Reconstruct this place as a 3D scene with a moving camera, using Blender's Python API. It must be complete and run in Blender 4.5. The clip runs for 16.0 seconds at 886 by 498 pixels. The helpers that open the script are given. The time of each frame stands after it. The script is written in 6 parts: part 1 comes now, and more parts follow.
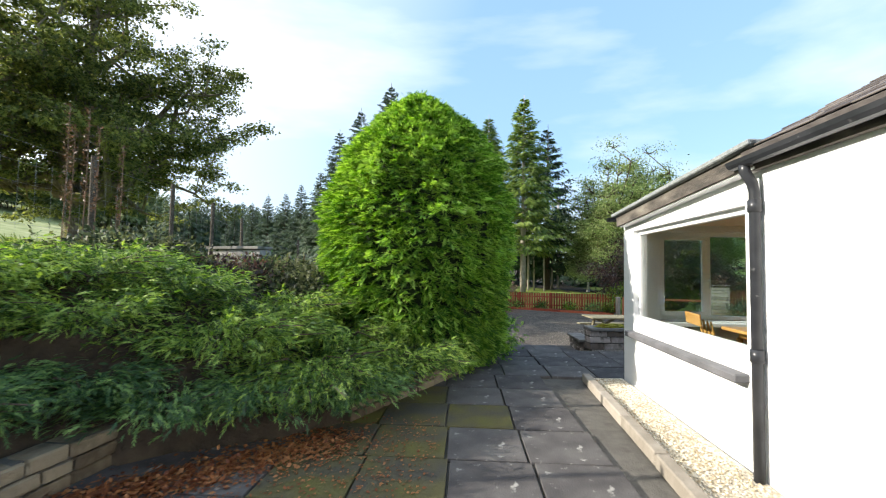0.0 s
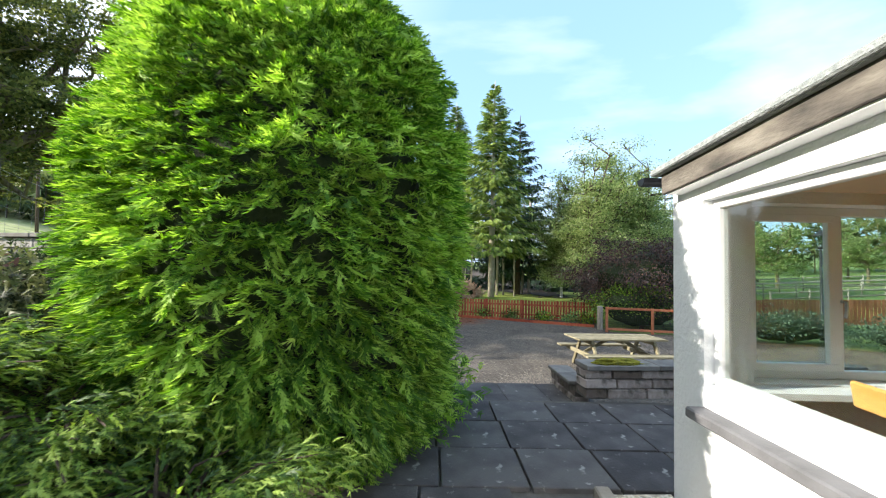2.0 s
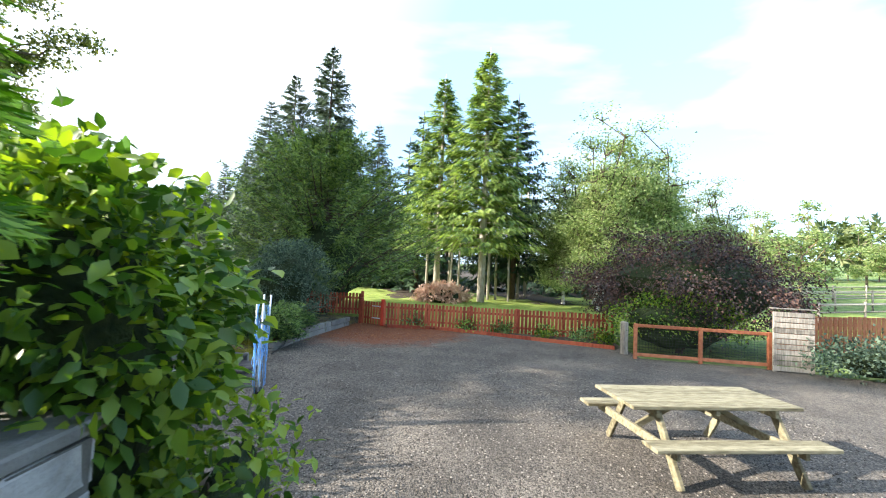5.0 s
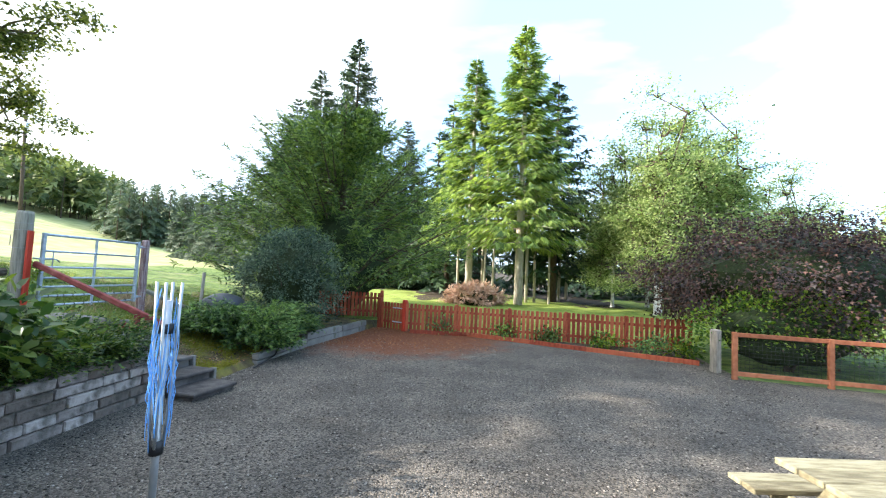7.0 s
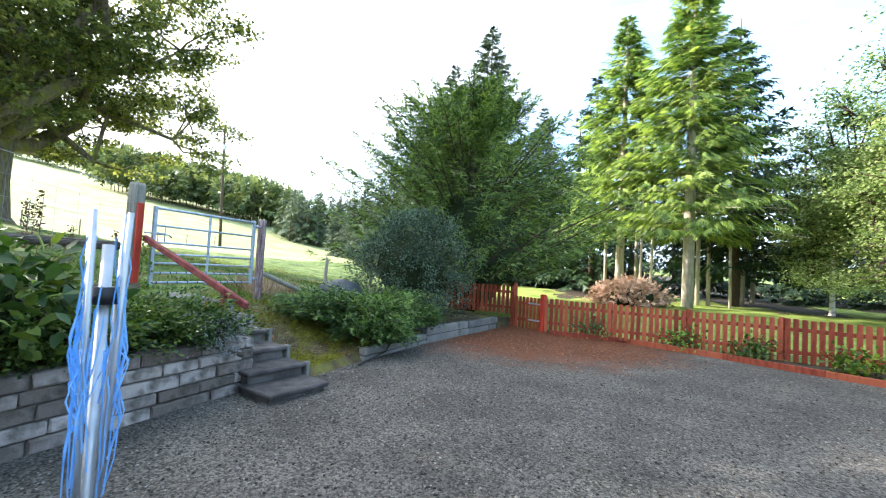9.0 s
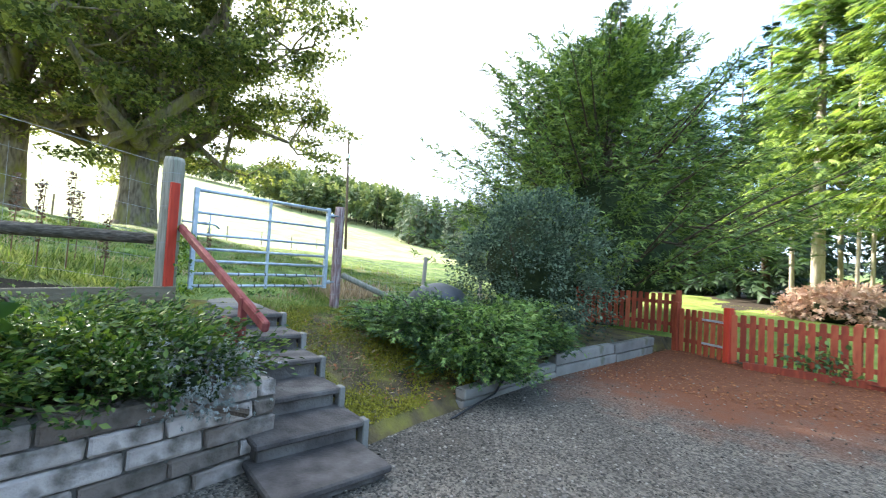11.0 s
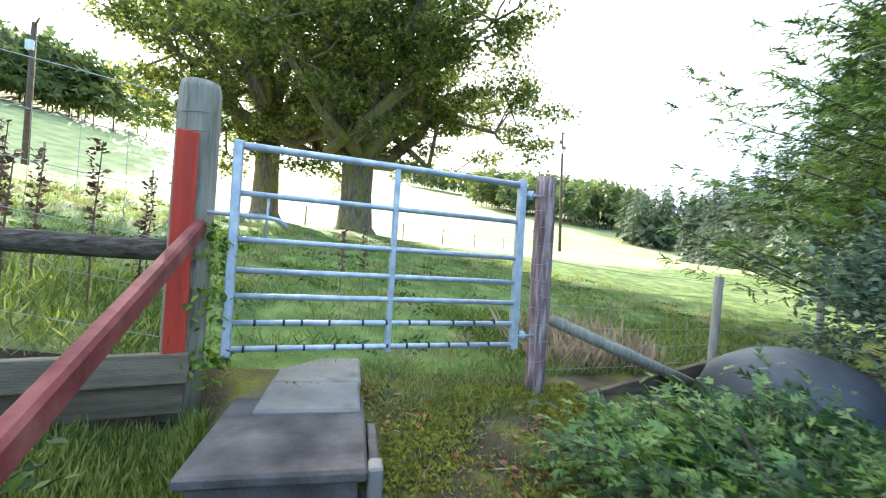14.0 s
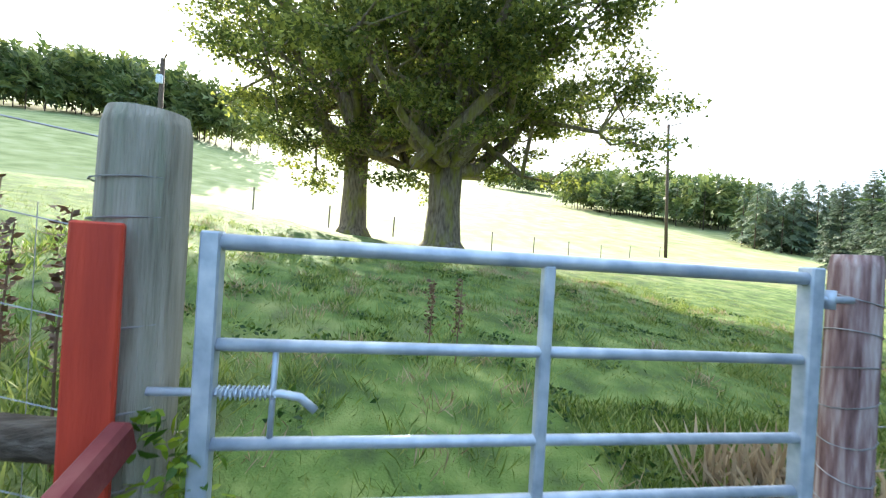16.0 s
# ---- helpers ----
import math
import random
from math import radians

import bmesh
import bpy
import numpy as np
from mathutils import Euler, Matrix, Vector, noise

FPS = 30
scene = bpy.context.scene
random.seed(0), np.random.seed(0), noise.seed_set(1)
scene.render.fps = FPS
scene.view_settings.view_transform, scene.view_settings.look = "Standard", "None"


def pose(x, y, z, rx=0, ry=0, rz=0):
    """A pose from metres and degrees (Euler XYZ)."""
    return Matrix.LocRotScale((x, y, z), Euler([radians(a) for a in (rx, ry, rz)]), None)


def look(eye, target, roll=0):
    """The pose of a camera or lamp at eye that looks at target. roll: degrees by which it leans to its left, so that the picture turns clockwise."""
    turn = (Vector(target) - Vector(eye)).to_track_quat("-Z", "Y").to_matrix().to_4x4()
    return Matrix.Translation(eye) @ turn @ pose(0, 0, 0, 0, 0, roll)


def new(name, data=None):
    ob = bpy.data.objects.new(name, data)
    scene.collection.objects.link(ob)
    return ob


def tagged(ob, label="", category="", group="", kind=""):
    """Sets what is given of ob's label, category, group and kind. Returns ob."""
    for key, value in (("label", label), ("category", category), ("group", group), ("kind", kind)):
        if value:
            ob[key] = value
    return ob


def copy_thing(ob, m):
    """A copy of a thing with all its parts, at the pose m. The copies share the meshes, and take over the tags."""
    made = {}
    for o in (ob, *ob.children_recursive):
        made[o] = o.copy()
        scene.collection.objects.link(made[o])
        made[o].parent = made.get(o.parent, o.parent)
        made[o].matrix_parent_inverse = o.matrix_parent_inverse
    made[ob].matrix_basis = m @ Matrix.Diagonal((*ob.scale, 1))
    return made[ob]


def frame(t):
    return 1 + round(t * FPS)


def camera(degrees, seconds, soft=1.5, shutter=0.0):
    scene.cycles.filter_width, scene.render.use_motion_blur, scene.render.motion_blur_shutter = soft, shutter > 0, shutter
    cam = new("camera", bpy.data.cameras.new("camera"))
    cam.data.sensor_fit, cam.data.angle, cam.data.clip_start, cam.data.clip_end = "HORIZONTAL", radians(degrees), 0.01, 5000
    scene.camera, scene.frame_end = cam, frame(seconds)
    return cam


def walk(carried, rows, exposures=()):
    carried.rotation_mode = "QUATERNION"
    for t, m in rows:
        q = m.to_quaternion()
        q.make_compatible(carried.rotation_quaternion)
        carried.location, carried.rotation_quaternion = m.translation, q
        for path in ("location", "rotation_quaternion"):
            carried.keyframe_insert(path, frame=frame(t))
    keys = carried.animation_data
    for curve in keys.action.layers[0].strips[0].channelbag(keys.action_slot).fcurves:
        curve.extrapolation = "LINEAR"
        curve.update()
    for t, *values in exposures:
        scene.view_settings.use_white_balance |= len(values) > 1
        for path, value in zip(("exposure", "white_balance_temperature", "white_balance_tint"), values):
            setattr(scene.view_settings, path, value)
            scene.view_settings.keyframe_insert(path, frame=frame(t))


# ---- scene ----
cam = camera(93.5, 16.0, soft=1.1, shutter=0.22)
EXPOSURES = [(0, 0.85), (2, 1.15), (4, 1.55), (8, 1.9), (11, 2.15), (13, 2.2), (15, 1.95), (16, 1.85)]
PATH = [
    (0, (1.165, 2.582, 2.117), (1.091, 4.579, 2.211), 0.9),
    (0.5, (1.307, 3.441, 2.111), (1.282, 5.438, 2.211), 1.0),
    (1, (1.487, 4.313, 2.128), (1.5, 6.31, 2.232), 0.8),
    (1.5, (1.631, 5.194, 2.125), (1.672, 7.191, 2.229), 1.6),
    (2, (1.796, 5.95, 2.157), (1.861, 7.946, 2.262), 1.5),
    (2.5, (1.93, 6.72, 2.195), (2.01, 8.717, 2.285), 2.4),
    (3, (2.234, 7.581, 2.184), (2.321, 9.577, 2.282), 2.3),
    (3.5, (2.451, 8.448, 2.166), (2.544, 10.443, 2.266), 2.5),
    (4, (2.673, 9.21, 2.162), (2.764, 11.205, 2.266), 2.4),
    (4.2, (2.717, 9.444, 2.157), (2.803, 11.44, 2.258), 2.8),
    (6.3, (2.87, 12.239, 2.017), (2.947, 14.234, 2.143), 2.4),
    (6.5, (2.927, 12.453, 2.012), (2.947, 14.45, 2.131), 2.5),
    (7, (2.9, 12.948, 1.853), (2.83, 14.943, 1.972), 2.7),
    (7.5, (2.89, 13.384, 1.774), (2.639, 15.365, 1.887), 2.9),
    (8, (2.858, 13.839, 1.687), (2.479, 15.799, 1.796), 3.0),
    (8.5, (2.774, 14.359, 1.571), (2.207, 16.274, 1.667), 3.2),
    (8.7, (2.73, 14.593, 1.544), (2.102, 16.489, 1.636), 3.2),
    (10.8, (1.746, 16.861, 1.506), (0.625, 18.516, 1.58), 3.3),
    (11, (1.613, 17.053, 1.487), (0.425, 18.66, 1.556), 3.2),
    (11.5, (1.261, 17.569, 1.514), (-0.043, 19.085, 1.572), 3.3),
    (12, (0.845, 18.051, 1.526), (-0.557, 19.477, 1.574), 3.3),
    (12.5, (0.417, 18.446, 1.551), (-1.102, 19.746, 1.593), 3.3),
    (13, (-0.072, 18.794, 1.559), (-1.714, 19.936, 1.584), 3.9),
    (13.5, (-0.55, 19.06, 1.557), (-2.297, 20.033, 1.577), 3.6),
    (14, (-0.99, 19.269, 1.668), (-2.806, 20.106, 1.682), 3.6),
    (14.5, (-1.403, 19.354, 1.788), (-3.277, 20.053, 1.793), 3.6),
    (15, (-1.749, 19.452, 1.909), (-3.645, 20.088, 1.911), 3.3),
    (15.5, (-2.047, 19.491, 2.03), (-3.978, 20.01, 2.026), 3.5),
    (16, (-2.361, 19.504, 2.19), (-4.31, 19.954, 2.188), 3.4),
]
walk(cam, [(t, look(eye, target, roll)) for t, eye, target, roll in PATH], EXPOSURES)

# ---- world and sun ----
SUN_DIR = Vector((-0.905, -0.130, 0.405)).normalized()
world = bpy.data.worlds.new("sky")
scene.world = world
world.use_nodes = True
wn = world.node_tree.nodes
wl = world.node_tree.links
sky = wn.new("ShaderNodeTexSky")
sky.sky_type = "NISHITA"
sky.sun_disc = False
sky.sun_elevation = math.asin(SUN_DIR.z)
sky.sun_rotation = math.atan2(SUN_DIR.x, SUN_DIR.y)
sky.air_density, sky.dust_density, sky.ozone_density = 1.0, 1.6, 1.0
# thin high cloud drawn out in long streaks
tc = wn.new("ShaderNodeTexCoord")
mp = wn.new("ShaderNodeMapping")
mp.inputs["Scale"].default_value = (1.0, 2.6, 5.0)
mp.inputs["Rotation"].default_value = (0.0, 0.25, 0.6)
cn = wn.new("ShaderNodeTexNoise")
cn.inputs["Scale"].default_value, cn.inputs["Detail"].default_value, cn.inputs["Roughness"].default_value = 1.1, 7.0, 0.5
cr = wn.new("ShaderNodeMapRange")
cr.inputs["From Min"].default_value, cr.inputs["From Max"].default_value = 0.51, 0.84
cr.inputs["To Min"].default_value, cr.inputs["To Max"].default_value = 0.0, 0.85
# glare of thin cloud that grows towards the sun
dp = wn.new("ShaderNodeVectorMath")
dp.operation = "DOT_PRODUCT"
dp.inputs[1].default_value = SUN_DIR
gl = wn.new("ShaderNodeMapRange")
gl.inputs["From Min"].default_value, gl.inputs["From Max"].default_value = 0.08, 0.80
gl.inputs["To Min"].default_value, gl.inputs["To Max"].default_value = 0.0, 0.95
ad = wn.new("ShaderNodeMath")
ad.operation, ad.use_clamp = "ADD", True
haze = wn.new("ShaderNodeMix")
haze.data_type = "RGBA"
haze.inputs[0].default_value = 0.55
haze.inputs[7].default_value = (2.0, 3.5, 5.6, 1.0)
cm = wn.new("ShaderNodeMix")
cm.data_type = "RGBA"
cm.inputs[7].default_value = (5.3, 5.5, 5.7, 1.0)
bg = wn["Background"]
bg.inputs["Strength"].default_value = 0.15
wl.new(tc.outputs["Generated"], mp.inputs["Vector"])
wl.new(mp.outputs["Vector"], cn.inputs["Vector"])
wl.new(cn.outputs["Fac"], cr.inputs["Value"])
wl.new(tc.outputs["Generated"], dp.inputs[0])
wl.new(dp.outputs["Value"], gl.inputs["Value"])
wl.new(cr.outputs["Result"], ad.inputs[0])
wl.new(gl.outputs["Result"], ad.inputs[1])
wl.new(ad.outputs[0], cm.inputs[0])
wl.new(sky.outputs["Color"], haze.inputs[6])
wl.new(haze.outputs[2], cm.inputs[6])
wl.new(cm.outputs[2], bg.inputs["Color"])

sun_data = bpy.data.lights.new("sun", "SUN")
sun_data.energy, sun_data.angle, sun_data.color = 5.0, radians(0.55), (1.0, 0.93, 0.82)
sun = new("sun", sun_data)
sun.matrix_world = look((0, 0, 40), Vector((0, 0, 40)) - SUN_DIR)


# ---- materials ----
def material(name, colors, scale=4.0, rough=0.8, bump=0.3, bump_scale=40.0, metal=0.0, detail=6.0, stretch=(1, 1, 1),
             island=0.0, random_ob=0.0, translucent=0.0, leaf=None, spots=None, spec=0.4):
    """Noise between colours, fine bump, a shift per island or per object, and light through leaves."""
    m = bpy.data.materials.new(name)
    m.use_nodes = True
    n, l = m.node_tree.nodes, m.node_tree.links
    b = n["Principled BSDF"]
    b.inputs["Roughness"].default_value, b.inputs["Metallic"].default_value = rough, metal
    b.inputs["Specular IOR Level"].default_value = spec
    co = n.new("ShaderNodeTexCoord")
    mapping = n.new("ShaderNodeMapping")
    mapping.inputs["Scale"].default_value = stretch
    geo = n.new("ShaderNodeNewGeometry")
    l.new(geo.outputs["Position"] if random_ob == 0.0 else co.outputs["Object"], mapping.inputs["Vector"])
    noise_1 = n.new("ShaderNodeTexNoise")
    noise_1.inputs["Scale"].default_value, noise_1.inputs["Detail"].default_value = scale, detail
    l.new(mapping.outputs["Vector"], noise_1.inputs["Vector"])
    fac = noise_1.outputs["Fac"]
    if island or random_ob:
        source = geo.outputs["Random Per Island"] if island else n.new("ShaderNodeObjectInfo").outputs["Random"]
        ma = n.new("ShaderNodeMath")
        ma.operation = "MULTIPLY_ADD"
        ma.inputs[1].default_value = island or random_ob
        l.new(source, ma.inputs[0])
        l.new(fac, ma.inputs[2])
        mb = n.new("ShaderNodeMath")
        mb.operation = "SUBTRACT"
        mb.inputs[1].default_value = 0.5 * (island or random_ob)
        l.new(ma.outputs[0], mb.inputs[0])
        fac = mb.outputs[0]
    ramp = n.new("ShaderNodeValToRGB")
    while len(ramp.color_ramp.elements) < len(colors):
        ramp.color_ramp.elements.new(0.5)
    for i, c in enumerate(colors):
        e = ramp.color_ramp.elements[i]
        e.position, e.color = 0.3 + 0.4 * i / max(1, len(colors) - 1), (*c, 1)
    l.new(fac, ramp.inputs["Fac"])
    color = ramp.outputs["Color"]
    if spots:
        s_color, s_scale, s_from, s_to = spots
        n2 = n.new("ShaderNodeTexNoise")
        n2.inputs["Scale"].default_value, n2.inputs["Detail"].default_value = s_scale, 7.0
        l.new(mapping.outputs["Vector"], n2.inputs["Vector"])
        r2 = n.new("ShaderNodeMapRange")
        r2.inputs["From Min"].default_value, r2.inputs["From Max"].default_value = s_from, s_to
        l.new(n2.outputs["Fac"], r2.inputs["Value"])
        mx = n.new("ShaderNodeMix")
        mx.data_type = "RGBA"
        mx.inputs[7].default_value = (*s_color, 1)
        l.new(r2.outputs["Result"], mx.inputs[0])
        l.new(color, mx.inputs[6])
        color = mx.outputs[2]
    l.new(color, b.inputs["Base Color"])
    if bump:
        n3 = n.new("ShaderNodeTexNoise")
        n3.inputs["Scale"].default_value, n3.inputs["Detail"].default_value = bump_scale, 5.0
        l.new(mapping.outputs["Vector"], n3.inputs["Vector"])
        bp = n.new("ShaderNodeBump")
        bp.inputs["Strength"].default_value, bp.inputs["Distance"].default_value = bump, 0.02
        l.new(n3.outputs["Fac"], bp.inputs["Height"])
        l.new(bp.outputs["Normal"], b.inputs["Normal"])
    if translucent:
        t = n.new("ShaderNodeBsdfTranslucent")
        hs = n.new("ShaderNodeHueSaturation")
        hs.inputs["Saturation"].default_value, hs.inputs["Value"].default_value = 1.15, 1.5
        l.new(color, hs.inputs["Color"])
        l.new(hs.outputs["Color"], t.inputs["Color"])
        ms = n.new("ShaderNodeMixShader")
        ms.inputs[0].default_value = translucent
        l.new(b.outputs[0], ms.inputs[1])
        l.new(t.outputs[0], ms.inputs[2])
        l.new(ms.outputs[0], n["Material Output"].inputs["Surface"])
    return m


def voronoi_stones(name, colors, scale, rough=0.9, bump=0.8, leaf_litter=None):
    """Loose stones: a colour a cell, with domed relief."""
    m = bpy.data.materials.new(name)
    m.use_nodes = True
    n, l = m.node_tree.nodes, m.node_tree.links
    b = n["Principled BSDF"]
    b.inputs["Roughness"].default_value = rough
    geo = n.new("ShaderNodeNewGeometry")
    v = n.new("ShaderNodeTexVoronoi")
    v.inputs["Scale"].default_value = scale
    l.new(geo.outputs["Position"], v.inputs["Vector"])
    sep = n.new("ShaderNodeSeparateColor")
    l.new(v.outputs["Color"], sep.inputs["Color"])
    ramp = n.new("ShaderNodeValToRGB")
    while len(ramp.color_ramp.elements) < len(colors):
        ramp.color_ramp.elements.new(0.5)
    for i, c in enumerate(colors):
        e = ramp.color_ramp.elements[i]
        e.position, e.color = i / max(1, len(colors) - 1), (*c, 1)
    l.new(sep.outputs["Red"], ramp.inputs["Fac"])
    big = n.new("ShaderNodeTexNoise")
    big.inputs["Scale"].default_value, big.inputs["Detail"].default_value = 0.9, 6.0
    l.new(geo.outputs["Position"], big.inputs["Vector"])
    hs = n.new("ShaderNodeHueSaturation")
    mr = n.new("ShaderNodeMapRange")
    mr.inputs["From Min"].default_value, mr.inputs["From Max"].default_value = 0.3, 0.7
    mr.inputs["To Min"].default_value, mr.inputs["To Max"].default_value = 0.58, 1.25
    l.new(big.outputs["Fac"], mr.inputs["Value"])
    l.new(mr.outputs["Result"], hs.inputs["Value"])
    l.new(ramp.outputs["Color"], hs.inputs["Color"])
    color = hs.outputs["Color"]
    if leaf_litter:
        lc, centre, radius = leaf_litter
        pos = n.new("ShaderNodeVectorMath")
        pos.operation = "DISTANCE"
        pos.inputs[1].default_value = centre
        l.new(geo.outputs["Position"], pos.inputs[0])
        nb = n.new("ShaderNodeTexNoise")
        nb.inputs["Scale"].default_value, nb.inputs["Detail"].default_value = 2.5, 8.0
        l.new(geo.outputs["Position"], nb.inputs["Vector"])
        ad = n.new("ShaderNodeMath")
        ad.operation = "MULTIPLY_ADD"
        ad.inputs[1].default_value = -2.4
        l.new(nb.outputs["Fac"], ad.inputs[0])
        l.new(pos.outputs["Value"], ad.inputs[2])
        r = n.new("ShaderNodeMapRange")
        r.inputs["From Min"].default_value, r.inputs["From Max"].default_value = radius - 1.2, radius - 2.6
        l.new(ad.outputs[0], r.inputs["Value"])
        mx = n.new("ShaderNodeMix")
        mx.data_type = "RGBA"
        mx.inputs[7].default_value = (*lc, 1)
        l.new(r.outputs["Result"], mx.inputs[0])
        l.new(color, mx.inputs[6])
        color = mx.outputs[2]
    l.new(color, b.inputs["Base Color"])
    bp = n.new("ShaderNodeBump")
    bp.invert = True
    bp.inputs["Strength"].default_value, bp.inputs["Distance"].default_value = bump, 0.02
    l.new(v.outputs["Distance"], bp.inputs["Height"])
    l.new(bp.outputs["Normal"], b.inputs["Normal"])
    return m


def glass(name, tint=(0.9, 0.95, 0.93), gloss=0.12):
    m = bpy.data.materials.new(name)
    m.use_nodes = True
    n, l = m.node_tree.nodes, m.node_tree.links
    n.remove(n["Principled BSDF"])
    t, g, ms = n.new("ShaderNodeBsdfTransparent"), n.new("ShaderNodeBsdfGlossy"), n.new("ShaderNodeMixShader")
    lw = n.new("ShaderNodeLayerWeight")
    lw.inputs["Blend"].default_value = 0.5
    pw = n.new("ShaderNodeMath")
    pw.operation = "POWER"
    pw.inputs[1].default_value = 4.0
    f = n.new("ShaderNodeMath")
    f.operation = "MULTIPLY_ADD"
    f.inputs[1].default_value, f.inputs[2].default_value = 0.7, gloss * 0.5
    l.new(lw.outputs["Facing"], pw.inputs[0])
    l.new(pw.outputs[0], f.inputs[0])
    t.inputs["Color"].default_value = (*tint, 1)
    g.inputs["Roughness"].default_value = 0.01
    l.new(f.outputs[0], ms.inputs[0])
    l.new(t.outputs[0], ms.inputs[1])
    l.new(g.outputs[0], ms.inputs[2])
    l.new(ms.outputs[0], n["Material Output"].inputs["Surface"])
    return m


M = {}
M["grass"] = material("meadow_grass", [(0.05, 0.085, 0.022), (0.105, 0.175, 0.035), (0.22, 0.28, 0.08)], 3.0, 0.9, 0.9, 60, detail=10,
                      spots=((0.30, 0.29, 0.13), 0.35, 0.55, 0.75))
# lawn green raised above the meadow's: the sunshine on it is in the colour
M["lawn_turf"] = material("sunlit_lawn_turf", [(0.13, 0.18, 0.03), (0.22, 0.29, 0.05), (0.30, 0.34, 0.10)], 1.6, 0.95, 0.6, 40, detail=10)
# dry pasture tone, paler still because the hill's sun glare is in the colour
M["pasture"] = material("sunlit_pale_pasture", [(0.22, 0.26, 0.09), (0.32, 0.35, 0.14), (0.42, 0.42, 0.22)], 0.4, 0.95, 0.6, 20, detail=10)
M["soil"] = material("garden_soil", [(0.035, 0.025, 0.016), (0.07, 0.05, 0.032)], 6, 0.95, 0.9, 30)
M["moss_bank"] = material("mossy_bank", [(0.03, 0.022, 0.014), (0.085, 0.065, 0.03), (0.16, 0.15, 0.025)], 3.2, 0.95, 1.0, 45, detail=10,
                          spots=((0.16, 0.12, 0.08), 1.8, 0.58, 0.75))
M["gravel"] = voronoi_stones("drive_gravel", [(0.022, 0.019, 0.015), (0.085, 0.071, 0.056), (0.21, 0.18, 0.148), (0.048, 0.04, 0.032)], 60,
                             leaf_litter=((0.17, 0.055, 0.02), (1.2, 25.2, 0.0), 3.6))
M["pebbles"] = voronoi_stones("pale_pebbles", [(0.45, 0.38, 0.26), (0.62, 0.55, 0.42), (0.75, 0.70, 0.6), (0.35, 0.30, 0.22)], 40)
M["pebble"] = material("loose_pebble", [(0.03, 0.025, 0.02), (0.10, 0.085, 0.07), (0.30, 0.27, 0.235)], 9, 0.9, 0.2, 60, island=1.1)
M["slab"] = material("paving_slab", [(0.048, 0.044, 0.045), (0.078, 0.072, 0.071), (0.115, 0.108, 0.104)], 2.6, 0.88, 0.35, 55, random_ob=0.35, detail=9,
                     spots=((0.30, 0.29, 0.27), 9.0, 0.64, 0.72))
M["slab_moss"] = material("mossy_slab", [(0.07, 0.065, 0.05), (0.10, 0.09, 0.035), (0.125, 0.12, 0.025)], 2.2, 0.92, 0.5, 40, random_ob=0.3, detail=9)
M["kerb"] = material("kerb_concrete", [(0.24, 0.21, 0.17), (0.36, 0.32, 0.27)], 5, 0.9, 0.5, 50, random_ob=0.3)
M["render_white"] = material("white_rough_render", [(0.76, 0.77, 0.78), (0.83, 0.84, 0.85)], 1.0, 0.9, 0.6, 30)
M["upvc"] = material("white_plastic", [(0.76, 0.77, 0.78), (0.82, 0.82, 0.83)], 2, 0.35, 0.0)
M["stone_sill"] = material("grey_painted_sill", [(0.10, 0.10, 0.105), (0.15, 0.15, 0.16)], 4, 0.7, 0.3, 30)
M["fascia"] = material("weathered_fascia", [(0.05, 0.045, 0.04), (0.115, 0.10, 0.085), (0.21, 0.19, 0.16)], 3.0, 0.85, 0.4, 20, stretch=(1, 1, 3), detail=9)
M["felt"] = material("mineral_roof_felt", [(0.18, 0.20, 0.20), (0.32, 0.34, 0.34)], 30, 0.95, 0.6, 80)
M["black_pipe"] = material("black_gutter_plastic", [(0.02, 0.022, 0.026), (0.04, 0.042, 0.048)], 6, 0.32, 0.05, 12, spots=((0.14, 0.14, 0.14), 22, 0.68, 0.76))
M["slate"] = material("roof_slate", [(0.07, 0.06, 0.06), (0.12, 0.105, 0.10), (0.17, 0.15, 0.14)], 5, 0.75, 0.4, 30, random_ob=0.6,
                      spots=((0.13, 0.15, 0.03), 3.0, 0.68, 0.74))
M["lead"] = material("lead_flashing", [(0.30, 0.32, 0.34), (0.62, 0.64, 0.66)], 5, 0.45, 0.4, 14, metal=0.5)
M["peach_wall"] = material("peach_plaster", [(0.62, 0.46, 0.33), (0.67, 0.50, 0.37)], 2, 0.9, 0.05)
M["terracotta"] = material("terracotta_floor", [(0.42, 0.22, 0.13), (0.52, 0.29, 0.18)], 2, 0.5, 0.05)
M["pine"] = material("orange_pine", [(0.52, 0.26, 0.07), (0.66, 0.36, 0.12)], 3, 0.35, 0.1, 20, stretch=(1, 1, 6))
M["glass"] = glass("window_glass")
M["red_paint"] = material("red_fence_paint", [(0.19, 0.03, 0.014), (0.30, 0.055, 0.024), (0.40, 0.10, 0.045)], 5, 0.7, 0.3, 30, stretch=(4, 4, 0.7), random_ob=0.5)
M["red_gloss"] = material("bright_red_paint", [(0.34, 0.026, 0.014), (0.56, 0.055, 0.025)], 4, 0.6, 0.25, 25, stretch=(5, 5, 0.6), spots=((0.16, 0.02, 0.015), 9, 0.66, 0.72))
M["red_old"] = material("faded_red_paint", [(0.11, 0.016, 0.018), (0.19, 0.035, 0.035), (0.28, 0.10, 0.08)], 6, 0.75, 0.3, 25, detail=9)
M["orange_wood"] = material("orange_stained_wood", [(0.26, 0.08, 0.035), (0.42, 0.16, 0.08)], 4, 0.75, 0.3, 25, stretch=(3, 3, 3), random_ob=0.3)
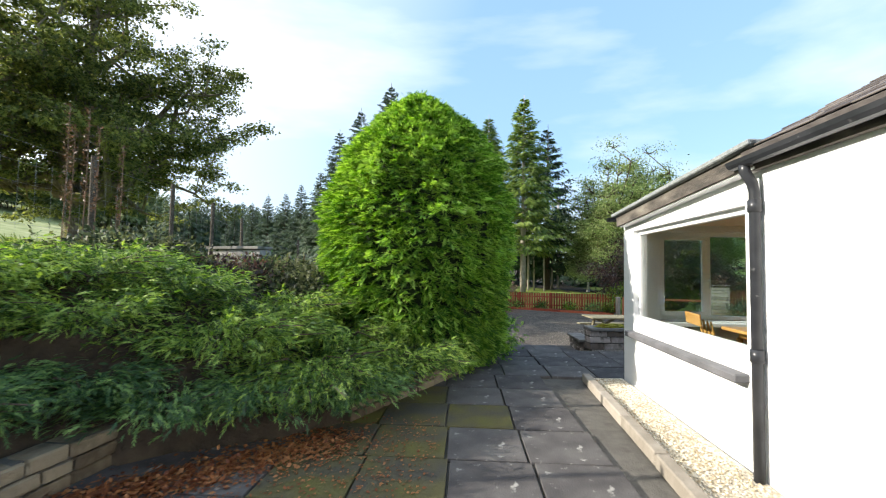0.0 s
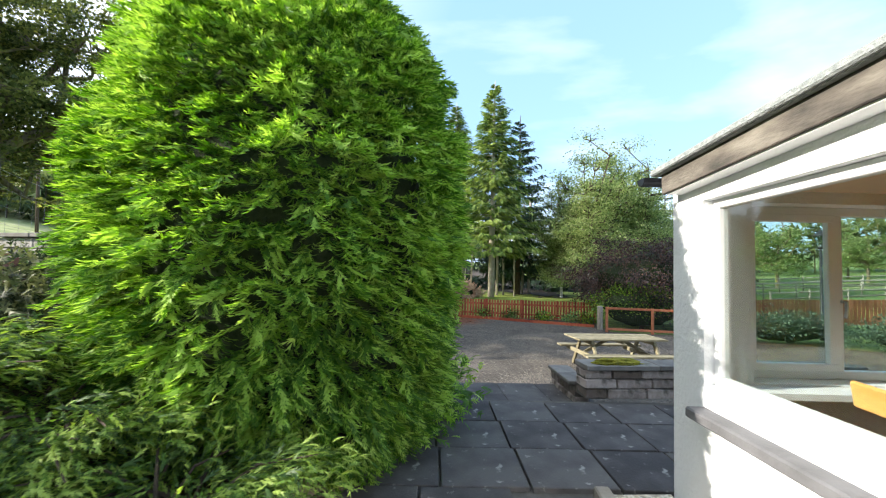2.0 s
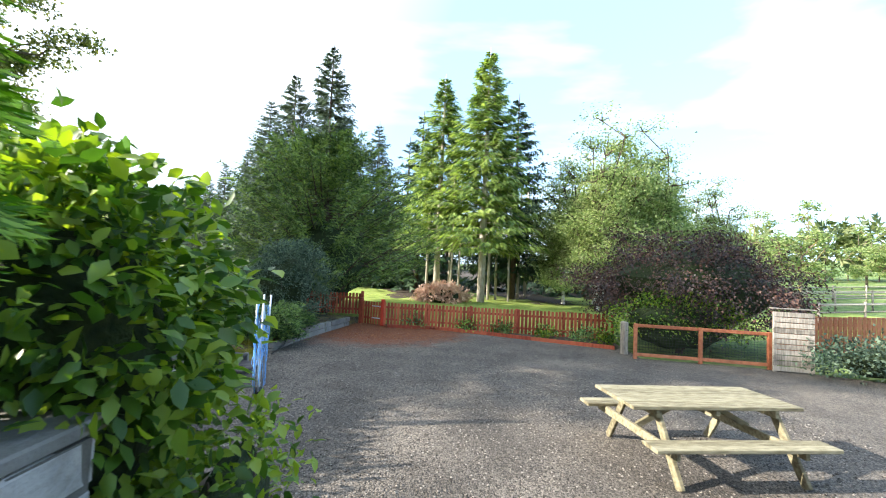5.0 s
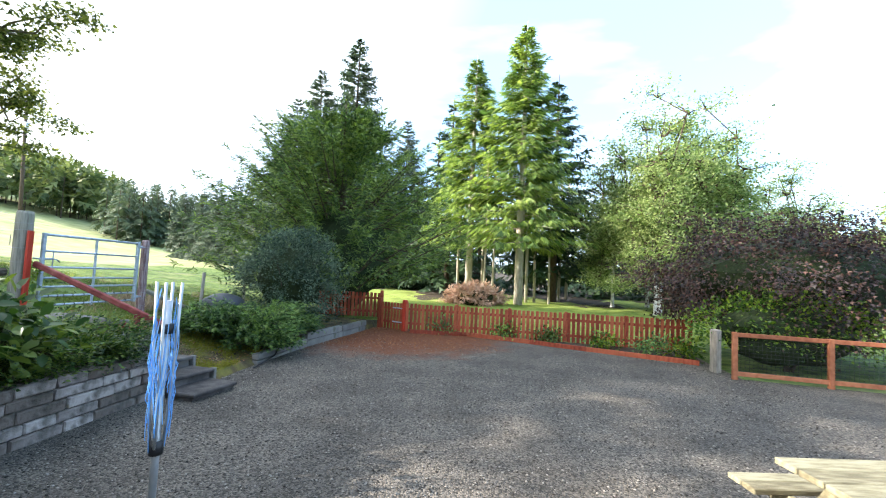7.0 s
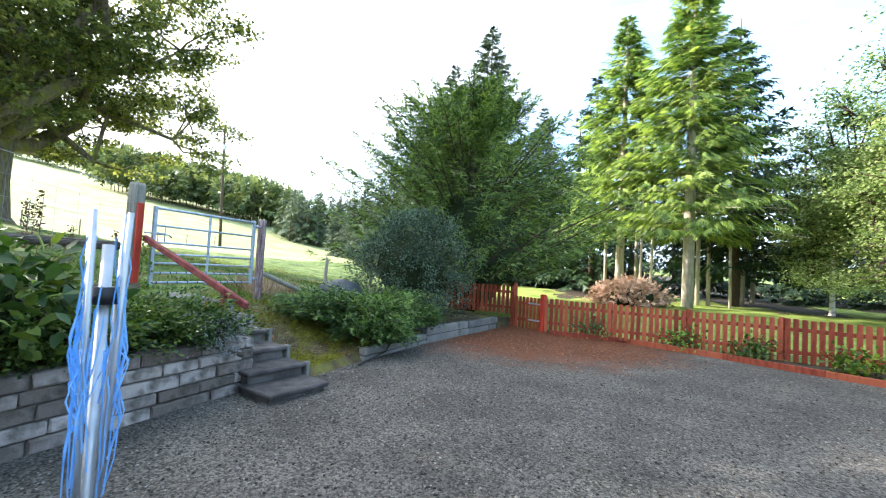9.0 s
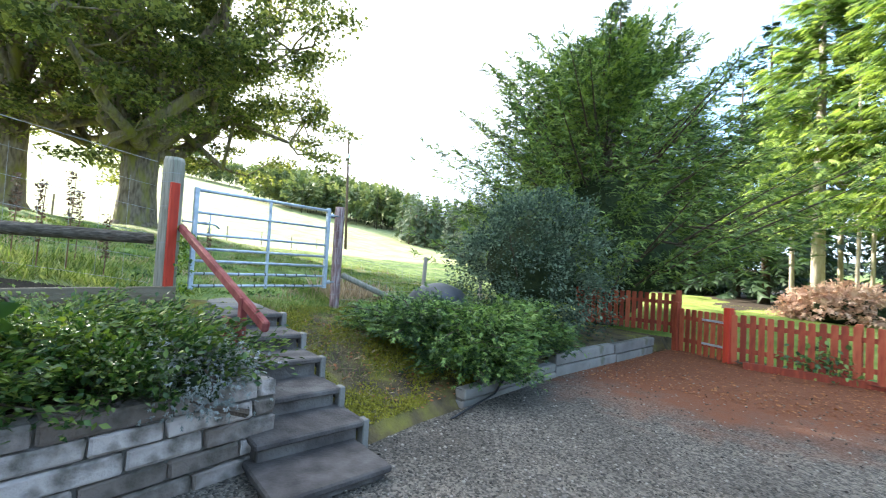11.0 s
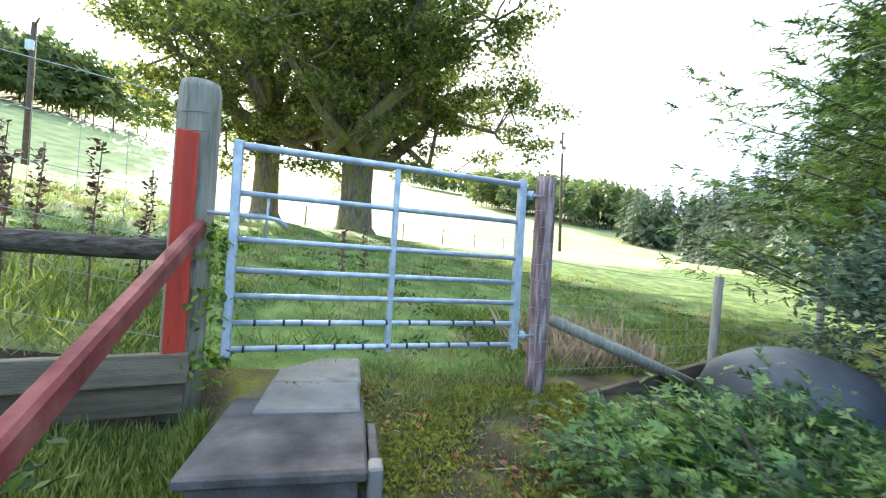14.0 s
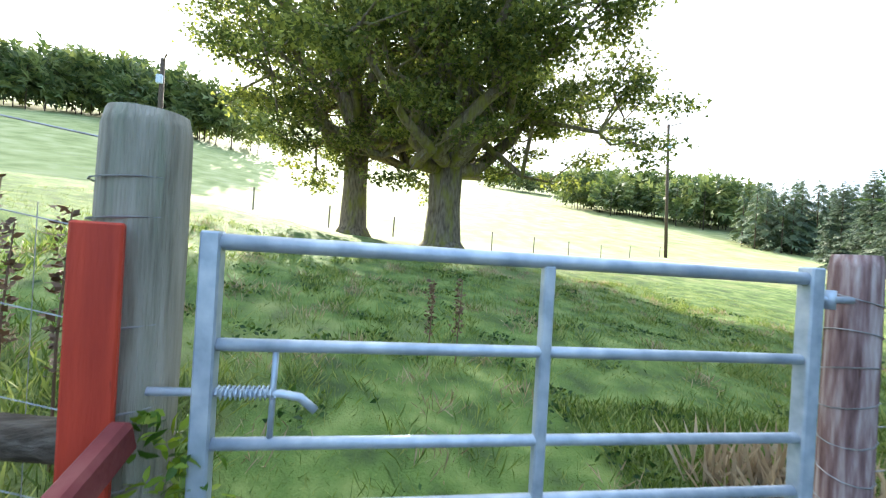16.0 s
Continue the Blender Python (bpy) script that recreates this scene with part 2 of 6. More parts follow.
M["grey_wood"] = material("weathered_grey_wood", [(0.15, 0.13, 0.11), (0.28, 0.25, 0.21), (0.40, 0.36, 0.31)], 5, 0.85, 0.5, 26, stretch=(6, 6, 0.8), detail=9, random_ob=0.3)
M["post_wood"] = material("treated_post_wood", [(0.17, 0.155, 0.12), (0.29, 0.27, 0.22), (0.36, 0.33, 0.28)], 5, 0.85, 0.55, 22, stretch=(9, 9, 0.7), detail=9,
                          spots=((0.16, 0.20, 0.13), 1.6, 0.54, 0.72))
M["dark_log"] = material("dark_weathered_log", [(0.04, 0.03, 0.022), (0.10, 0.08, 0.06), (0.20, 0.17, 0.14)], 6, 0.9, 0.7, 20, stretch=(8, 1, 8), detail=9)
M["purple_post"] = material("creosote_faded_post", [(0.07, 0.03, 0.028), (0.24, 0.15, 0.148), (0.46, 0.38, 0.37)], 6, 0.85, 0.5, 22, stretch=(8, 8, 0.8), detail=9)
M["table_wood"] = material("mossy_table_wood", [(0.13, 0.11, 0.065), (0.22, 0.195, 0.12), (0.31, 0.28, 0.185)], 5, 0.85, 0.4, 26, stretch=(1.2, 5, 5), detail=9, random_ob=0.3)
M["sleeper"] = material("sawn_board", [(0.09, 0.065, 0.040), (0.155, 0.118, 0.078), (0.22, 0.175, 0.12)], 4, 0.88, 0.4, 24, stretch=(5, 0.8, 5), detail=9, random_ob=0.3,
                        spots=((0.10, 0.07, 0.05), 6.0, 0.70, 0.75))
M["galv"] = material("galvanised_steel", [(0.30, 0.36, 0.44), (0.42, 0.48, 0.56), (0.55, 0.60, 0.66)], 14, 0.5, 0.1, 30, metal=0.45, detail=9)
M["wire"] = material("fence_wire", [(0.25, 0.25, 0.26), (0.4, 0.4, 0.41)], 20, 0.5, 0.0, metal=0.7)
M["black"] = material("black_metal", [(0.012, 0.012, 0.014), (0.03, 0.03, 0.032)], 6, 0.45, 0.1)
M["alu"] = material("aluminium_tube", [(0.42, 0.44, 0.47), (0.56, 0.58, 0.60)], 10, 0.45, 0.05, metal=0.6)
M["blue_line"] = material("blue_plastic_line", [(0.10, 0.32, 0.72), (0.25, 0.50, 0.85)], 15, 0.5, 0.0, island=0.7)
M["cover"] = material("blue_grey_tarpaulin", [(0.03, 0.036, 0.045), (0.06, 0.07, 0.085)], 4, 0.5, 0.3, 12)
M["wall_stone"] = material("walling_stone", [(0.16, 0.125, 0.105), (0.30, 0.25, 0.225), (0.46, 0.39, 0.355)], 5, 0.9, 0.9, 22, random_ob=0.7, detail=9,
                           spots=((0.055, 0.048, 0.035), 4.2, 0.53, 0.70))
M["tan_stone"] = material("tan_bed_stone", [(0.10, 0.075, 0.048), (0.18, 0.14, 0.09), (0.26, 0.21, 0.14)], 5, 0.9, 0.6, 28, random_ob=0.6)
M["rubble"] = material("grey_rubble_stone", [(0.16, 0.15, 0.14), (0.27, 0.255, 0.24), (0.36, 0.34, 0.32)], 6, 0.95, 0.8, 24, random_ob=0.5)
M["cap_stone"] = material("coping_slab", [(0.14, 0.13, 0.118), (0.235, 0.22, 0.20)], 4, 0.85, 0.4, 40, random_ob=0.3, spots=((0.10, 0.10, 0.06), 3.5, 0.6, 0.75))
M["step_stone"] = material("worn_step_concrete", [(0.045, 0.038, 0.036), (0.085, 0.073, 0.068), (0.14, 0.125, 0.115)], 5, 0.9, 0.5, 40, random_ob=0.2, detail=9)
M["mortar"] = material("dark_mortar", [(0.085, 0.078, 0.068), (0.13, 0.12, 0.105)], 9, 0.95, 0.5, 40)
M["moss"] = material("green_moss", [(0.14, 0.13, 0.013), (0.31, 0.285, 0.027)], 18, 0.95, 0.9, 60)
M["bark"] = material("grey_bark", [(0.08, 0.06, 0.042), (0.165, 0.13, 0.095), (0.25, 0.205, 0.155)], 4, 0.95, 1.0, 14, stretch=(3, 3, 0.8), detail=9,
                     spots=((0.20, 0.19, 0.04), 1.1, 0.48, 0.66))
M["dark_bark"] = material("brown_bark", [(0.05, 0.035, 0.025), (0.11, 0.08, 0.06)], 6, 0.95, 0.8, 16, stretch=(3, 3, 0.8))
M["pale_bark"] = material("pale_trunk_bark", [(0.33, 0.28, 0.22), (0.52, 0.47, 0.40)], 5, 0.9, 0.6, 16, stretch=(3, 3, 0.7))
M["birch_bark"] = material("birch_bark", [(0.28, 0.26, 0.24), (0.62, 0.60, 0.57), (0.70, 0.68, 0.65)], 3, 0.8, 0.4, 18, stretch=(1, 1, 3))


def leaf_mat(name, colors, island=0.75, translucent=0.35, rough=0.55, scale=0.8):
    colors = [(r * 1.03, g * 0.93, b) for r, g, b in colors]
    return material(name, colors, scale, rough, 0.0, island=island, translucent=translucent, detail=4)


M["thuja"] = leaf_mat("conifer_hedge_foliage", [(0.065, 0.17, 0.022), (0.175, 0.355, 0.045), (0.36, 0.58, 0.11)], translucent=0.42, scale=1.5)
M["juniper"] = leaf_mat("juniper_foliage", [(0.045, 0.105, 0.022), (0.135, 0.265, 0.042), (0.31, 0.47, 0.09)], translucent=0.36, scale=1.2)
M["juniper_blue"] = leaf_mat("blue_green_juniper", [(0.04, 0.10, 0.036), (0.10, 0.22, 0.065), (0.19, 0.34, 0.09)], translucent=0.28, scale=1.2)
M["sycamore"] = leaf_mat("sycamore_leaves", [(0.058, 0.085, 0.025), (0.11, 0.145, 0.042), (0.21, 0.25, 0.07)], translucent=0.55)
M["spruce"] = leaf_mat("spruce_needles", [(0.07, 0.135, 0.036), (0.155, 0.25, 0.06), (0.29, 0.41, 0.10)], translucent=0.42, scale=0.5)
M["spruce_dark"] = leaf_mat("dark_spruce_needles", [(0.018, 0.045, 0.02), (0.04, 0.085, 0.03)], translucent=0.15)
M["sitka"] = leaf_mat("blue_sitka_needles", [(0.045, 0.08, 0.05), (0.10, 0.15, 0.085)], translucent=0.2)
M["cypress"] = leaf_mat("cypress_foliage", [(0.045, 0.09, 0.027), (0.105, 0.195, 0.044), (0.20, 0.31, 0.068)], translucent=0.28, scale=0.7)
M["birch"] = leaf_mat("birch_leaves", [(0.12, 0.195, 0.065), (0.215, 0.315, 0.105), (0.34, 0.43, 0.18)], translucent=0.55)
M["maple"] = leaf_mat("purple_maple_leaves", [(0.022, 0.018, 0.017), (0.05, 0.036, 0.033), (0.12, 0.07, 0.05)], translucent=0.25)
M["laurel"] = leaf_mat("glossy_broad_leaves", [(0.045, 0.11, 0.018), (0.10, 0.21, 0.03), (0.24, 0.36, 0.05)], translucent=0.4, rough=0.4)
M["evergreen"] = leaf_mat("dark_shrub_leaves", [(0.03, 0.06, 0.036), (0.07, 0.125, 0.075), (0.15, 0.23, 0.14)], island=0.6, translucent=0.2, rough=0.65)
M["low_shrub"] = leaf_mat("low_evergreen_foliage", [(0.03, 0.07, 0.022), (0.08, 0.165, 0.042), (0.17, 0.29, 0.07)], island=0.8, translucent=0.28)
M["bramble"] = leaf_mat("dark_bramble_leaves", [(0.02, 0.035, 0.015), (0.055, 0.075, 0.03), (0.14, 0.17, 0.07)], island=0.9, translucent=0.25)
M["cotoneaster"] = leaf_mat("small_shrub_leaves", [(0.025, 0.065, 0.014), (0.06, 0.125, 0.025), (0.14, 0.21, 0.04)], translucent=0.3, rough=0.45)
M["silver"] = leaf_mat("silver_leaves", [(0.16, 0.20, 0.17), (0.33, 0.37, 0.33)], translucent=0.15)
M["blades"] = leaf_mat("grass_blades", [(0.08, 0.135, 0.025), (0.14, 0.21, 0.045), (0.25, 0.31, 0.10)], translucent=0.45)
# lawn blades lightened the same way, with sunlight painted into their green
M["lawn"] = leaf_mat("sunny_lawn_blades", [(0.14, 0.21, 0.03), (0.24, 0.33, 0.055), (0.36, 0.42, 0.12)], translucent=0.5)
M["straw"] = leaf_mat("dry_grass_stems", [(0.26, 0.21, 0.12), (0.42, 0.36, 0.22)], translucent=0.3)
M["dead_weed"] = leaf_mat("brown_dock_stems", [(0.10, 0.065, 0.035), (0.19, 0.12, 0.07)], translucent=0.15)
M["litter"] = leaf_mat("fallen_brown_leaves", [(0.14, 0.045, 0.015), (0.26, 0.10, 0.03), (0.34, 0.17, 0.06)], translucent=0.15)
M["woods"] = leaf_mat("far_wood_foliage", [(0.06, 0.10, 0.035), (0.115, 0.165, 0.055), (0.17, 0.22, 0.075)], translucent=0.25, scale=0.05)
M["woods_dark"] = leaf_mat("far_conifer_foliage", [(0.05, 0.09, 0.05), (0.10, 0.15, 0.075)], translucent=0.2, scale=0.05)
# near-black core tones: the shade inside dense foliage is put into the colour
M["green_core"] = material("inner_shade_green", [(0.010, 0.020, 0.006), (0.030, 0.045, 0.012)], 14, 0.95, 0.8, 40)
M["core"] = material("inner_shade_brown", [(0.012, 0.011, 0.006), (0.055, 0.030, 0.015)], 8, 0.95, 0.4, 30)


# ---- mesh helpers ----
def obj(name, V, F, mats, parent=None, label="", smooth=False, index=None):
    me = bpy.data.meshes.new(name)
    me.from_pydata(np.asarray(V, float).tolist() if not isinstance(V, list) else V, [], F.tolist() if isinstance(F, np.ndarray) else F)
    for mt in mats if isinstance(mats, (list, tuple)) else [mats]:
        me.materials.append(mt)
    if smooth:
        me.polygons.foreach_set("use_smooth", [True] * len(me.polygons))
    if index is not None:
        me.polygons.foreach_set("material_index", index)
    me.update()
    ob = new(name, me)
    if parent:
        ob.parent = parent
    if label:
        tagged(ob, label)
    return ob


def part(name, bm, mt, parent, label=""):
    me = bpy.data.meshes.new(name)
    bm.to_mesh(me)
    bm.free()
    me.materials.append(mt)
    ob = new(name, me)
    ob.parent = parent
    if label:
        tagged(ob, label)
    return ob


def thing(name, m, label, category, group="", kind=""):
    ob = new(name)
    ob.matrix_world = m
    return tagged(ob, label, category, group, kind)


def box_bm(sx, sy, sz, at=(0, 0, 0), bevel=0.0, m=None, bm=None):
    """A box centred at a place, bevelled, added to bm."""
    own = bmesh.new()
    bmesh.ops.create_cube(own, size=1.0)
    bmesh.ops.scale(own, vec=(sx, sy, sz), verts=own.verts)
    if bevel:
        bmesh.ops.bevel(own, geom=own.edges[:], offset=bevel, segments=1, affect="EDGES")
    bmesh.ops.translate(own, vec=at, verts=own.verts)
    if m is not None:
        bmesh.ops.transform(own, matrix=m, verts=own.verts)
    if bm is None:
        return own
    tmp = bpy.data.meshes.new("tmp")
    own.to_mesh(tmp)
    own.free()
    bm.from_mesh(tmp)
    bpy.data.meshes.remove(tmp)
    return bm


def tube(points, radii, n=8, cap=True):
    """A tapered tube along points, as V and F."""
    P = [Vector(p) for p in points]
    V, F = [], []
    ref = Vector((0.3, 0.9, 0.2)).normalized()
    for i, p in enumerate(P):
        d = (P[min(i + 1, len(P) - 1)] - P[max(i - 1, 0)]).normalized()
        if abs(d.dot(ref)) > 0.95:
            ref = Vector((0.9, 0.1, 0.4)).normalized()
        a = d.cross(ref).normalized()
        b = d.cross(a)
        for k in range(n):
            w = 2 * math.pi * k / n
            V.append(tuple(p + float(radii[i]) * (math.cos(w) * a + math.sin(w) * b)))
    for i in range(len(P) - 1):
        for k in range(n):
            F.append([i * n + k, i * n + (k + 1) % n, (i + 1) * n + (k + 1) % n, (i + 1) * n + k])
    if cap:
        F.append(list(range(n))[::-1])
        F.append([(len(P) - 1) * n + k for k in range(n)])
    return V, F


def join(pieces):
    V, F = [], []
    for v, f in pieces:
        o = len(V)
        V.extend(v)
        F.extend([[i + o for i in q] for q in f])
    return V, F


def tube_part(name, points, radii, mt, parent=None, n=8, label=""):
    V, F = tube(points, radii if isinstance(radii, (list, tuple)) else [radii] * len(points), n)
    return obj(name, V, F, mt, parent, label, smooth=n > 5)


# leaf shapes: the stem at the origin, the tip along +x
def spray_shape(segments=4, width=0.42, droop=0.25):
    V, F = [], []
    for i in range(segments + 1):
        t = i / segments * 0.85
        V.append((t, 0.0, -droop * t * t))
    tip = len(V)
    V.append((1.0, 0.0, -droop))
    F.append((segments, tip, segments - 1))
    for i in range(segments):
        t = (i + 0.95) / segments
        w = width * math.sin(math.pi * (0.22 + 0.68 * (i + 0.5) / segments))
        for s in (1, -1):
            V.append((min(1.0, t * 0.85 + 0.20), s * w, -droop * t * t - 0.07))
            F.append((i, i + 1, len(V) - 1) if s < 0 else (i + 1, i, len(V) - 1))
    return np.array(V), np.array(F)


SPRAY = spray_shape(3)
TUFT = spray_shape(3, 0.21, 0.42)
FROND = spray_shape(3, 0.19, 0.5)
FEATHER = spray_shape(4, 0.24, 0.16)
LEAF_SMALL = (np.array([(0, 0, 0), (0.5, 0.26, 0.08), (1, 0, -0.05), (0.5, -0.26, 0.08)]), np.array([(0, 3, 2), (0, 2, 1)]))
SPRAY_SMALL = spray_shape(2, 0.4, 0.2)
LEAF = (np.array([(0, 0, 0), (0.35, 0.27, 0.05), (0.35, 0, -0.02), (0.35, -0.27, 0.05), (0.72, 0.2, 0.02), (0.72, 0, -0.05), (0.72, -0.2, 0.02), (1, 0, -0.12)]),
        np.array([(0, 2, 1), (0, 3, 2), (1, 2, 4), (2, 5, 4), (2, 3, 6), (2, 6, 5), (4, 5, 7), (5, 6, 7)]))
LOBED = (np.array([(0, 0, 0), (0.15, 0.48, 0.03), (0.45, 0.22, 0.03), (0.75, 0.5, -0.03), (0.7, 0.17, 0.0), (1.0, 0, -0.1), (0.7, -0.17, 0.0), (0.75, -0.5, -0.03), (0.45, -0.22, 0.03),
                   (0.15, -0.48, 0.03)]),
         np.array([(0, 2, 1), (2, 4, 3), (0, 4, 2), (4, 6, 5), (0, 6, 4), (0, 8, 6), (8, 7, 6), (0, 9, 8)]))
TRILOBE = (np.array([(0, 0, 0), (0.25, 0.45, 0.03), (0.5, 0.16, 0.02), (1.0, 0, -0.1), (0.5, -0.16, 0.02), (0.25, -0.45, 0.03)]), np.array([(0, 2, 1), (0, 4, 2), (2, 4, 3), (0, 5, 4)]))
DIAMOND = (np.array([(0, 0, 0), (0.5, 0.3, 0.04), (1, 0, -0.05), (0.5, -0.3, 0.04)]), np.array([(0, 3, 2), (0, 2, 1)]))
BLADE = (np.array([(0, -0.014, 0), (0, 0.014, 0), (0.6, 0.0, 0.0), (1, 0.0, -0.12)]), np.array([(0, 1, 2), (1, 3, 2)]))


def unit(a):
    return a / np.maximum(1e-9, np.linalg.norm(a, axis=-1, keepdims=True))


def scatter(shape, P, D, S, rng, up=(0, 0, 1), roll=0.6):
    """Copies of a leaf shape at places P, pointing along D, of sizes S, their faces roughly upward."""
    tv, tf = shape
    N = len(P)
    x = unit(np.asarray(D, float))
    u = np.asarray(up, float) + rng.normal(0, roll, (N, 3))
    y = unit(np.cross(u, x))
    z = np.cross(x, y)
    R = np.stack([x, y, z], axis=2)
    V = np.einsum("nij,kj->nki", R, tv) * np.asarray(S)[:, None, None] + np.asarray(P)[:, None, :]
    F = (tf[None] + (np.arange(N) * len(tv))[:, None, None]).reshape(-1, tf.shape[1])
    return V.reshape(-1, 3), F


def leaves(name, groups, mt, parent=None, label=""):
    V, F, o = [], [], 0
    for v, f in groups:
        V.append(v)
        F.append(f + o)
        o += len(v)
    V, F = np.concatenate(V), np.concatenate(F)
    me = bpy.data.meshes.new(name)
    me.vertices.add(len(V))
    me.vertices.foreach_set("co", V.astype(np.float32).ravel())
    me.loops.add(F.size)
    me.loops.foreach_set("vertex_index", F.astype(np.int32).ravel())
    me.polygons.add(len(F))
    me.polygons.foreach_set("loop_start", np.arange(0, F.size, F.shape[1], dtype=np.int32))
    me.update(calc_edges=True)
    me.materials.append(mt)
    ob = new(name, me)
    if parent:
        ob.parent = parent
    if label:
        tagged(ob, label)
    return ob


def interp(x, xs, ys):
    return float(np.interp(x, xs, ys))


# ---- lie of the land ----
EDGE_Y = [-40, 5.0, 6.0, 6.9, 8.3, 9.5, 11.8, 13.6, 14.4, 16.4, 18.8, 19.3, 20.8, 22.7, 25.9, 27.5]
EDGE_X = [-2.25, -2.2, -1.8, -0.25, 0.6, 1.25, 1.55, 1.75, -1.25, -1.45, -1.30, -0.9, -0.85, -0.70, -0.02, 0.4]
FIELD_Y = [-60, 8, 12, 16, 19, 21, 24, 27, 34, 80]
FIELD_Z = [2.5, 2.12, 1.95, 1.42, 0.90, 0.72, 0.55, 0.35, 0.45, 0.6]
TOP_Y = [-60, 5, 12, 13.8, 18.7, 19.3, 20.7, 22, 26, 27.5]
TOP_Z = [0.72, 0.72, 0.72, 0.55, 0.55, 0.10, 0.10, 0.22, 0.30, 0.15]


def step01(t):
    t = np.clip(t, 0, 1)
    return t * t * (3 - 2 * t)


def land(x, y):
    """Height of the open ground."""
    x, y = np.asarray(x, float), np.asarray(y, float)
    edge = np.interp(y, EDGE_Y, EDGE_X)
    field, top = np.interp(y, FIELD_Y, FIELD_Z), np.interp(y, TOP_Y, TOP_Z)
    d = np.maximum(0, -3.6 - x)
    k = np.interp(y, [24, 40], [0.125, 0.065])
    far = field + k * np.minimum(d, 12) + np.maximum(0, d - 12) * (0.045 + 0.10 * step01((25 - y) / 60)) + np.maximum(0, d - 40) * 0.15
    s = (edge - x) / (edge + 3.6)
    bank = top + (field - np.interp(y, [13, 16, 18.9, 19.4], [0, 0.3, 0.28, 0.0]) - top) * step01(s * 0.5 + 0.5 * np.clip(s, 0, 1))
    yard = np.full_like(x, -0.08)
    north = -0.08 + 0.5 * step01((y - 25.5) / 9) + np.maximum(0, y - 60) * 0.02
    east = np.maximum(0, x - 22) * 0.055
    z = np.where(x < -3.6, far, np.where(x < edge, bank, yard))
    z = np.where(y > 27.5, np.where(x < -3.6, np.maximum(far, north), north), z)
    z = np.where((y > 27.5) & (x >= -3.6), north, z)
    stair = np.clip((-0.35 - x) * 0.348, 0.0, 0.72) - 0.14
    on_stair = (x < -0.2) & (x > -2.75) & (y > 18.62 - 0.1 * (x + 1)) & (y < 19.12 - 0.22 * (x + 0.3))
    z = np.where(on_stair, np.minimum(z, stair), z)
    bump = 0.05 * np.sin(x * 1.7 + y * 0.6) * np.sin(y * 1.3 - x * 0.4) + 0.03 * np.sin(x * 4.1) * np.sin(y * 3.7)
    z = z + np.where((x < -4.2) | (y > 28), bump, 0)
    return z + east


def ground_z(x, y):
    return float(land(np.array([x]), np.array([y]))[0])


gx = np.concatenate([-np.geomspace(900, 20, 34), np.arange(-19, -6, 0.5), np.arange(-6, 2.2, 0.15), np.arange(2.2, 24, 0.8), np.geomspace(24, 900, 22)])
gy = np.concatenate([-np.geomspace(700, 6, 22), np.arange(-5, 4.6, 0.6), np.arange(4.6, 30, 0.15), np.arange(30, 60, 1.0), np.geomspace(61, 900, 26)])
GX, GY = np.meshgrid(gx, gy, indexing="ij")
GZ = land(GX, GY)
nx, ny = GX.shape
idx = np.arange(nx * ny).reshape(nx, ny)
quads = np.stack([idx[:-1, :-1], idx[1:, :-1], idx[1:, 1:], idx[:-1, 1:]], axis=-1).reshape(-1, 4)
cx, cy = (GX[:-1, :-1] + GX[1:, 1:]).ravel() / 2, (GY[:-1, :-1] + GY[1:, 1:]).ravel() / 2
in_bank = (cx > -3.75) & (cx < 2.0) & (cy < 27.3)
moss_part = in_bank & (cy > 19.0)
soil_part = in_bank & (cy <= 19.0)
wood_floor = (cy > 35.5) & (cx > -4) & (cx < 26) & (np.sin(cx * 0.7) + 0.14 * (cy - 39.5) + np.sin(cx * 2.3 + cy) * 0.4 > 0.3)
ground = obj("ground", np.stack([GX, GY, GZ], -1).reshape(-1, 3), quads, [M["grass"], M["soil"], M["moss_bank"], M["pasture"], M["lawn_turf"]], smooth=True,
             index=np.where(moss_part, 2, np.where(soil_part, 1, np.where(wood_floor, 1, np.where(cx < -19 + 1.5 * np.sin(cy * 0.4), 3, np.where((cy > 27.3) & (cx > -4) & (cx < 30), 4, 0))))).astype(np.int32))
tagged(ground, "rough green meadow and garden ground rising to a hill", "ground", kind="structure")

# ---- gravel yard ----
yard_edge = [(1.75, 13.0), (1.72, 13.9), (-1.15, 14.2), (-1.34, 16.4), (-1.15, 18.8), (-0.9, 19.3), (-0.75, 20.8), (-0.58, 22.7), (0.10, 25.9), (0.4, 26.9), (1.35, 26.3), (3.3, 26.0),
             (5.0, 25.2), (7.6, 24.6), (9.3, 24.6), (8.8, 21.75), (12.2, 20.9), (15.6, 18.6), (24, 16), (24, -6), (4.6, -6), (4.6, 11.0), (1.75, 11.0)]
bm = bmesh.new()
face = bm.faces.new([bm.verts.new((x, y, 0.0)) for x, y in yard_edge])
if face.normal.z < 0:
    face.normal_flip()
bmesh.ops.triangulate(bm, faces=bm.faces[:])
yard = part("driveway", bm, M["gravel"], None)
tagged(yard, "grey gravel parking yard with fallen leaves", "driveway", kind="structure")
rng = np.random.default_rng(3)
P = np.stack([rng.uniform(-1.0, 9.0, 16000), rng.uniform(13.3, 24.5, 16000), np.full(16000, 0.004)], -1)
keep = (P[:, 0] > np.interp(P[:, 1], EDGE_Y, EDGE_X) + 0.08) & (rng.random(16000) < np.clip(1.25 - (P[:, 1] - 13) / 12, 0.15, 1))
P = P[keep]
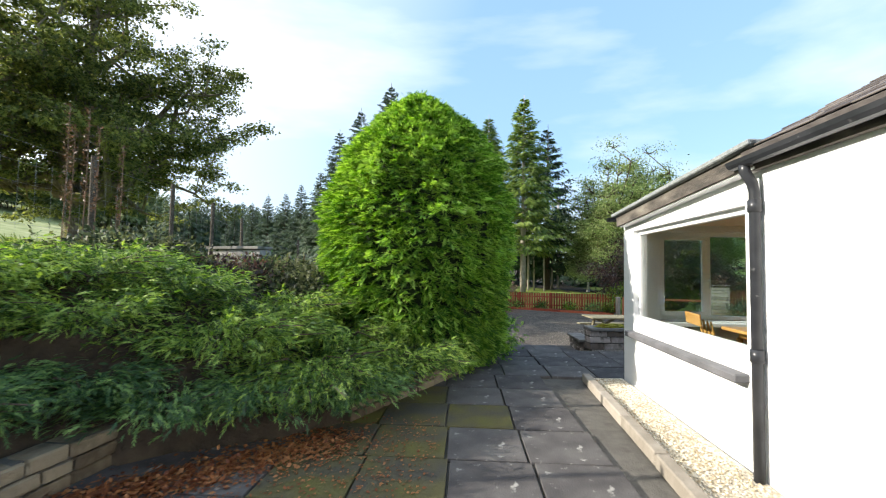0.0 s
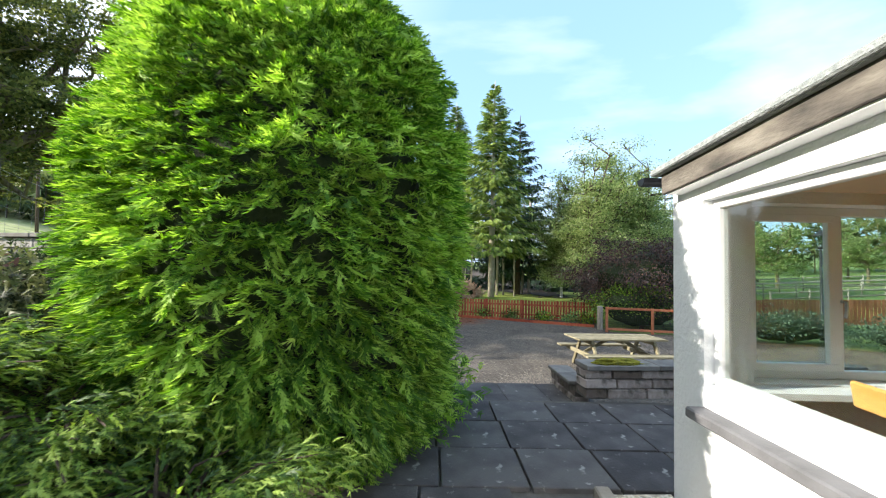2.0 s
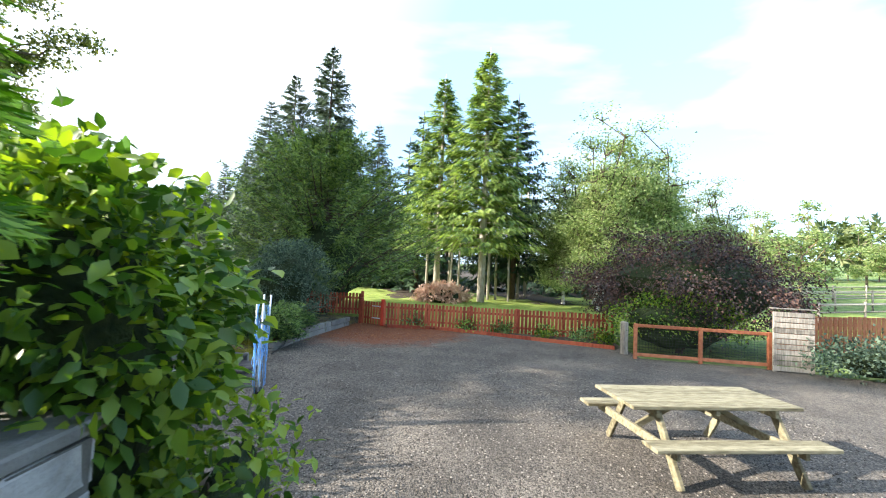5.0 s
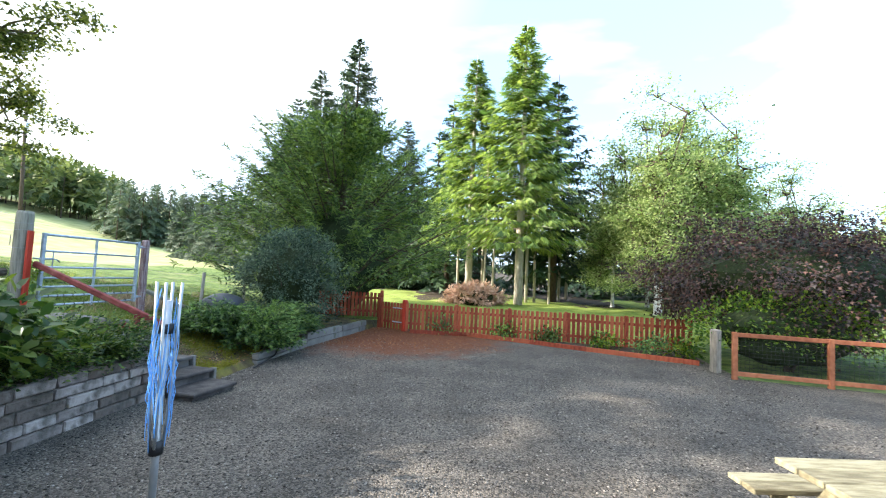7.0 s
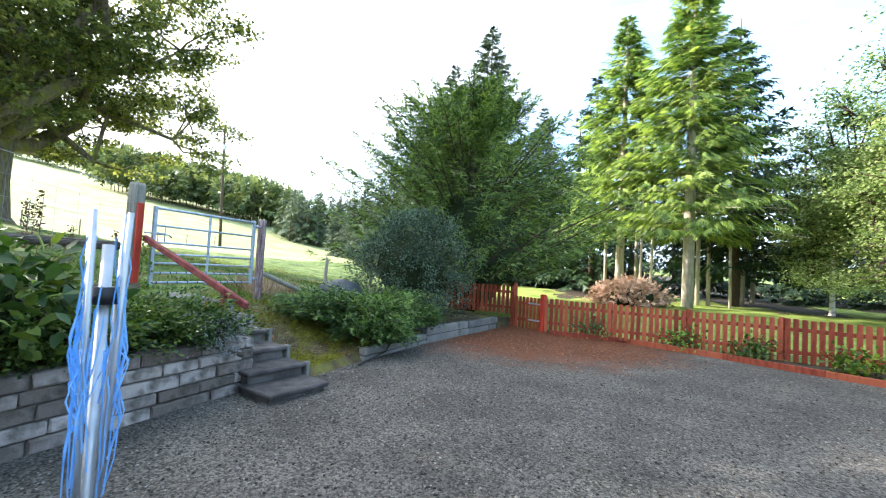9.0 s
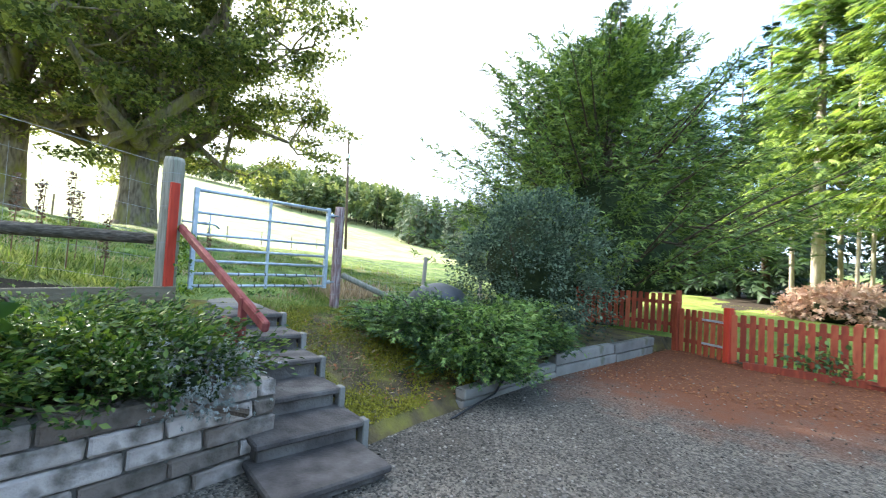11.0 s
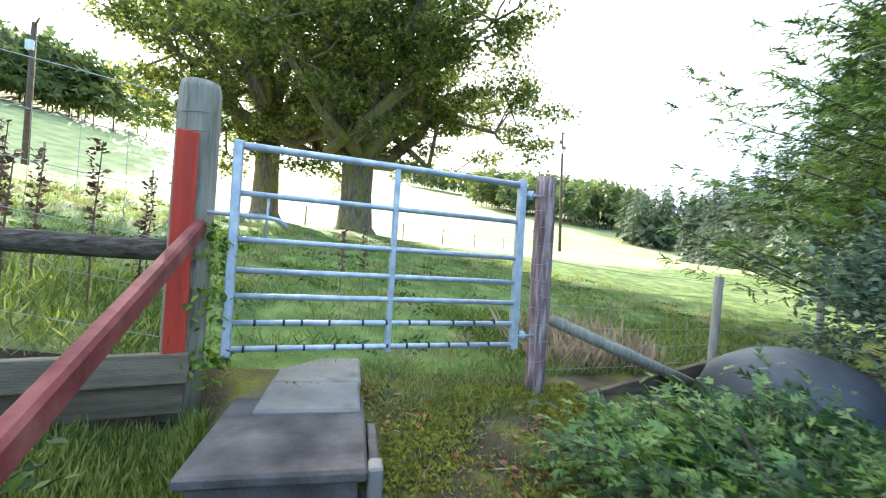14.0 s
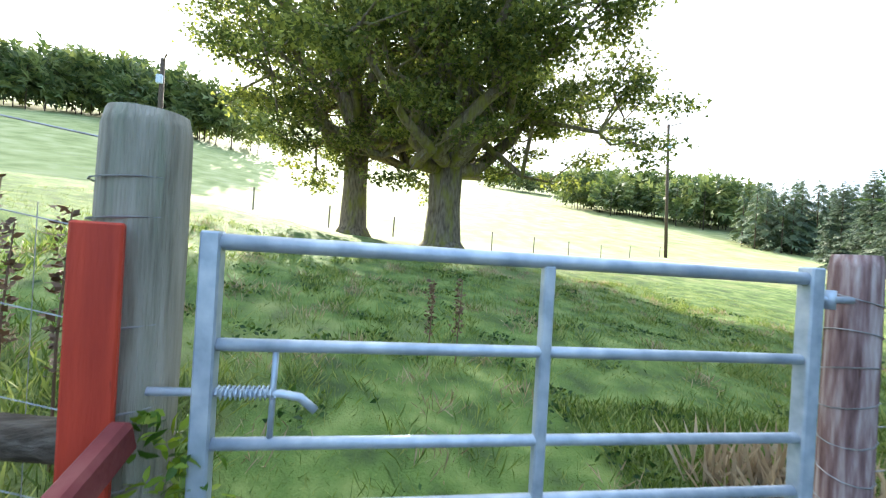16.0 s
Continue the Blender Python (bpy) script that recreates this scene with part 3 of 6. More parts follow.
octa = (np.array([(1, 0, 0), (-1, 0, 0), (0, 1, 0), (0, -1, 0), (0, 0, 0.6), (0, 0, -0.5)]),
        np.array([(0, 2, 4), (2, 1, 4), (1, 3, 4), (3, 0, 4), (2, 0, 5), (1, 2, 5), (3, 1, 5), (0, 3, 5)]))
stones = leaves("loose_gravel", [scatter(octa, P, rng.normal(0, 1, (len(P), 3)) * (1, 1, 0.1), rng.uniform(0.006, 0.017, len(P)), rng, roll=0.2)], M["pebble"])
tagged(stones, "loose grey gravel stones", "gravel", kind="stuff")

# ---- house: local x goes indoors, local y north, from the outer north-west corner ----
HM = pose(3.785, 9.28, 0, 0, 0, -1.9)
PZ = 0.43


def hpart(name, lo, hi, mt, parent, bevel=0.0, label=""):
    size = [b - a for a, b in zip(lo, hi)]
    return part(name, box_bm(*size, [(a + b) / 2 for a, b in zip(lo, hi)], bevel), mt, parent, label)


house = thing("house", HM, "white rendered single-storey house with slate roof and lean-to extension", "house")
T = 0.3
W0, W1, WZ0, WZ1 = -0.39, -2.95, 1.40, 2.72
for lo, hi in (((0, W0, 0.3), (T, 0, 2.93)), ((0, -3.2, 0.3), (T, W1, 3.0)), ((0, W1, 0.3), (T, W0, WZ0)), ((0, W1, WZ1), (T, W0, 2.96))):
    hpart("wall", lo, hi, M["render_white"], house)
hpart("wall", (-0.03, -16, 0.3), (T, -3.2, 3.02), M["render_white"], house)
N0, N1 = 0.42, 3.3
for lo, hi in (((T, -T, 0.3), (N0, 0, 2.93)), ((N1, -T, 0.3), (5.5, 0, 2.93)), ((N0, -T, 0.3), (N1, 0, WZ0)), ((N0, -T, 2.73), (N1, 0, 2.93))):
    hpart("wall", lo, hi, M["render_white"], house)
hpart("wall", (5.2, -16, 0.3), (5.5, -T, 2.95), M["peach_wall"], house)
hpart("wall", (T, -5.4, 0.3), (5.2, -5.2, 2.95), M["peach_wall"], house)
hpart("wall", (T, -16, 0.3), (5.2, -15.7, 2.95), M["render_white"], house)
hpart("floor_slab", (T, -5.2, 0.4), (5.2, -T, 0.62), M["terracotta"], house, label="terracotta tiled indoor floor")
hpart("indoor_ceiling", (T, -5.2, 2.82), (5.2, -T, 2.90), M["peach_wall"], house)
hpart("indoor_sill", (T, -T - 0.22, 1.34), (5.2, -T - 0.003, 1.385), M["upvc"], house)
hpart("wall_lining", (T + 0.003, -5.2, 0.62), (T + 0.02, W1 - 0.02, 2.82), M["peach_wall"], house)
# stone sill under the picture window, with a chamfer
bm = box_bm(0.16, 2.60, 0.075, (-0.05, (W0 + W1) / 2, 1.207), 0.012)
part("sill", bm, M["stone_sill"], house, "dark grey painted stone sill")
# lean-to roof, falling to the north
tilt = math.degrees(math.atan2(0.19, 3.4))
roof = part("lean_to_roof", box_bm(5.9, 3.30, 0.05, (2.75, 0, 0), 0.01, pose(0, -1.66, 3.085, tilt * -1, 0, 0)), M["felt"], house, "grey mineral felt lean-to roof")
part("fascia", box_bm(0.03, 3.16, 0.17, (0, 0, 0), 0.004, pose(-0.125, -1.66, 2.985, -tilt, 0, 0)), M["fascia"], house, "weathered brown fascia board")
part("soffit", box_bm(0.12, 3.1, 0.02, (0, 0, 0), 0.0, pose(-0.055, -1.68, 2.90, -tilt, 0, 0)), M["upvc"], house)
part("roof_edge", box_bm(0.07, 3.30, 0.06, (0, 0, 0), 0.015, pose(-0.15, -1.66, 3.085, -tilt, 0, 0)), M["felt"], house, "grey felt edge strip")
part("fascia", box_bm(5.5, 0.03, 0.13, (2.72, 0.018, 2.90), 0.004), M["fascia"], house)
half = [(0.065 * math.cos(a), 0.065 * math.sin(a)) for a in np.linspace(math.pi, 2 * math.pi, 7)]


def gutter(name, a, b, parent):
    a, b = Vector(a), Vector(b)
    d = (b - a).normalized()
    side = d.cross(Vector((0, 0, 1)))
    V, F = [], []
    for p in (a, b):
        for r in (1.0, 0.88):
            V += [tuple(p + side * u * r + Vector((0, 0, w * r))) for u, w in half]
    for i in range(6):
        F += [[i, i + 1, 14 + i + 1, 14 + i], [7 + i + 1, 7 + i, 21 + i, 21 + i + 1], [i, 7 + i, 8 + i, i + 1], [14 + i, 15 + i, 22 + i, 21 + i]]
    F += [[0, 14, 21, 7], [6, 13, 27, 20], list(range(7)), list(range(14, 21))[::-1]]
    return obj(name, V, F, M["black_pipe"], parent, "black plastic half-round gutter", smooth=False)


gutter("gutter", (-0.22, 0.10, 2.975), (5.6, 0.10, 2.96), house)
gutter("gutter", (-0.16, -3.05, 3.06), (-0.16, -16, 3.10), house)
hpart("fascia", (-0.09, -16, 2.97), (-0.035, -3.16, 3.12), M["fascia"], house, label="mossy stone eaves course")
pipe_pts = [(-0.16, -3.205, 3.03), (-0.16, -3.205, 2.96), (-0.10, -3.205, 2.86), (-0.085, -3.205, 2.78), (-0.085, -3.205, 0.32)]
tube_part("downpipe", pipe_pts, 0.042, M["black_pipe"], house, 12, "black round downpipe")
for z in (2.72, 1.5):
    tube_part("pipe_collar", [(-0.085, -3.205, z), (-0.085, -3.205, z - 0.10)], 0.052, M["black_pipe"], house, 12)
# slates: rows that lap over each other, up the west slope
main = thing("slate_roof", HM, "dark weathered slate roof with moss patches", "roof", kind="structure")
pitch_a = math.radians(29)
deck = box_bm(4.0, 12.8, 0.06, (2.0, -6.4, 0.0), 0.0, Matrix.Translation((-0.14, -3.15, 3.10)) @ Matrix.Rotation(-pitch_a, 4, "Y"))
part("roof_deck", deck, M["slate"], main)
rs = random.Random(5)
sl_me = bpy.data.meshes.new("slate")
sb = box_bm(0.36, 0.255, 0.012, (0.18, 0, 0), 0.003)
sb.to_mesh(sl_me)
sb.free()
sl_me.materials.append(M["slate"])
for row in range(13):
    for col in range(14 if row < 12 else 0):
        s = new("slate", sl_me)
        s.parent = main
        s.matrix_basis = (Matrix.Translation((-0.14, -3.15, 3.135)) @ Matrix.Rotation(-pitch_a, 4, "Y")
                          @ pose(row * 0.20 + rs.uniform(-0.012, 0.012), -0.10 - col * 0.262 - (row % 2) * 0.13, 0.012 + rs.uniform(0, 0.006), 0, 2.6, rs.uniform(-1.6, 1.6)))
hpart("east_slope", (3.3, -16, 4.85), (3.9, -3.15, 5.1), M["slate"], main)
# crumpled lead at the joint of the two roofs
bm = bmesh.new()
bmesh.ops.create_grid(bm, x_segments=14, y_segments=10, size=0.5)
for v in bm.verts:
    n_ = noise.noise(Vector((v.co.x * 5, v.co.y * 5, 1.0)))
    v.co = Vector((v.co.x * 0.40 + 0.10, v.co.y * 0.5 - 3.12, 3.20 + 0.05 * n_ + v.co.x * 0.28 + v.co.y * -0.08))
bmesh.ops.solidify(bm, geom=bm.faces[:], thickness=0.015)
part("flashing", bm, M["lead"], house, "crumpled silver lead flashing")


def window(name, label, origin, across, width, z0, z1, mullions, out, depth=0.07):
    """A framed window in the plane of 'across' and up; mullions at these fractions."""
    w = thing(name, HM, label, "window", kind="structure")
    a, o = Vector(across), Vector(out)
    p0 = Vector(origin)

    def bar(nm, u0, u1, v0, v1, mt, th=depth, shift=0.0, bev=0.006, parent=w, lab=""):
        c = p0 + a * ((u0 + u1) / 2) + o * shift + Vector((0, 0, (v0 + v1) / 2))
        size = [abs(a.x) * (u1 - u0) + abs(o.x) * th, abs(a.y) * (u1 - u0) + abs(o.y) * th, v1 - v0]
        return part(nm, box_bm(*size, c, bev), mt, parent, lab)

    f = 0.065
    bar("window_frame", 0, width, z0, z0 + f, M["upvc"])
    bar("window_frame", 0, width, z1 - f, z1, M["upvc"])
    bar("window_frame", 0, f, z0 + f, z1 - f, M["upvc"])
    bar("window_frame", width - f, width, z0 + f, z1 - f, M["upvc"])
    edges = [0.0] + [m * width for m in mullions] + [width]
    for m in edges[1:-1]:
        bar("mullion", m - f / 2, m + f / 2, z0 + f, z1 - f, M["upvc"])
    for u0, u1 in zip(edges[:-1], edges[1:]):
        g = bar("pane", u0 + f * 0.6, u1 - f * 0.6, z0 + f * 0.8, z1 - f * 0.8, M["glass"], 0.006, 0.0, 0.0)
        g.visible_shadow = False
    return w, bar


w1, bar1 = window("window_1", "large single-pane white framed picture window", (0.10, W0 - 0.01, 0), (0, -1, 0), -W1 + W0 - 0.02, WZ0, WZ1, [], (-1, 0, 0))
w2, bar2 = window("window_2", "white plastic window with a side casement and silver handle", (N0, -0.12, 0), (1, 0, 0), N1 - N0, WZ0, 2.73, [0.27, 0.66], (0, 1, 0))
for u0, u1 in ((0.06, 0.74),):
    for a0, a1, b0, b1 in ((u0, u1, 1.46, 1.52), (u0, u1, 2.61, 2.67), (u0, u0 + 0.06, 1.52, 2.61), (u1 - 0.06, u1, 1.52, 2.61)):
        bar2("casement_frame", a0, a1, b0, b1, M["upvc"], 0.05, -0.03)
V, F = join([tube([(N0 + 0.76, -0.19, 2.0), (N0 + 0.76, -0.23, 2.0), (N0 + 0.755, -0.235, 1.93), (N0 + 0.745, -0.235, 1.88)], [0.012] * 4, 8)])
obj("handle", V, F, M["alu"], w2, "white casement handle", smooth=True)

# ---- dining room seen through the picture window ----
table = thing("dining_table", HM @ pose(2.10, -1.35, 0.64), "varnished pine dining table with turned legs", "table")
part("tabletop", box_bm(2.2, 1.1, 0.045, (0, 0, 0.73), 0.012), M["pine"], table)
part("apron", box_bm(1.9, 0.85, 0.09, (0, 0, 0.66), 0.006), M["pine"], table)
for sx in (-0.95, 0.95):
    for sy in (-0.4, 0.4):
        tube_part("leg", [(sx, sy, 0.0), (sx, sy, 0.12), (sx, sy, 0.2), (sx, sy, 0.45), (sx, sy, 0.62)], [0.025, 0.04, 0.03, 0.045, 0.04], M["pine"], table, 10)
chair = thing("dining_chair", HM @ pose(0.82, -1.3, 0.66, 0, 0, 82), "varnished pine farmhouse chair with turned spindles", "chair", "chairs round the table")
part("seat", box_bm(0.44, 0.42, 0.04, (0, 0, 0.44), 0.015), M["pine"], chair)
for sx in (-0.18, 0.18):
    for sy in (-0.17, 0.17):
        tube_part("leg", [(sx * 1.15, sy * 1.15, 0), (sx * 1.05, sy * 1.05, 0.2), (sx, sy, 0.42)], [0.014, 0.024, 0.018], M["pine"], chair, 8)
for k, sx in enumerate((-0.17, -0.06, 0.06, 0.17)):
    tube_part("spindle", [(sx, 0.19, 0.46), (sx, 0.22, 0.58), (sx, 0.235, 0.64), (sx, 0.25, 0.72), (sx, 0.275, 0.86)], [0.011, 0.02, 0.012, 0.02, 0.012], M["pine"], chair, 8)
part("top_rail", box_bm(0.46, 0.03, 0.15, (0, 0.285, 0.92), 0.012, Matrix.Rotation(radians(-8), 4, "X")), M["pine"], chair)
tube_part("stretcher", [(-0.2, 0, 0.2), (0.2, 0, 0.2)], 0.014, M["pine"], chair)
for x_, y_, r_ in ((1.6, -2.15, 172), (2.6, -2.2, 188), (3.75, -1.3, -88)):
    copy_thing(chair, HM @ pose(x_, y_, 0.62, 0, 0, r_))

# ---- patio ----
patio = thing("patio", pose(0, 0, 0), "terrace of weathered concrete paving slabs with mossy joints", "patio", kind="structure")
part("patio_bed", box_bm(10.2, 17.8, 0.43, (2.9, 2.9, 0.17), 0.0), M["mortar"], patio)
sm = {}
for key, wd in (("a", 0.74), ("b", 0.74)):
    bm_ = box_bm(wd - 0.022, 0.76 - 0.022, 0.05, (0, 0, 0), 0.006)
    me_ = bpy.data.meshes.new("paving_slab")
    bm_.to_mesh(me_)
    bm_.free()
    me_.materials.append(M["slab"] if key == "a" else M["slab_moss"])
    sm[key] = me_
rs = random.Random(11)
for r in range(-3, 13):
    for c in range(-5, 8):
        x_, y_ = 1.55 + c * 0.74 + (0.0 if r < 9 else 0.2) - 0.02 * r, 2.95 + r * 0.76 - 0.02 * c
        if y_ + 0.38 > 11.86 or y_ < 0.4 or x_ < np.interp(y_, EDGE_Y, EDGE_X) - 0.7:
            continue
        if y_ < 9.7 and x_ + 0.37 > 3.08:
            continue
        if x_ > 7.7:
            continue
        mossy = (c in (-2, -1) and 4 <= r <= 7) or (c == 0 and r in (5, 6) and rs.random() < 0.35)
        s = new("paving_slab", sm["b" if mossy else "a"])
        s.parent = patio
        s.matrix_basis = pose(x_, y_, 0.40 + rs.uniform(-0.004, 0.005), rs.uniform(-0.35, 0.35), rs.uniform(-0.35, 0.35), -1.2 + rs.uniform(-0.5, 0.5))
# front edge slabs and the lower step
for k in range(4):
    s = part("step_slab", box_bm(0.66, 0.72, 0.06, (0, 0, 0), 0.01, pose(2.05 + k * 0.665, 12.28, 0.205, 0, 0, 2)), M["slab"], patio)
    s = part("step_slab", box_bm(0.66, 0.68, 0.06, (0, 0, 0), 0.01, pose(2.03 + k * 0.665, 12.97, 0.20, 0, 0, 2)), M["slab"], patio)
part("riser", box_bm(2.9, 1.35, 0.19, (3.0, 12.6, 0.075), 0.0), M["mortar"], patio)
for k in range(9):
    part("kerb", box_bm(0.12, 0.93, 0.13, (0, 0, 0), 0.012, pose(3.07 - 0.072 * 0.95 * k + (0.08 if k == 0 else 0.08), 8.78 - 0.95 * k, 0.455 + 0.004 * (k % 3), 0.3 * (k % 2), 0, -4.1)), M["kerb"], patio)
bm = bmesh.new()
f_ = bm.faces.new([bm.verts.new(p) for p in ((3.16, 9.25, 0.445), (2.45, 0.6, 0.445), (3.45, 0.6, 0.455), (3.74, 9.25, 0.455))])
bmesh.ops.recalc_face_normals(bm, faces=bm.faces[:])
if f_.normal.z < 0:
    f_.normal_flip()
strip = part("pebble_strip", bm, M["pebbles"], patio, "strip of pale pebbles along the house wall")
P = np.stack([rng.uniform(0, 1, 2600), rng.uniform(4.2, 9.2, 2600), np.full(2600, 0.455)], -1)
P[:, 0] = np.interp(P[:, 1], [0.6, 9.25], [2.55, 3.24]) + P[:, 0] * np.interp(P[:, 1], [0.6, 9.25], [0.85, 0.44])
pb = leaves("loose_pebbles", [scatter(octa, P, rng.normal(0, 1, (len(P), 3)) * (1, 1, 0.1), rng.uniform(0.008, 0.02, len(P)), rng, roll=0.2)],
            material("cream_pebble", [(0.40, 0.33, 0.22), (0.72, 0.66, 0.54)], 9, 0.9, 0.2, 60, island=0.9))
tagged(pb, "loose cream pebbles beside the house", "pebbles", kind="stuff")


def stone_wall(name, a, b, z0, heights, lengths, depth, mt, label, seed, cap=None, z_at=None, name_piece="stone", category="wall"):
    """Courses of rough stones from a to b, with mortar behind, each stone its own piece."""
    a, b = Vector((*a, 0)), Vector((*b, 0))
    L = (b - a).length
    ang = math.degrees(math.atan2(b.y - a.y, b.x - a.x))
    m = pose(a.x, a.y, z0, 0, 0, ang)
    w = thing(name, m, label, category, kind="structure")
    H_ = sum(heights)
    part("mortar_core", box_bm(L - 0.02, depth - 0.06, H_ - 0.02, (L / 2, depth / 2 + 0.01, H_ / 2), 0.0), M["mortar"], w)
    r = random.Random(seed)
    z = 0.0
    for h in heights:
        x = -0.0
        while x < L - 0.03:
            ln = min(r.uniform(*lengths), L - x)
            if L - x - ln < 0.12:
                ln = L - x
            bm_ = box_bm(ln - 0.016, depth, h - 0.014, (0, 0, 0), 0.012)
            for v in bm_.verts:
                v.co += Vector((r.uniform(-1, 1), r.uniform(-1, 1), r.uniform(-1, 1))) * 0.006
            part(name_piece, bm_, mt, w).matrix_basis = pose(x + ln / 2, depth / 2 + r.uniform(-0.012, 0.012), z + h / 2)
            x += ln
        z += h
    if cap:
        n_ = max(1, round(L / cap[0]))
        for k in range(n_):
            part("coping", box_bm(L / n_ - 0.008, depth + 0.12, cap[1], (0, 0, 0), 0.01), M["cap_stone"], w).matrix_basis = pose((k + 0.5) * L / n_, depth / 2, H_ + cap[1] / 2 + 0.003 * (k % 2), 0, 0, r.uniform(-0.4, 0.4))
    return w


stone_wall("wall_patio", (4.05, 11.86), (8.4, 12.10), 0.40, (0.14, 0.14, 0.13), (0.28, 0.6), 0.34, M["wall_stone"], "low stone wall with flat coping at the terrace edge", 1, (1.05, 0.07))
stone_wall("wall_wing", (4.02, 13.40), (4.02, 12.28), 0.0, (0.16, 0.16, 0.16), (0.25, 0.45), 0.24, M["wall_stone"], "short dark stone wing wall beside the steps", 2, (0.6, 0.06))
stone_wall("wall_bank", (-1.30, 13.9), (-1.10, 18.82), -0.02, (0.125, 0.12, 0.13, 0.12, 0.125), (0.3, 0.62), 0.26, M["wall_stone"], "low retaining wall of pale walling stones", 4)
stone_wall("wall_bed", (-2.12, 2.5), (-1.70, 6.1), 0.40, (0.12, 0.11, 0.12), (0.18, 0.34), 0.25, M["tan_stone"], "low tan stone edge of the juniper bed", 6)
stone_wall("wall_bed_side", (0.0, 7.2), (1.22, 9.4), 0.40, (0.12, 0.11), (0.2, 0.4), 0.2, M["tan_stone"], "low tan stone bed edging under foliage", 8)
stone_wall("wall_kerb", (-0.74, 20.75), (-0.52, 22.75), -0.03, (0.10, 0.12), (1.2, 2.2), 0.14, M["cap_stone"], "low concrete edging wall below the shrubs", 9)
stone_wall("wall_kerb_far", (-0.52, 22.75), (0.16, 25.95), -0.03, (0.17, 0.17), (1.2, 2.2), 0.14, M["cap_stone"], "low concrete edging wall below the shrubs", 10)
stone_wall("wall_pillar", (1.02, 11.85), (1.52, 11.85), 0.2, (0.2, 0.2, 0.2, 0.2, 0.2, 0.2), (0.2, 0.3), 0.4, M["rubble"], "stone pillar with a slab cap beside the steps", 12, (0.62, 0.06))
stone_wall("wall_planter", (1.78, 12.28), (1.78, 13.7), 0.0, (0.15, 0.15), (0.25, 0.5), 0.22, M["rubble"], "low stone planter edge beside the steps", 13)
stone_wall("wall_garden", (-5.15, 12.85), (-3.60, 12.42), 1.50, (0.17, 0.15, 0.18, 0.16, 0.18, 0.17), (0.18, 0.45), 0.4, M["rubble"], "old rubble garden wall with slab coping", 14, (0.78, 0.07))
stone_wall("wall_garden_low", (-3.56, 12.46), (-1.2, 11.8), 1.25, (0.17, 0.15, 0.18, 0.16, 0.17), (0.18, 0.45), 0.36, M["rubble"], "lower stepped part of the rubble garden wall", 15, (0.8, 0.06))
bm = bmesh.new()
bmesh.ops.create_icosphere(bm, subdivisions=4, radius=1.0)
for v in bm.verts:
    v.co = Vector((v.co.x * 0.34, v.co.y * 0.13, max(-0.3, v.co.z) * 0.075)) * (1 + 0.35 * noise.noise(v.co * 3.5) + 0.15 * noise.noise(v.co * 11))
moss = part("moss_cushion", bm, M["moss"], None)
moss.matrix_world = pose(4.55, 11.98, 0.885, 0, 0, 3)
tagged(moss, "yellow-green moss cushion on the wall coping", "moss")

# ---- stone steps up to the gate ----
SD = Vector((-0.975, 0.22, 0)).normalized()
SR = Vector((0.22, 0.975, 0))
steps = thing("steps", pose(0, 0, 0), "worn concrete garden steps with side posts climbing the bank", "steps", kind="structure")
fronts = [(-0.31, 19.22, 0.10), (-0.76, 19.36, 0.24), (-1.15, 19.44, 0.39), (-1.58, 19.56, 0.55), (-2.02, 19.65, 0.70), (-2.48, 19.71, 0.85)]
ang = math.degrees(math.atan2(SR.y, SR.x))
for i, (x_, y_, z_) in enumerate(fronts):
    wd = 0.80 if i < 4 else 0.66
    run = 0.60 if i < 5 else 0.78
    c = Vector((x_, y_, 0)) - SR * (wd / 2) + SD * (run / 2)
    part("tread", box_bm(wd, run, 0.05, (0, 0, 0), 0.012, pose(c.x, c.y, z_ - 0.025, 0, 0, ang)), M["step_stone"], steps)
    c2 = c + SD * 0.03
    part("riser", box_bm(wd - 0.06, run - 0.04, 0.17, (0, 0, 0), 0.008, pose(c2.x, c2.y, z_ - 0.135, 0, 0, ang)), M["step_stone"], steps)
    if i:
        p = Vector((x_, y_, 0)) + SR * 0.03 + SD * 0.05
        part("side_post", box_bm(0.055, 0.09, 0.24, (0, 0, 0), 0.008, pose(p.x, p.y, z_ - 0.12, 0, 0, ang)), M["cap_stone"], steps)
        q = p + SD * 0.22
        part("side_board", box_bm(0.04, 0.40, 0.10, (0, 0, 0), 0.006, pose(q.x, q.y, z_ - 0.07, 0, 0, ang)), M["step_stone"], steps)
for k, (x_, y_) in enumerate(((-3.32, 19.62), (-3.72, 19.72))):
    part("tread", box_bm(0.5, 0.52, 0.05, (0, 0, 0), 0.012, pose(x_, y_, 0.845 + 0.006 * k, 0, 0, ang)), M["cap_stone"], steps)

# ---- field gate ----
GA, GB = Vector((-3.50, 19.18, 0)), Vector((-3.39, 20.95, 0))
gdir = (GB - GA).normalized()
gate = thing("field_gate", pose(0, 0, 0), "closed galvanised tubular steel field gate with seven bars", "gate")


def gp(u, z):
    p = GA + gdir * u
    return (p.x, p.y, z)


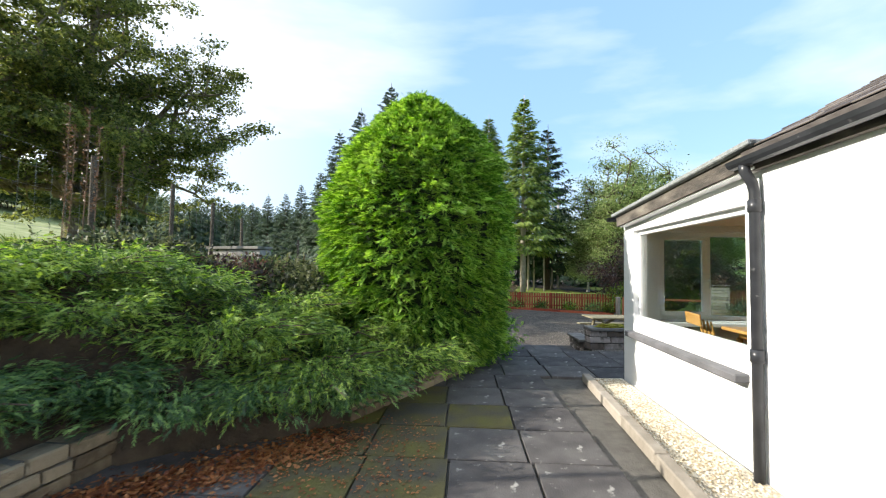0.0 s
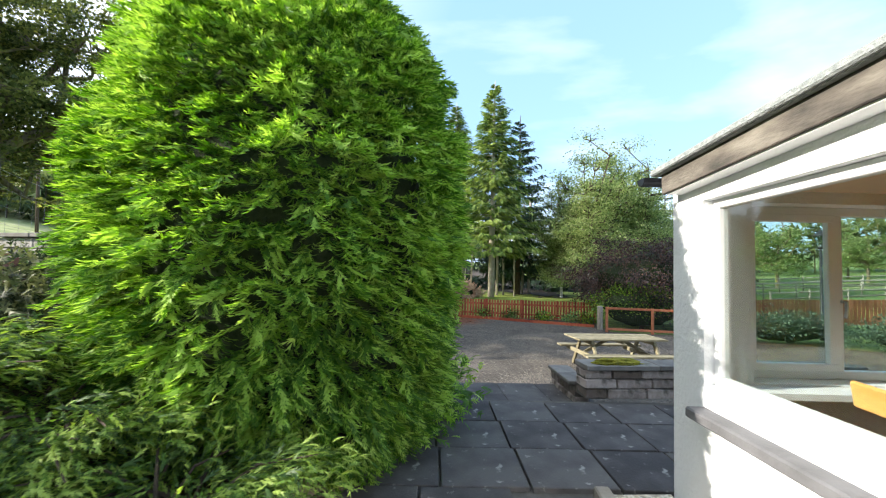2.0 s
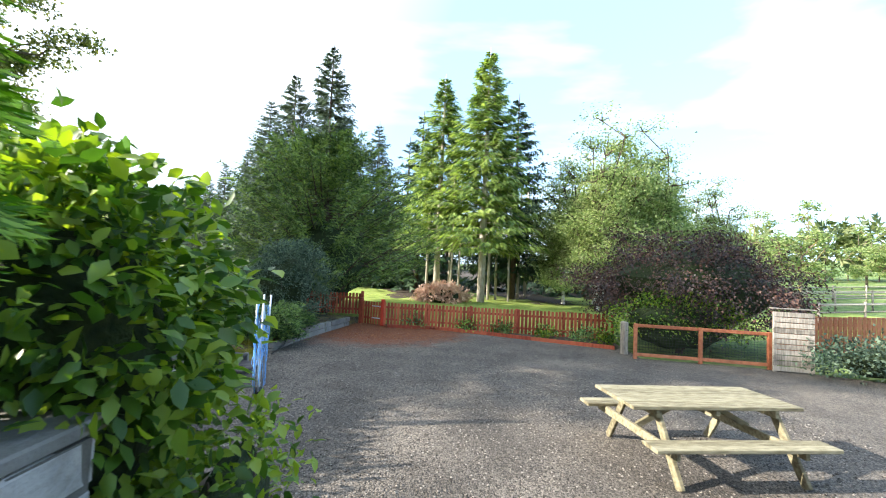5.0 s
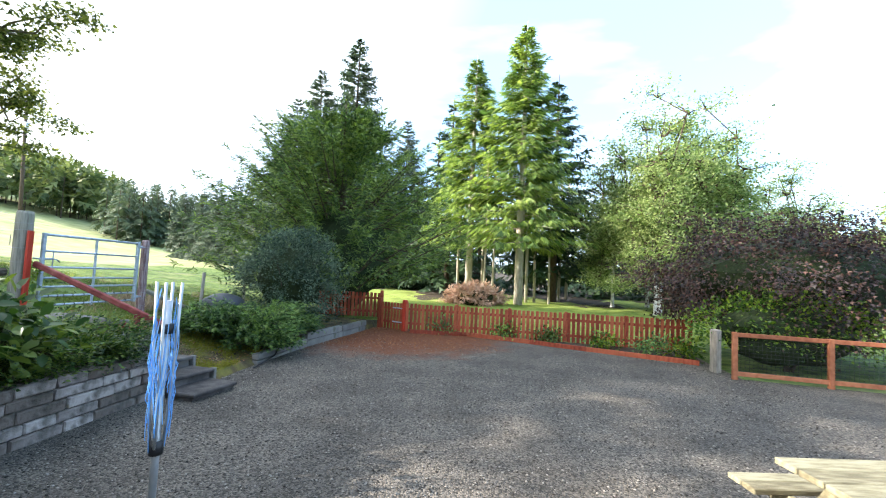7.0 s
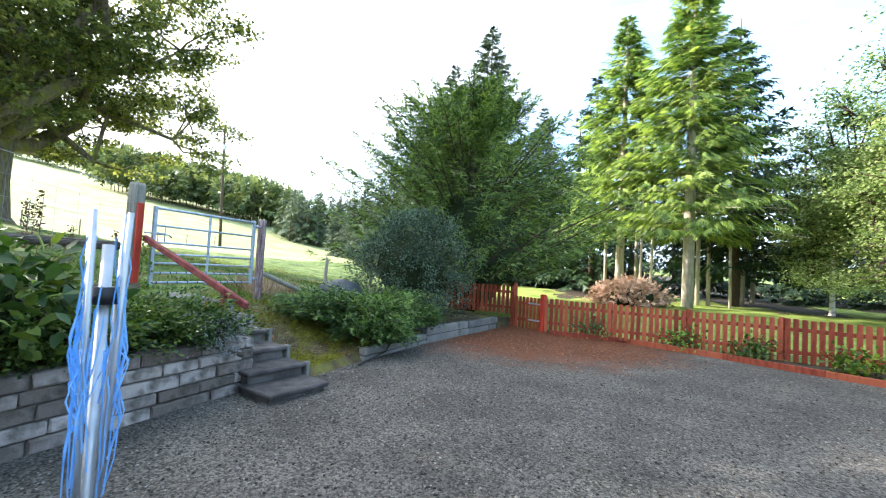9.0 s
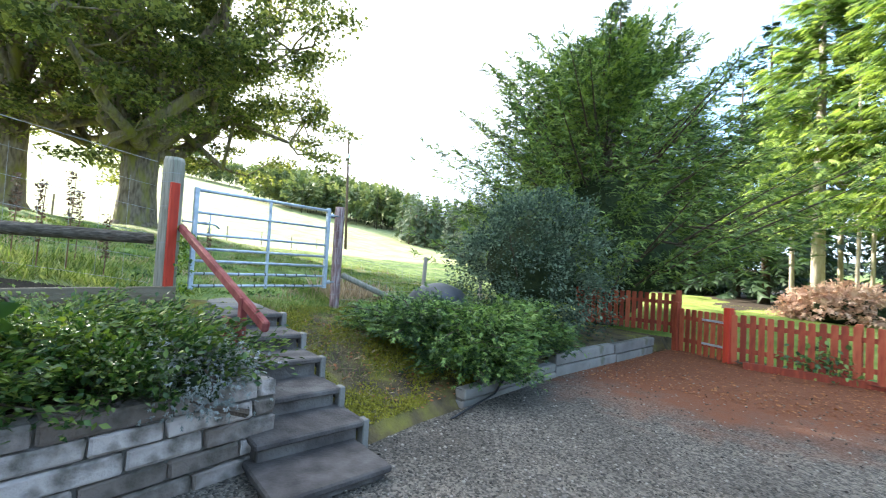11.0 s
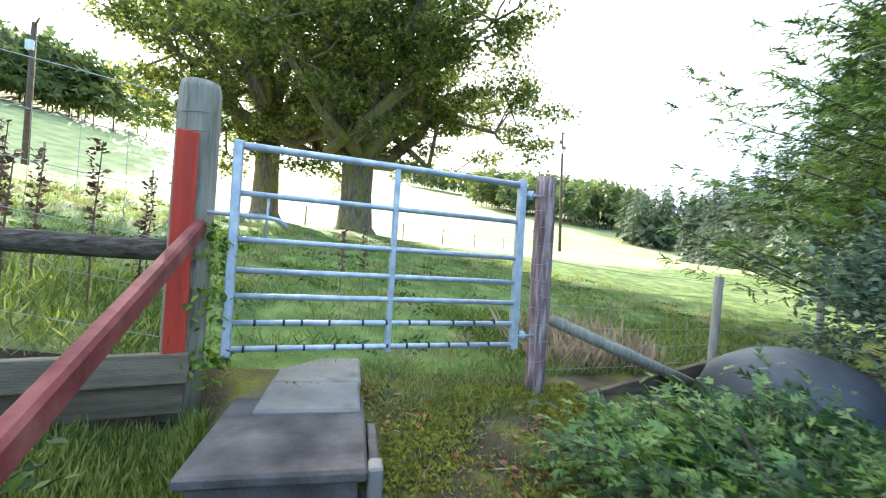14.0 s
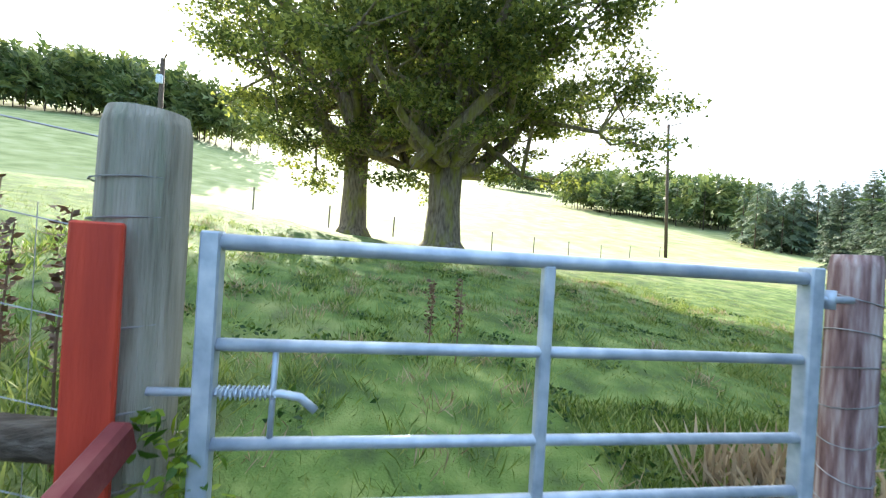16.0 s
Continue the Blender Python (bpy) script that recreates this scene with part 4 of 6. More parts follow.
GL = (GB - GA).length
for z in (2.175, 1.918, 1.668, 1.50, 1.36, 1.215, 1.072):
    tube_part("bar", [gp(0.0, z), gp(GL / 2, z - 0.004), gp(GL, z - 0.012)], 0.021 if z > 2.1 else 0.0165, M["galv"], gate, 12)
for u, r in ((0.0, 0.024), (GL / 2, 0.017), (GL, 0.026)):
    p = gp(u, 2.2 if u != GL / 2 else 2.16)
    q = gp(u, 1.03)
    part("upright", box_bm(r * 2, r * 2, p[2] - q[2], (0, 0, 0), 0.005, pose(p[0], p[1], (p[2] + q[2]) / 2, 0, 0, -3)), M["galv"], gate)
# spring latch and its keeper
tube_part("latch", [gp(-0.13, 1.80), gp(0.18, 1.795), gp(0.23, 1.785), gp(0.27, 1.75)], 0.011, M["galv"], gate, 8, "sprung latch bolt with bent handle")
hel = [(gp(0.03 + 0.14 * t, 0)[0] + 0.016 * math.cos(t * 75), gp(0.03 + 0.14 * t, 0)[1], 1.797 + 0.016 * math.sin(t * 75)) for t in np.linspace(0, 1, 90)]
tube_part("latch_spring", hel, 0.003, M["galv"], gate, 5)
tube_part("latch_guide", [gp(0.165, 1.918), gp(0.16, 1.668)], 0.008, M["galv"], gate, 6)
for z in (2.10, 1.12):
    tube_part("hinge", [gp(GL, z), gp(GL + 0.16, z)], 0.012, M["galv"], gate, 8)
    tube_part("hinge_eye", [gp(GL + 0.07, z + 0.03), gp(GL + 0.07, z - 0.03)], 0.02, M["galv"], gate, 10)
tie = random.Random(2)
for z in (1.215, 1.072):
    for k in range(11):
        u = 0.10 + k * 0.15 + tie.uniform(-0.03, 0.03)
        tube_part("mesh_tie", [gp(u, z), gp(u + 0.012, z)], 0.022, M["black"], gate, 8)


def round_post(name, x, y, z0, z1, r, mt, label, lean=(0, 0), n=20, category="fence post"):
    """A round post with a domed, slightly split head."""
    rr = random.Random(int(x * 100) + int(y * 10))
    H_ = z1 - z0
    lv = [0, 0.2, 0.4, 0.6, 0.8, 0.92, 0.975, 1.0]
    pts = [(lean[0] * t, lean[1] * t, H_ * t) for t in lv]
    rad = [r * (1 + 0.02 * rr.uniform(-1, 1)) for _ in lv]
    rad[-2], rad[-1] = r * 0.98, r * 0.88
    V, F = tube(pts, rad, n)
    V = [Vector(v) * 1.0 for v in V]
    for i, v in enumerate(V):
        k = i % n
        s = 1 - 0.03 * (k in (3, 11)) + 0.008 * rr.uniform(-1, 1)
        c = Vector(pts[i // n])
        V[i] = tuple(c + (v - c) * s)
    ob = obj(name, V, F, mt, smooth=True)
    ob.matrix_world = pose(x, y, z0)
    return tagged(ob, label, category)


round_post("gate_post", -3.62, 18.965, 0.7, 2.50, 0.105, M["post_wood"], "thick round grey timber gate post with red board nailed on", lean=(0.0, 0.01), n=28, category="gate post")
round_post("gate_post", -3.415, 21.175, 0.55, 2.25, 0.072, M["purple_post"], "round faded purple-brown timber post wrapped in wire", n=24, category="gate post")
board = part("red_board", box_bm(0.035, 0.10, 1.28, (0, 0, 0), 0.005), M["red_gloss"], None)
board.matrix_world = pose(-3.475, 18.945, 1.565, 0, 0, 14)
tagged(board, "bright red painted board fixed to the gate post", "board")
# handrail down the steps
ra, rb = Vector((-3.46, 19.03, 1.72)), Vector((-1.20, 18.76, 0.95))
rail = thing("handrail", pose(0, 0, 0), "faded red painted timber handrail beside the steps", "handrail")
d_ = rb - ra
rm = Matrix.Translation((ra + rb) / 2) @ d_.to_track_quat("X", "Z").to_matrix().to_4x4()
part("rail", box_bm(d_.length, 0.055, 0.085, (0, 0, 0), 0.012, rm), M["red_old"], rail)
part("rail_post", box_bm(0.075, 0.05, 0.62, (0, 0, 0), 0.008, pose(-1.62, 18.80, 0.82, 0, 0, -6)), M["red_old"], rail)
part("rail_board", box_bm(0.24, 0.03, 0.30, (0, 0, 0), 0.006, pose(-1.78, 18.78, 0.80, 0, 0, -6)), M["red_old"], rail)
for z in (2.32, 2.22, 1.95, 1.74, 1.55):
    ring = [(-3.62 + 0.109 * math.cos(a), 18.965 + 0.109 * math.sin(a), z + 0.008 * math.sin(a)) for a in np.linspace(0, 2 * math.pi, 17)]
    tagged(tube_part("wire_loop", ring, 0.0028, M["wire"], None, 4), "fence wire looped round the thick gate post", "wire", "wire loops")
for k in range(11):
    z = 0.95 + k * 0.115
    ring = [(-3.415 + 0.076 * math.cos(a), 21.175 + 0.076 * math.sin(a), z + 0.02 * math.sin(a + k)) for a in np.linspace(0, 2 * math.pi, 13)]
    tagged(tube_part("wire_loop", ring, 0.0022, M["wire"], None, 4), "fence wire looped round the purple gate post", "wire", "wire loops")


def field_fence(name, label, pts, height, posts_mt, rows=5, stays=0.32, seed=0):
    """A stock fence: round stobs, line wires, upright stays."""
    f = thing(name, pose(0, 0, 0), label, "fence")
    r = random.Random(seed)
    pieces = []
    for a, b in zip(pts[:-1], pts[1:]):
        a, b = Vector(a), Vector(b)
        L = (b - a).length
        for k in range(rows):
            za = 0.15 + (height - 0.2) * k / (rows - 1)
            mid = (a + b) / 2 + Vector((0, 0, za - 0.02))
            pieces.append(tube([a + Vector((0, 0, za)), mid, b + Vector((0, 0, za))], [0.0022 if k < rows - 1 else 0.003] * 3, 4, False))
        n_ = int(L / stays) if stays else 0
        for k in range(1, n_):
            p = a + (b - a) * (k / n_)
            pieces.append(tube([p + Vector((0, 0, 0.15)), p + Vector((0, 0, height - 0.28))], [0.0016] * 2, 4, False))
    V, F = join(pieces)
    obj("wire_mesh", V, F, M["wire"], f, "rusted stock-fence wire")
    for p in pts[1:]:
        V, F = tube([(p[0], p[1], p[2] - 0.3), (p[0] + r.uniform(-0.03, 0.03), p[1] + r.uniform(-0.04, 0.04), p[2] + height + r.uniform(0.0, 0.15))], [0.045, 0.04], 10)
        obj("post", V, F, posts_mt, f, smooth=False)
    return f


def along(points, rise=0.0):
    return [(x, y, ground_z(x, y) + rise) for x, y in points]


field_fence("field_fence", "timber stob and wire stock fence beside the field", along([(-3.75, 18.85), (-4.3, 16.6), (-4.91, 14.03), (-4.80, 12.4), (-4.67, 10.82), (-4.60, 8.9), (-4.55, 7.05), (-4.7, 5.2)]), 1.55, M["dark_log"], 6, 0.22, 1)
field_fence("field_fence", "timber stob and wire stock fence beyond the gate", along([(-3.45, 21.3), (-3.7, 23.6), (-3.9, 26.2), (-4.2, 29.5), (-4.6, 33.0)]), 1.0, M["grey_wood"], 6, 0.22, 2)
field_fence("field_fence", "distant post and wire fence across the field", along([(-22, 8), (-23, 11.5), (-24, 15), (-25, 18.5), (-26, 22), (-27.5, 25.5), (-29, 29), (-31, 33), (-33, 37), (-36, 42), (-40, 48), (-44, 55)]), 1.1, M["grey_wood"], 3, 0, 3)
for a, b, r0 in (((-3.72, 18.86, 1.58), (-4.45, 15.9, 1.62), 0.06), ((-3.42, 21.3, 1.22), (-3.25, 22.9, 0.62), 0.045)):
    V, F = tube([a, [(p + q) / 2 for p, q in zip(a, b)], b], [r0, r0 * 1.1, r0 * 0.95], 12)
    tagged(obj("brace_log", V, F, M["dark_log"] if r0 > 0.05 else M["post_wood"], smooth=True), "dark weathered round brace log bolted to the gate post", "log")
for k, (y0, y1, z_) in enumerate(((15.4, 19.02, 0.995), (15.4, 19.0, 0.83))):
    b_ = part("sleeper_board", box_bm(0.05, y1 - y0, 0.155, (0, 0, 0), 0.006), M["sleeper"], None)
    b_.matrix_world = pose(-3.44 - 0.04 * k, (y0 + y1) / 2, z_, 0, 0, 1)
    tagged(b_, "sawn timber gravel board under the field fence", "board")
b_ = part("sleeper_board", box_bm(0.05, 2.2, 0.17, (0, 0, 0), 0.006), M["sleeper"], None)
b_.matrix_world = pose(-3.36, 22.33, 0.68, 5, 0, 3)
tagged(b_, "sawn timber gravel board beyond the gate", "board")

# ---- red picket fence ----
fence = thing("picket_fence", pose(0, 0, 0), "red-brown painted timber picket fence", "fence")
FA, FB = Vector((1.36, 26.1, 0)), Vector((9.25, 24.45, 0))
fd = FB - FA
fl = fd.length
fang = math.degrees(math.atan2(fd.y, fd.x))
FM = pose(FA.x, FA.y, 0.0, 0, 0, fang)


def picket_mesh(h):
    bm_ = bmesh.new()
    w, t = 0.044, 0.009
    prof = [(-w, 0), (w, 0), (w, h - 0.012), (w * 0.7, h), (-w * 0.7, h), (-w, h - 0.012)]
    fr = [bm_.verts.new((x, -t, z)) for x, z in prof]
    bk = [bm_.verts.new((x, t, z)) for x, z in prof]
    bm_.faces.new(fr)
    bm_.faces.new(bk[::-1])
    for i in range(6):
        j = (i + 1) % 6
        bm_.faces.new((fr[i], bk[i], bk[j], fr[j]))
    bmesh.ops.recalc_face_normals(bm_, faces=bm_.faces[:])
    me_ = bpy.data.meshes.new("picket")
    bm_.to_mesh(me_)
    bm_.free()
    me_.materials.append(M["red_paint"])
    return me_


pick = picket_mesh(0.84)
rs = random.Random(8)
npk = int(fl / 0.128)
for k in range(npk):
    s = new("picket", pick)
    s.parent = fence
    s.matrix_basis = FM @ pose(0.06 + k * 0.128, 0, 0.03 + rs.uniform(-0.012, 0.012) + 0.05 * (k / npk), rs.uniform(-0.8, 0.8), rs.uniform(-0.7, 0.7), 0)
for z_ in (0.26, 0.70):
    part("fence_rail", box_bm(fl, 0.035, 0.075, (fl / 2, 0.03, z_), 0.004, FM), M["red_paint"], fence)
for k in range(6):
    part("fence_post", box_bm(0.09, 0.09, 1.05, (fl * k / 5, 0.075, 0.40), 0.008, FM), M["red_paint"], fence)
# small gate beside it
pgate = thing("picket_gate", pose(0, 0, 0), "closed red picket gate with blue-grey strap hinges", "gate")
PA, PB = Vector((0.44, 26.72, 0)), Vector((1.30, 26.14, 0))
pd = PB - PA
pang = math.degrees(math.atan2(pd.y, pd.x))
PM = pose(PA.x, PA.y, 0, 0, 0, pang)
for k in range(7):
    s = new("picket", pick)
    s.parent = pgate
    s.matrix_basis = PM @ pose(0.12 + k * 0.132, 0, 0.02)
for z_ in (0.24, 0.68):
    part("gate_rail", box_bm(pd.length - 0.1, 0.035, 0.08, (pd.length / 2, 0.03, z_), 0.004, PM), M["red_paint"], pgate)
    part("strap_hinge", box_bm(0.42, 0.008, 0.04, (pd.length - 0.26, -0.016, z_ + 0.02), 0.002, PM), M["galv"], pgate, "blue-grey steel strap hinge")
for u in (0.0, pd.length + 0.03):
    part("post", box_bm(0.12, 0.12, 1.15, (u, 0.0, 0.40), 0.01, PM), M["red_gloss"] if u else M["red_paint"], pgate)
tall = thing("picket_fence", pose(0, 0, 0), "taller red picket fence panel on the bank", "fence")
TM = pose(-1.75, 27.05, 0.28, 0, 0, -5)
pick2 = picket_mesh(0.80)
for k in range(17):
    s = new("picket", pick2)
    s.parent = tall
    s.matrix_basis = TM @ pose(0.06 + k * 0.128, 0, 0.04 + rs.uniform(-0.01, 0.01))
for z_ in (0.22, 0.66):
    part("fence_rail", box_bm(2.2, 0.035, 0.075, (1.1, 0.03, z_), 0.004, TM), M["red_paint"], tall)
part("fence_post", box_bm(0.1, 0.1, 1.25, (2.2, 0.03, 0.30), 0.008, TM), M["red_paint"], tall)
# red board edging of the flower strip
edging = thing("bed_edging", pose(0, 0, 0), "low red painted board edging along the fence bed", "edging")
ek = [(1.55, 25.78), (3.3, 25.74), (5.05, 24.9), (6.4, 24.15), (7.65, 23.5), (8.65, 23.0)]
for a, b in zip(ek[:-1], ek[1:]):
    dv = Vector((b[0] - a[0], b[1] - a[1], 0))
    part("edging_board", box_bm(dv.length, 0.05, 0.13, (0, 0, 0), 0.006, pose((a[0] + b[0]) / 2, (a[1] + b[1]) / 2, 0.05, 0, 0, math.degrees(math.atan2(dv.y, dv.x)))), M["red_paint"], edging)
bm = bmesh.new()
fc = bm.faces.new([bm.verts.new((x, y, 0.07)) for x, y in ek + [(9.2, 24.4), (1.4, 26.05)]])
if fc.normal.z < 0:
    fc.normal_flip()
bed = part("flower_bed", bm, M["soil"], None)
tagged(bed, "dark soil strip along the picket fence", "bed", kind="structure")

# ---- mesh panel fence, slatted panel, lamp post ----
mf = thing("mesh_fence", pose(0, 0, 0), "orange-stained timber fence with black wire mesh panels", "fence")
MA, MB = Vector((8.62, 21.72, 0)), Vector((11.75, 20.95, 0))
mdv = MB - MA
ml = mdv.length
mang = math.degrees(math.atan2(mdv.y, mdv.x))
MM = pose(MA.x, MA.y, 0, 0, 0, mang)
for u in (0.0, ml * 0.5, ml):
    part("post", box_bm(0.09, 0.09, 0.96, (u, 0, 0.47), 0.008, MM), M["orange_wood"], mf)
for z_ in (0.12, 0.90):
    part("rail", box_bm(ml, 0.045, 0.085, (ml / 2, -0.01, z_), 0.006, MM), M["orange_wood"], mf)
pieces = []
for k in range(int(ml / 0.075)):
    u = 0.04 + k * 0.075
    pieces.append(tube([MM @ Vector((u, 0.02, 0.15)), MM @ Vector((u, 0.02, 0.88))], [0.0032] * 2, 4, False))
for k in range(10):
    z_ = 0.17 + k * 0.075
    pieces.append(tube([MM @ Vector((0, 0.02, z_)), MM @ Vector((ml, 0.02, z_))], [0.0032] * 2, 4, False))
V, F = join(pieces)
obj("wire_mesh", V, F, M["black"], mf, "black square wire mesh")
gp_ = part("stone_gatepost", box_bm(0.16, 0.2, 0.95, (0, 0, 0.45), 0.03), M["grey_wood"], None)
gp_.matrix_world = pose(8.62, 22.35, 0, 0, 0, 10)
tagged(gp_, "weathered grey timber gatepost", "gate post")
pnl = thing("slatted_panel", pose(11.65, 20.72, 0, 0, 0, -15), "pale weathered horizontal slatted timber screen", "panel")
for k in range(11):
    part("slat", box_bm(0.90, 0.03, 0.118, (0.45, 0, 0.09 + k * 0.135), 0.006), M["grey_wood"], pnl)
part("slat_post", box_bm(0.07, 0.07, 1.5, (0.06, 0.055, 0.75), 0.006), M["grey_wood"], pnl)
part("slat_post", box_bm(0.07, 0.07, 1.5, (0.84, 0.055, 0.75), 0.006), M["grey_wood"], pnl)
part("cap_board", box_bm(0.98, 0.14, 0.03, (0.45, 0.03, 1.585), 0.006), M["grey_wood"], pnl)


def plank_fence(name, label, pts, h, mt, step=0.15, w=0.14):
    f = thing(name, pose(0, 0, 0), label, "fence")
    me_ = bpy.data.meshes.new("plank")
    bm_ = box_bm(w, 0.02, h, (0, 0, h / 2), 0.004)
    bm_.to_mesh(me_)
    bm_.free()
    me_.materials.append(mt)
    r = random.Random(4)
    for a, b in zip(pts[:-1], pts[1:]):
        a, b = Vector(a), Vector(b)
        d = b - a
        m = Matrix.Translation(a) @ Matrix.Rotation(math.atan2(d.y, d.x), 4, "Z")
        n_ = int(d.length / step)
        for k in range(n_):
            s = new("plank", me_)
            s.parent = f
            s.matrix_basis = Matrix.Translation(a + d * (k / n_)) @ Matrix.Rotation(math.atan2(d.y, d.x), 4, "Z") @ pose(0, 0, r.uniform(-0.015, 0.015))
        for z_ in (0.2, h * 0.8):
            part("rail", box_bm(d.length, 0.05, 0.08, (d.length / 2, 0.035, z_), 0.004, m), mt, f)
    return f


plank_fence("plank_fence", "orange-brown close-boarded timber fence", [(13.0, 22.2, 0.25), (19.0, 22.6, 0.35), (27.0, 22.0, 0.6)], 1.05, M["orange_wood"], 0.16, 0.135)
lamp = thing("lamp_post", pose(16.0, 20.6, 0.0), "tall black garden lamp post with a four-sided lantern", "lamp post")
tube_part("pole", [(0, 0, 0), (0, 0, 0.5), (0, 0, 0.55), (0, 0, 3.35)], [0.085, 0.08, 0.05, 0.042], M["black"], lamp, 12)
tube_part("collar", [(0, 0, 3.3), (0, 0, 3.36), (0, 0, 3.40)], [0.05, 0.10, 0.10], M["black"], lamp, 12)
V, F = tube([(0, 0, 3.40), (0, 0, 3.78)], [0.10, 0.19], 4)
g_ = obj("lantern_glass", V, F, M["glass"], lamp)
for k in range(4):
    a = math.pi / 4 + k * math.pi / 2 + 0.3
    tube_part("lantern_bar", [(0.10 * math.cos(a), 0.10 * math.sin(a), 3.40), (0.19 * math.cos(a), 0.19 * math.sin(a), 3.78)], 0.01, M["black"], lamp, 5)
V, F = tube([(0, 0, 3.78), (0, 0, 3.80), (0, 0, 3.96), (0, 0, 4.02)], [0.24, 0.24, 0.05, 0.03], 12)
obj("lantern_cap", V, F, M["black"], lamp)

# ---- picnic table ----
pt = thing("picnic_table", pose(6.1, 15.48, 0, 0, 0, 4), "weathered greenish timber picnic table with attached benches", "picnic table")
for k in range(5):
    part("top_board", box_bm(2.06, 0.165, 0.04, (0, -0.35 + k * 0.175, 0.735), 0.006), M["table_wood"], pt)
for s_ in (-1, 1):
    for k in range(2):
        part("bench_board", box_bm(2.06, 0.125, 0.04, (0, s_ * (0.66 + k * 0.135), 0.445), 0.006), M["table_wood"], pt)
for x_ in (-0.72, 0.72):
    part("top_bearer", box_bm(0.045, 0.82, 0.09, (x_, 0, 0.67), 0.005), M["table_wood"], pt)
    part("bench_bearer", box_bm(0.045, 1.62, 0.09, (x_ - 0.047, 0, 0.38), 0.005), M["table_wood"], pt)
    for s_ in (-1, 1):
        a, b = Vector((x_ + 0.047, s_ * 0.28, 0.71)), Vector((x_ + 0.047, s_ * 0.72, 0.0))
        d = b - a
        part("leg", box_bm(0.045, 0.095, d.length, (0, 0, 0), 0.005, Matrix.Translation((a + b) / 2) @ Matrix.Rotation(math.atan2(d.y, -d.z), 4, "X")), M["table_wood"], pt)
    a, b = Vector((x_, 0, 0.40)), Vector((x_ * 0.25, 0, 0.68))
    d = b - a
    part("brace", box_bm(d.length, 0.04, 0.07, (0, 0, 0), 0.004, Matrix.Translation((a + b) / 2) @ Matrix.Rotation(math.atan2(-d.z, d.x), 4, "Y")), M["table_wood"], pt)
part("centre_bearer", box_bm(0.045, 0.8, 0.07, (0, 0, 0.68), 0.005), M["table_wood"], pt)

# ---- folded rotary clothes dryer ----
dry = thing("clothes_dryer", pose(0.70, 16.1, 0, 0, 0, 20), "folded rotary clothes dryer with tangled blue line", "clothes dryer")
tube_part("pole", [(0, 0, 0), (0, 0, 0.55), (0, 0, 0.56), (0, 0, 1.55)], [0.027, 0.027, 0.022, 0.022], M["alu"], dry, 12)
tube_part("ground_socket", [(0, 0, 0), (0, 0, 0.06)], 0.04, M["grey_wood"], dry, 10)
tube_part("hub", [(0, 0, 0.40), (0, 0, 0.50)], 0.05, M["black"], dry, 12)
tube_part("upper_hub", [(0, 0, 1.30), (0, 0, 1.37)], 0.055, M["black"], dry, 12)
for k in range(4):
    a = k * math.pi / 2
    tube_part("arm", [(0.045 * math.cos(a), 0.045 * math.sin(a), 0.45), (0.07 * math.cos(a), 0.07 * math.sin(a), 1.1), (0.085 * math.cos(a), 0.085 * math.sin(a), 1.69)], 0.011, M["alu"], dry, 8)
pieces = []
rl = random.Random(9)
for k in range(46):
    a0, a1 = rl.uniform(0, 6.28), rl.uniform(-0.9, 0.9)
    z0, z1 = rl.uniform(1.0, 1.66), rl.uniform(0.42, 1.0)
    pts = []
    for t in np.linspace(0, 1, 7):
        rr = rl.uniform(0.05, 0.08) + 0.03 * math.sin(math.pi * t) * rl.uniform(0.3, 1.0)
        a = a0 + a1 * t
        pts.append((rr * math.cos(a), rr * math.sin(a), z0 + (z1 - z0) * t))
    pieces.append(tube(pts, [0.0033] * 7, 4, False))
V, F = join(pieces)
tagged(obj("line", V, F, M["blue_line"], dry, "tangled blue plastic washing line"), kind="stuff")

# thin black hose lying along the edging wall
hose = [(-0.62, 20.35, 0.03), (-0.66, 20.8, 0.03), (-0.63, 21.2, 0.08), (-0.66, 21.6, 0.26), (-0.60, 22.0, 0.34), (-0.58, 22.6, 0.31), (-0.5, 23.0, 0.33)]
tagged(tube_part("hose", hose, 0.012, M["black"], None, 6), "thin black hose trailing along the edging wall", "hose")


# ---- plants ----
def sphere_dirs(n, rng, zmin=-0.3):
    d = unit(rng.normal(0, 1, (n * 4 + 20, 3)))
    return d[d[:, 2] > zmin][:n]


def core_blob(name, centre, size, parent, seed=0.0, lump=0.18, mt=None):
    """A lumpy solid blob. Dark ones stand in for inner shade, so that no light falls through a dense shrub."""
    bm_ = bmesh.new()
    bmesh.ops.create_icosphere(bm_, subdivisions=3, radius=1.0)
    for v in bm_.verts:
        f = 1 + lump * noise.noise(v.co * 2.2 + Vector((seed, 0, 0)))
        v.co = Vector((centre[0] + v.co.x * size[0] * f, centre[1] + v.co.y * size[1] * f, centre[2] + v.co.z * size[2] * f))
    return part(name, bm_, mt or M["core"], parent)


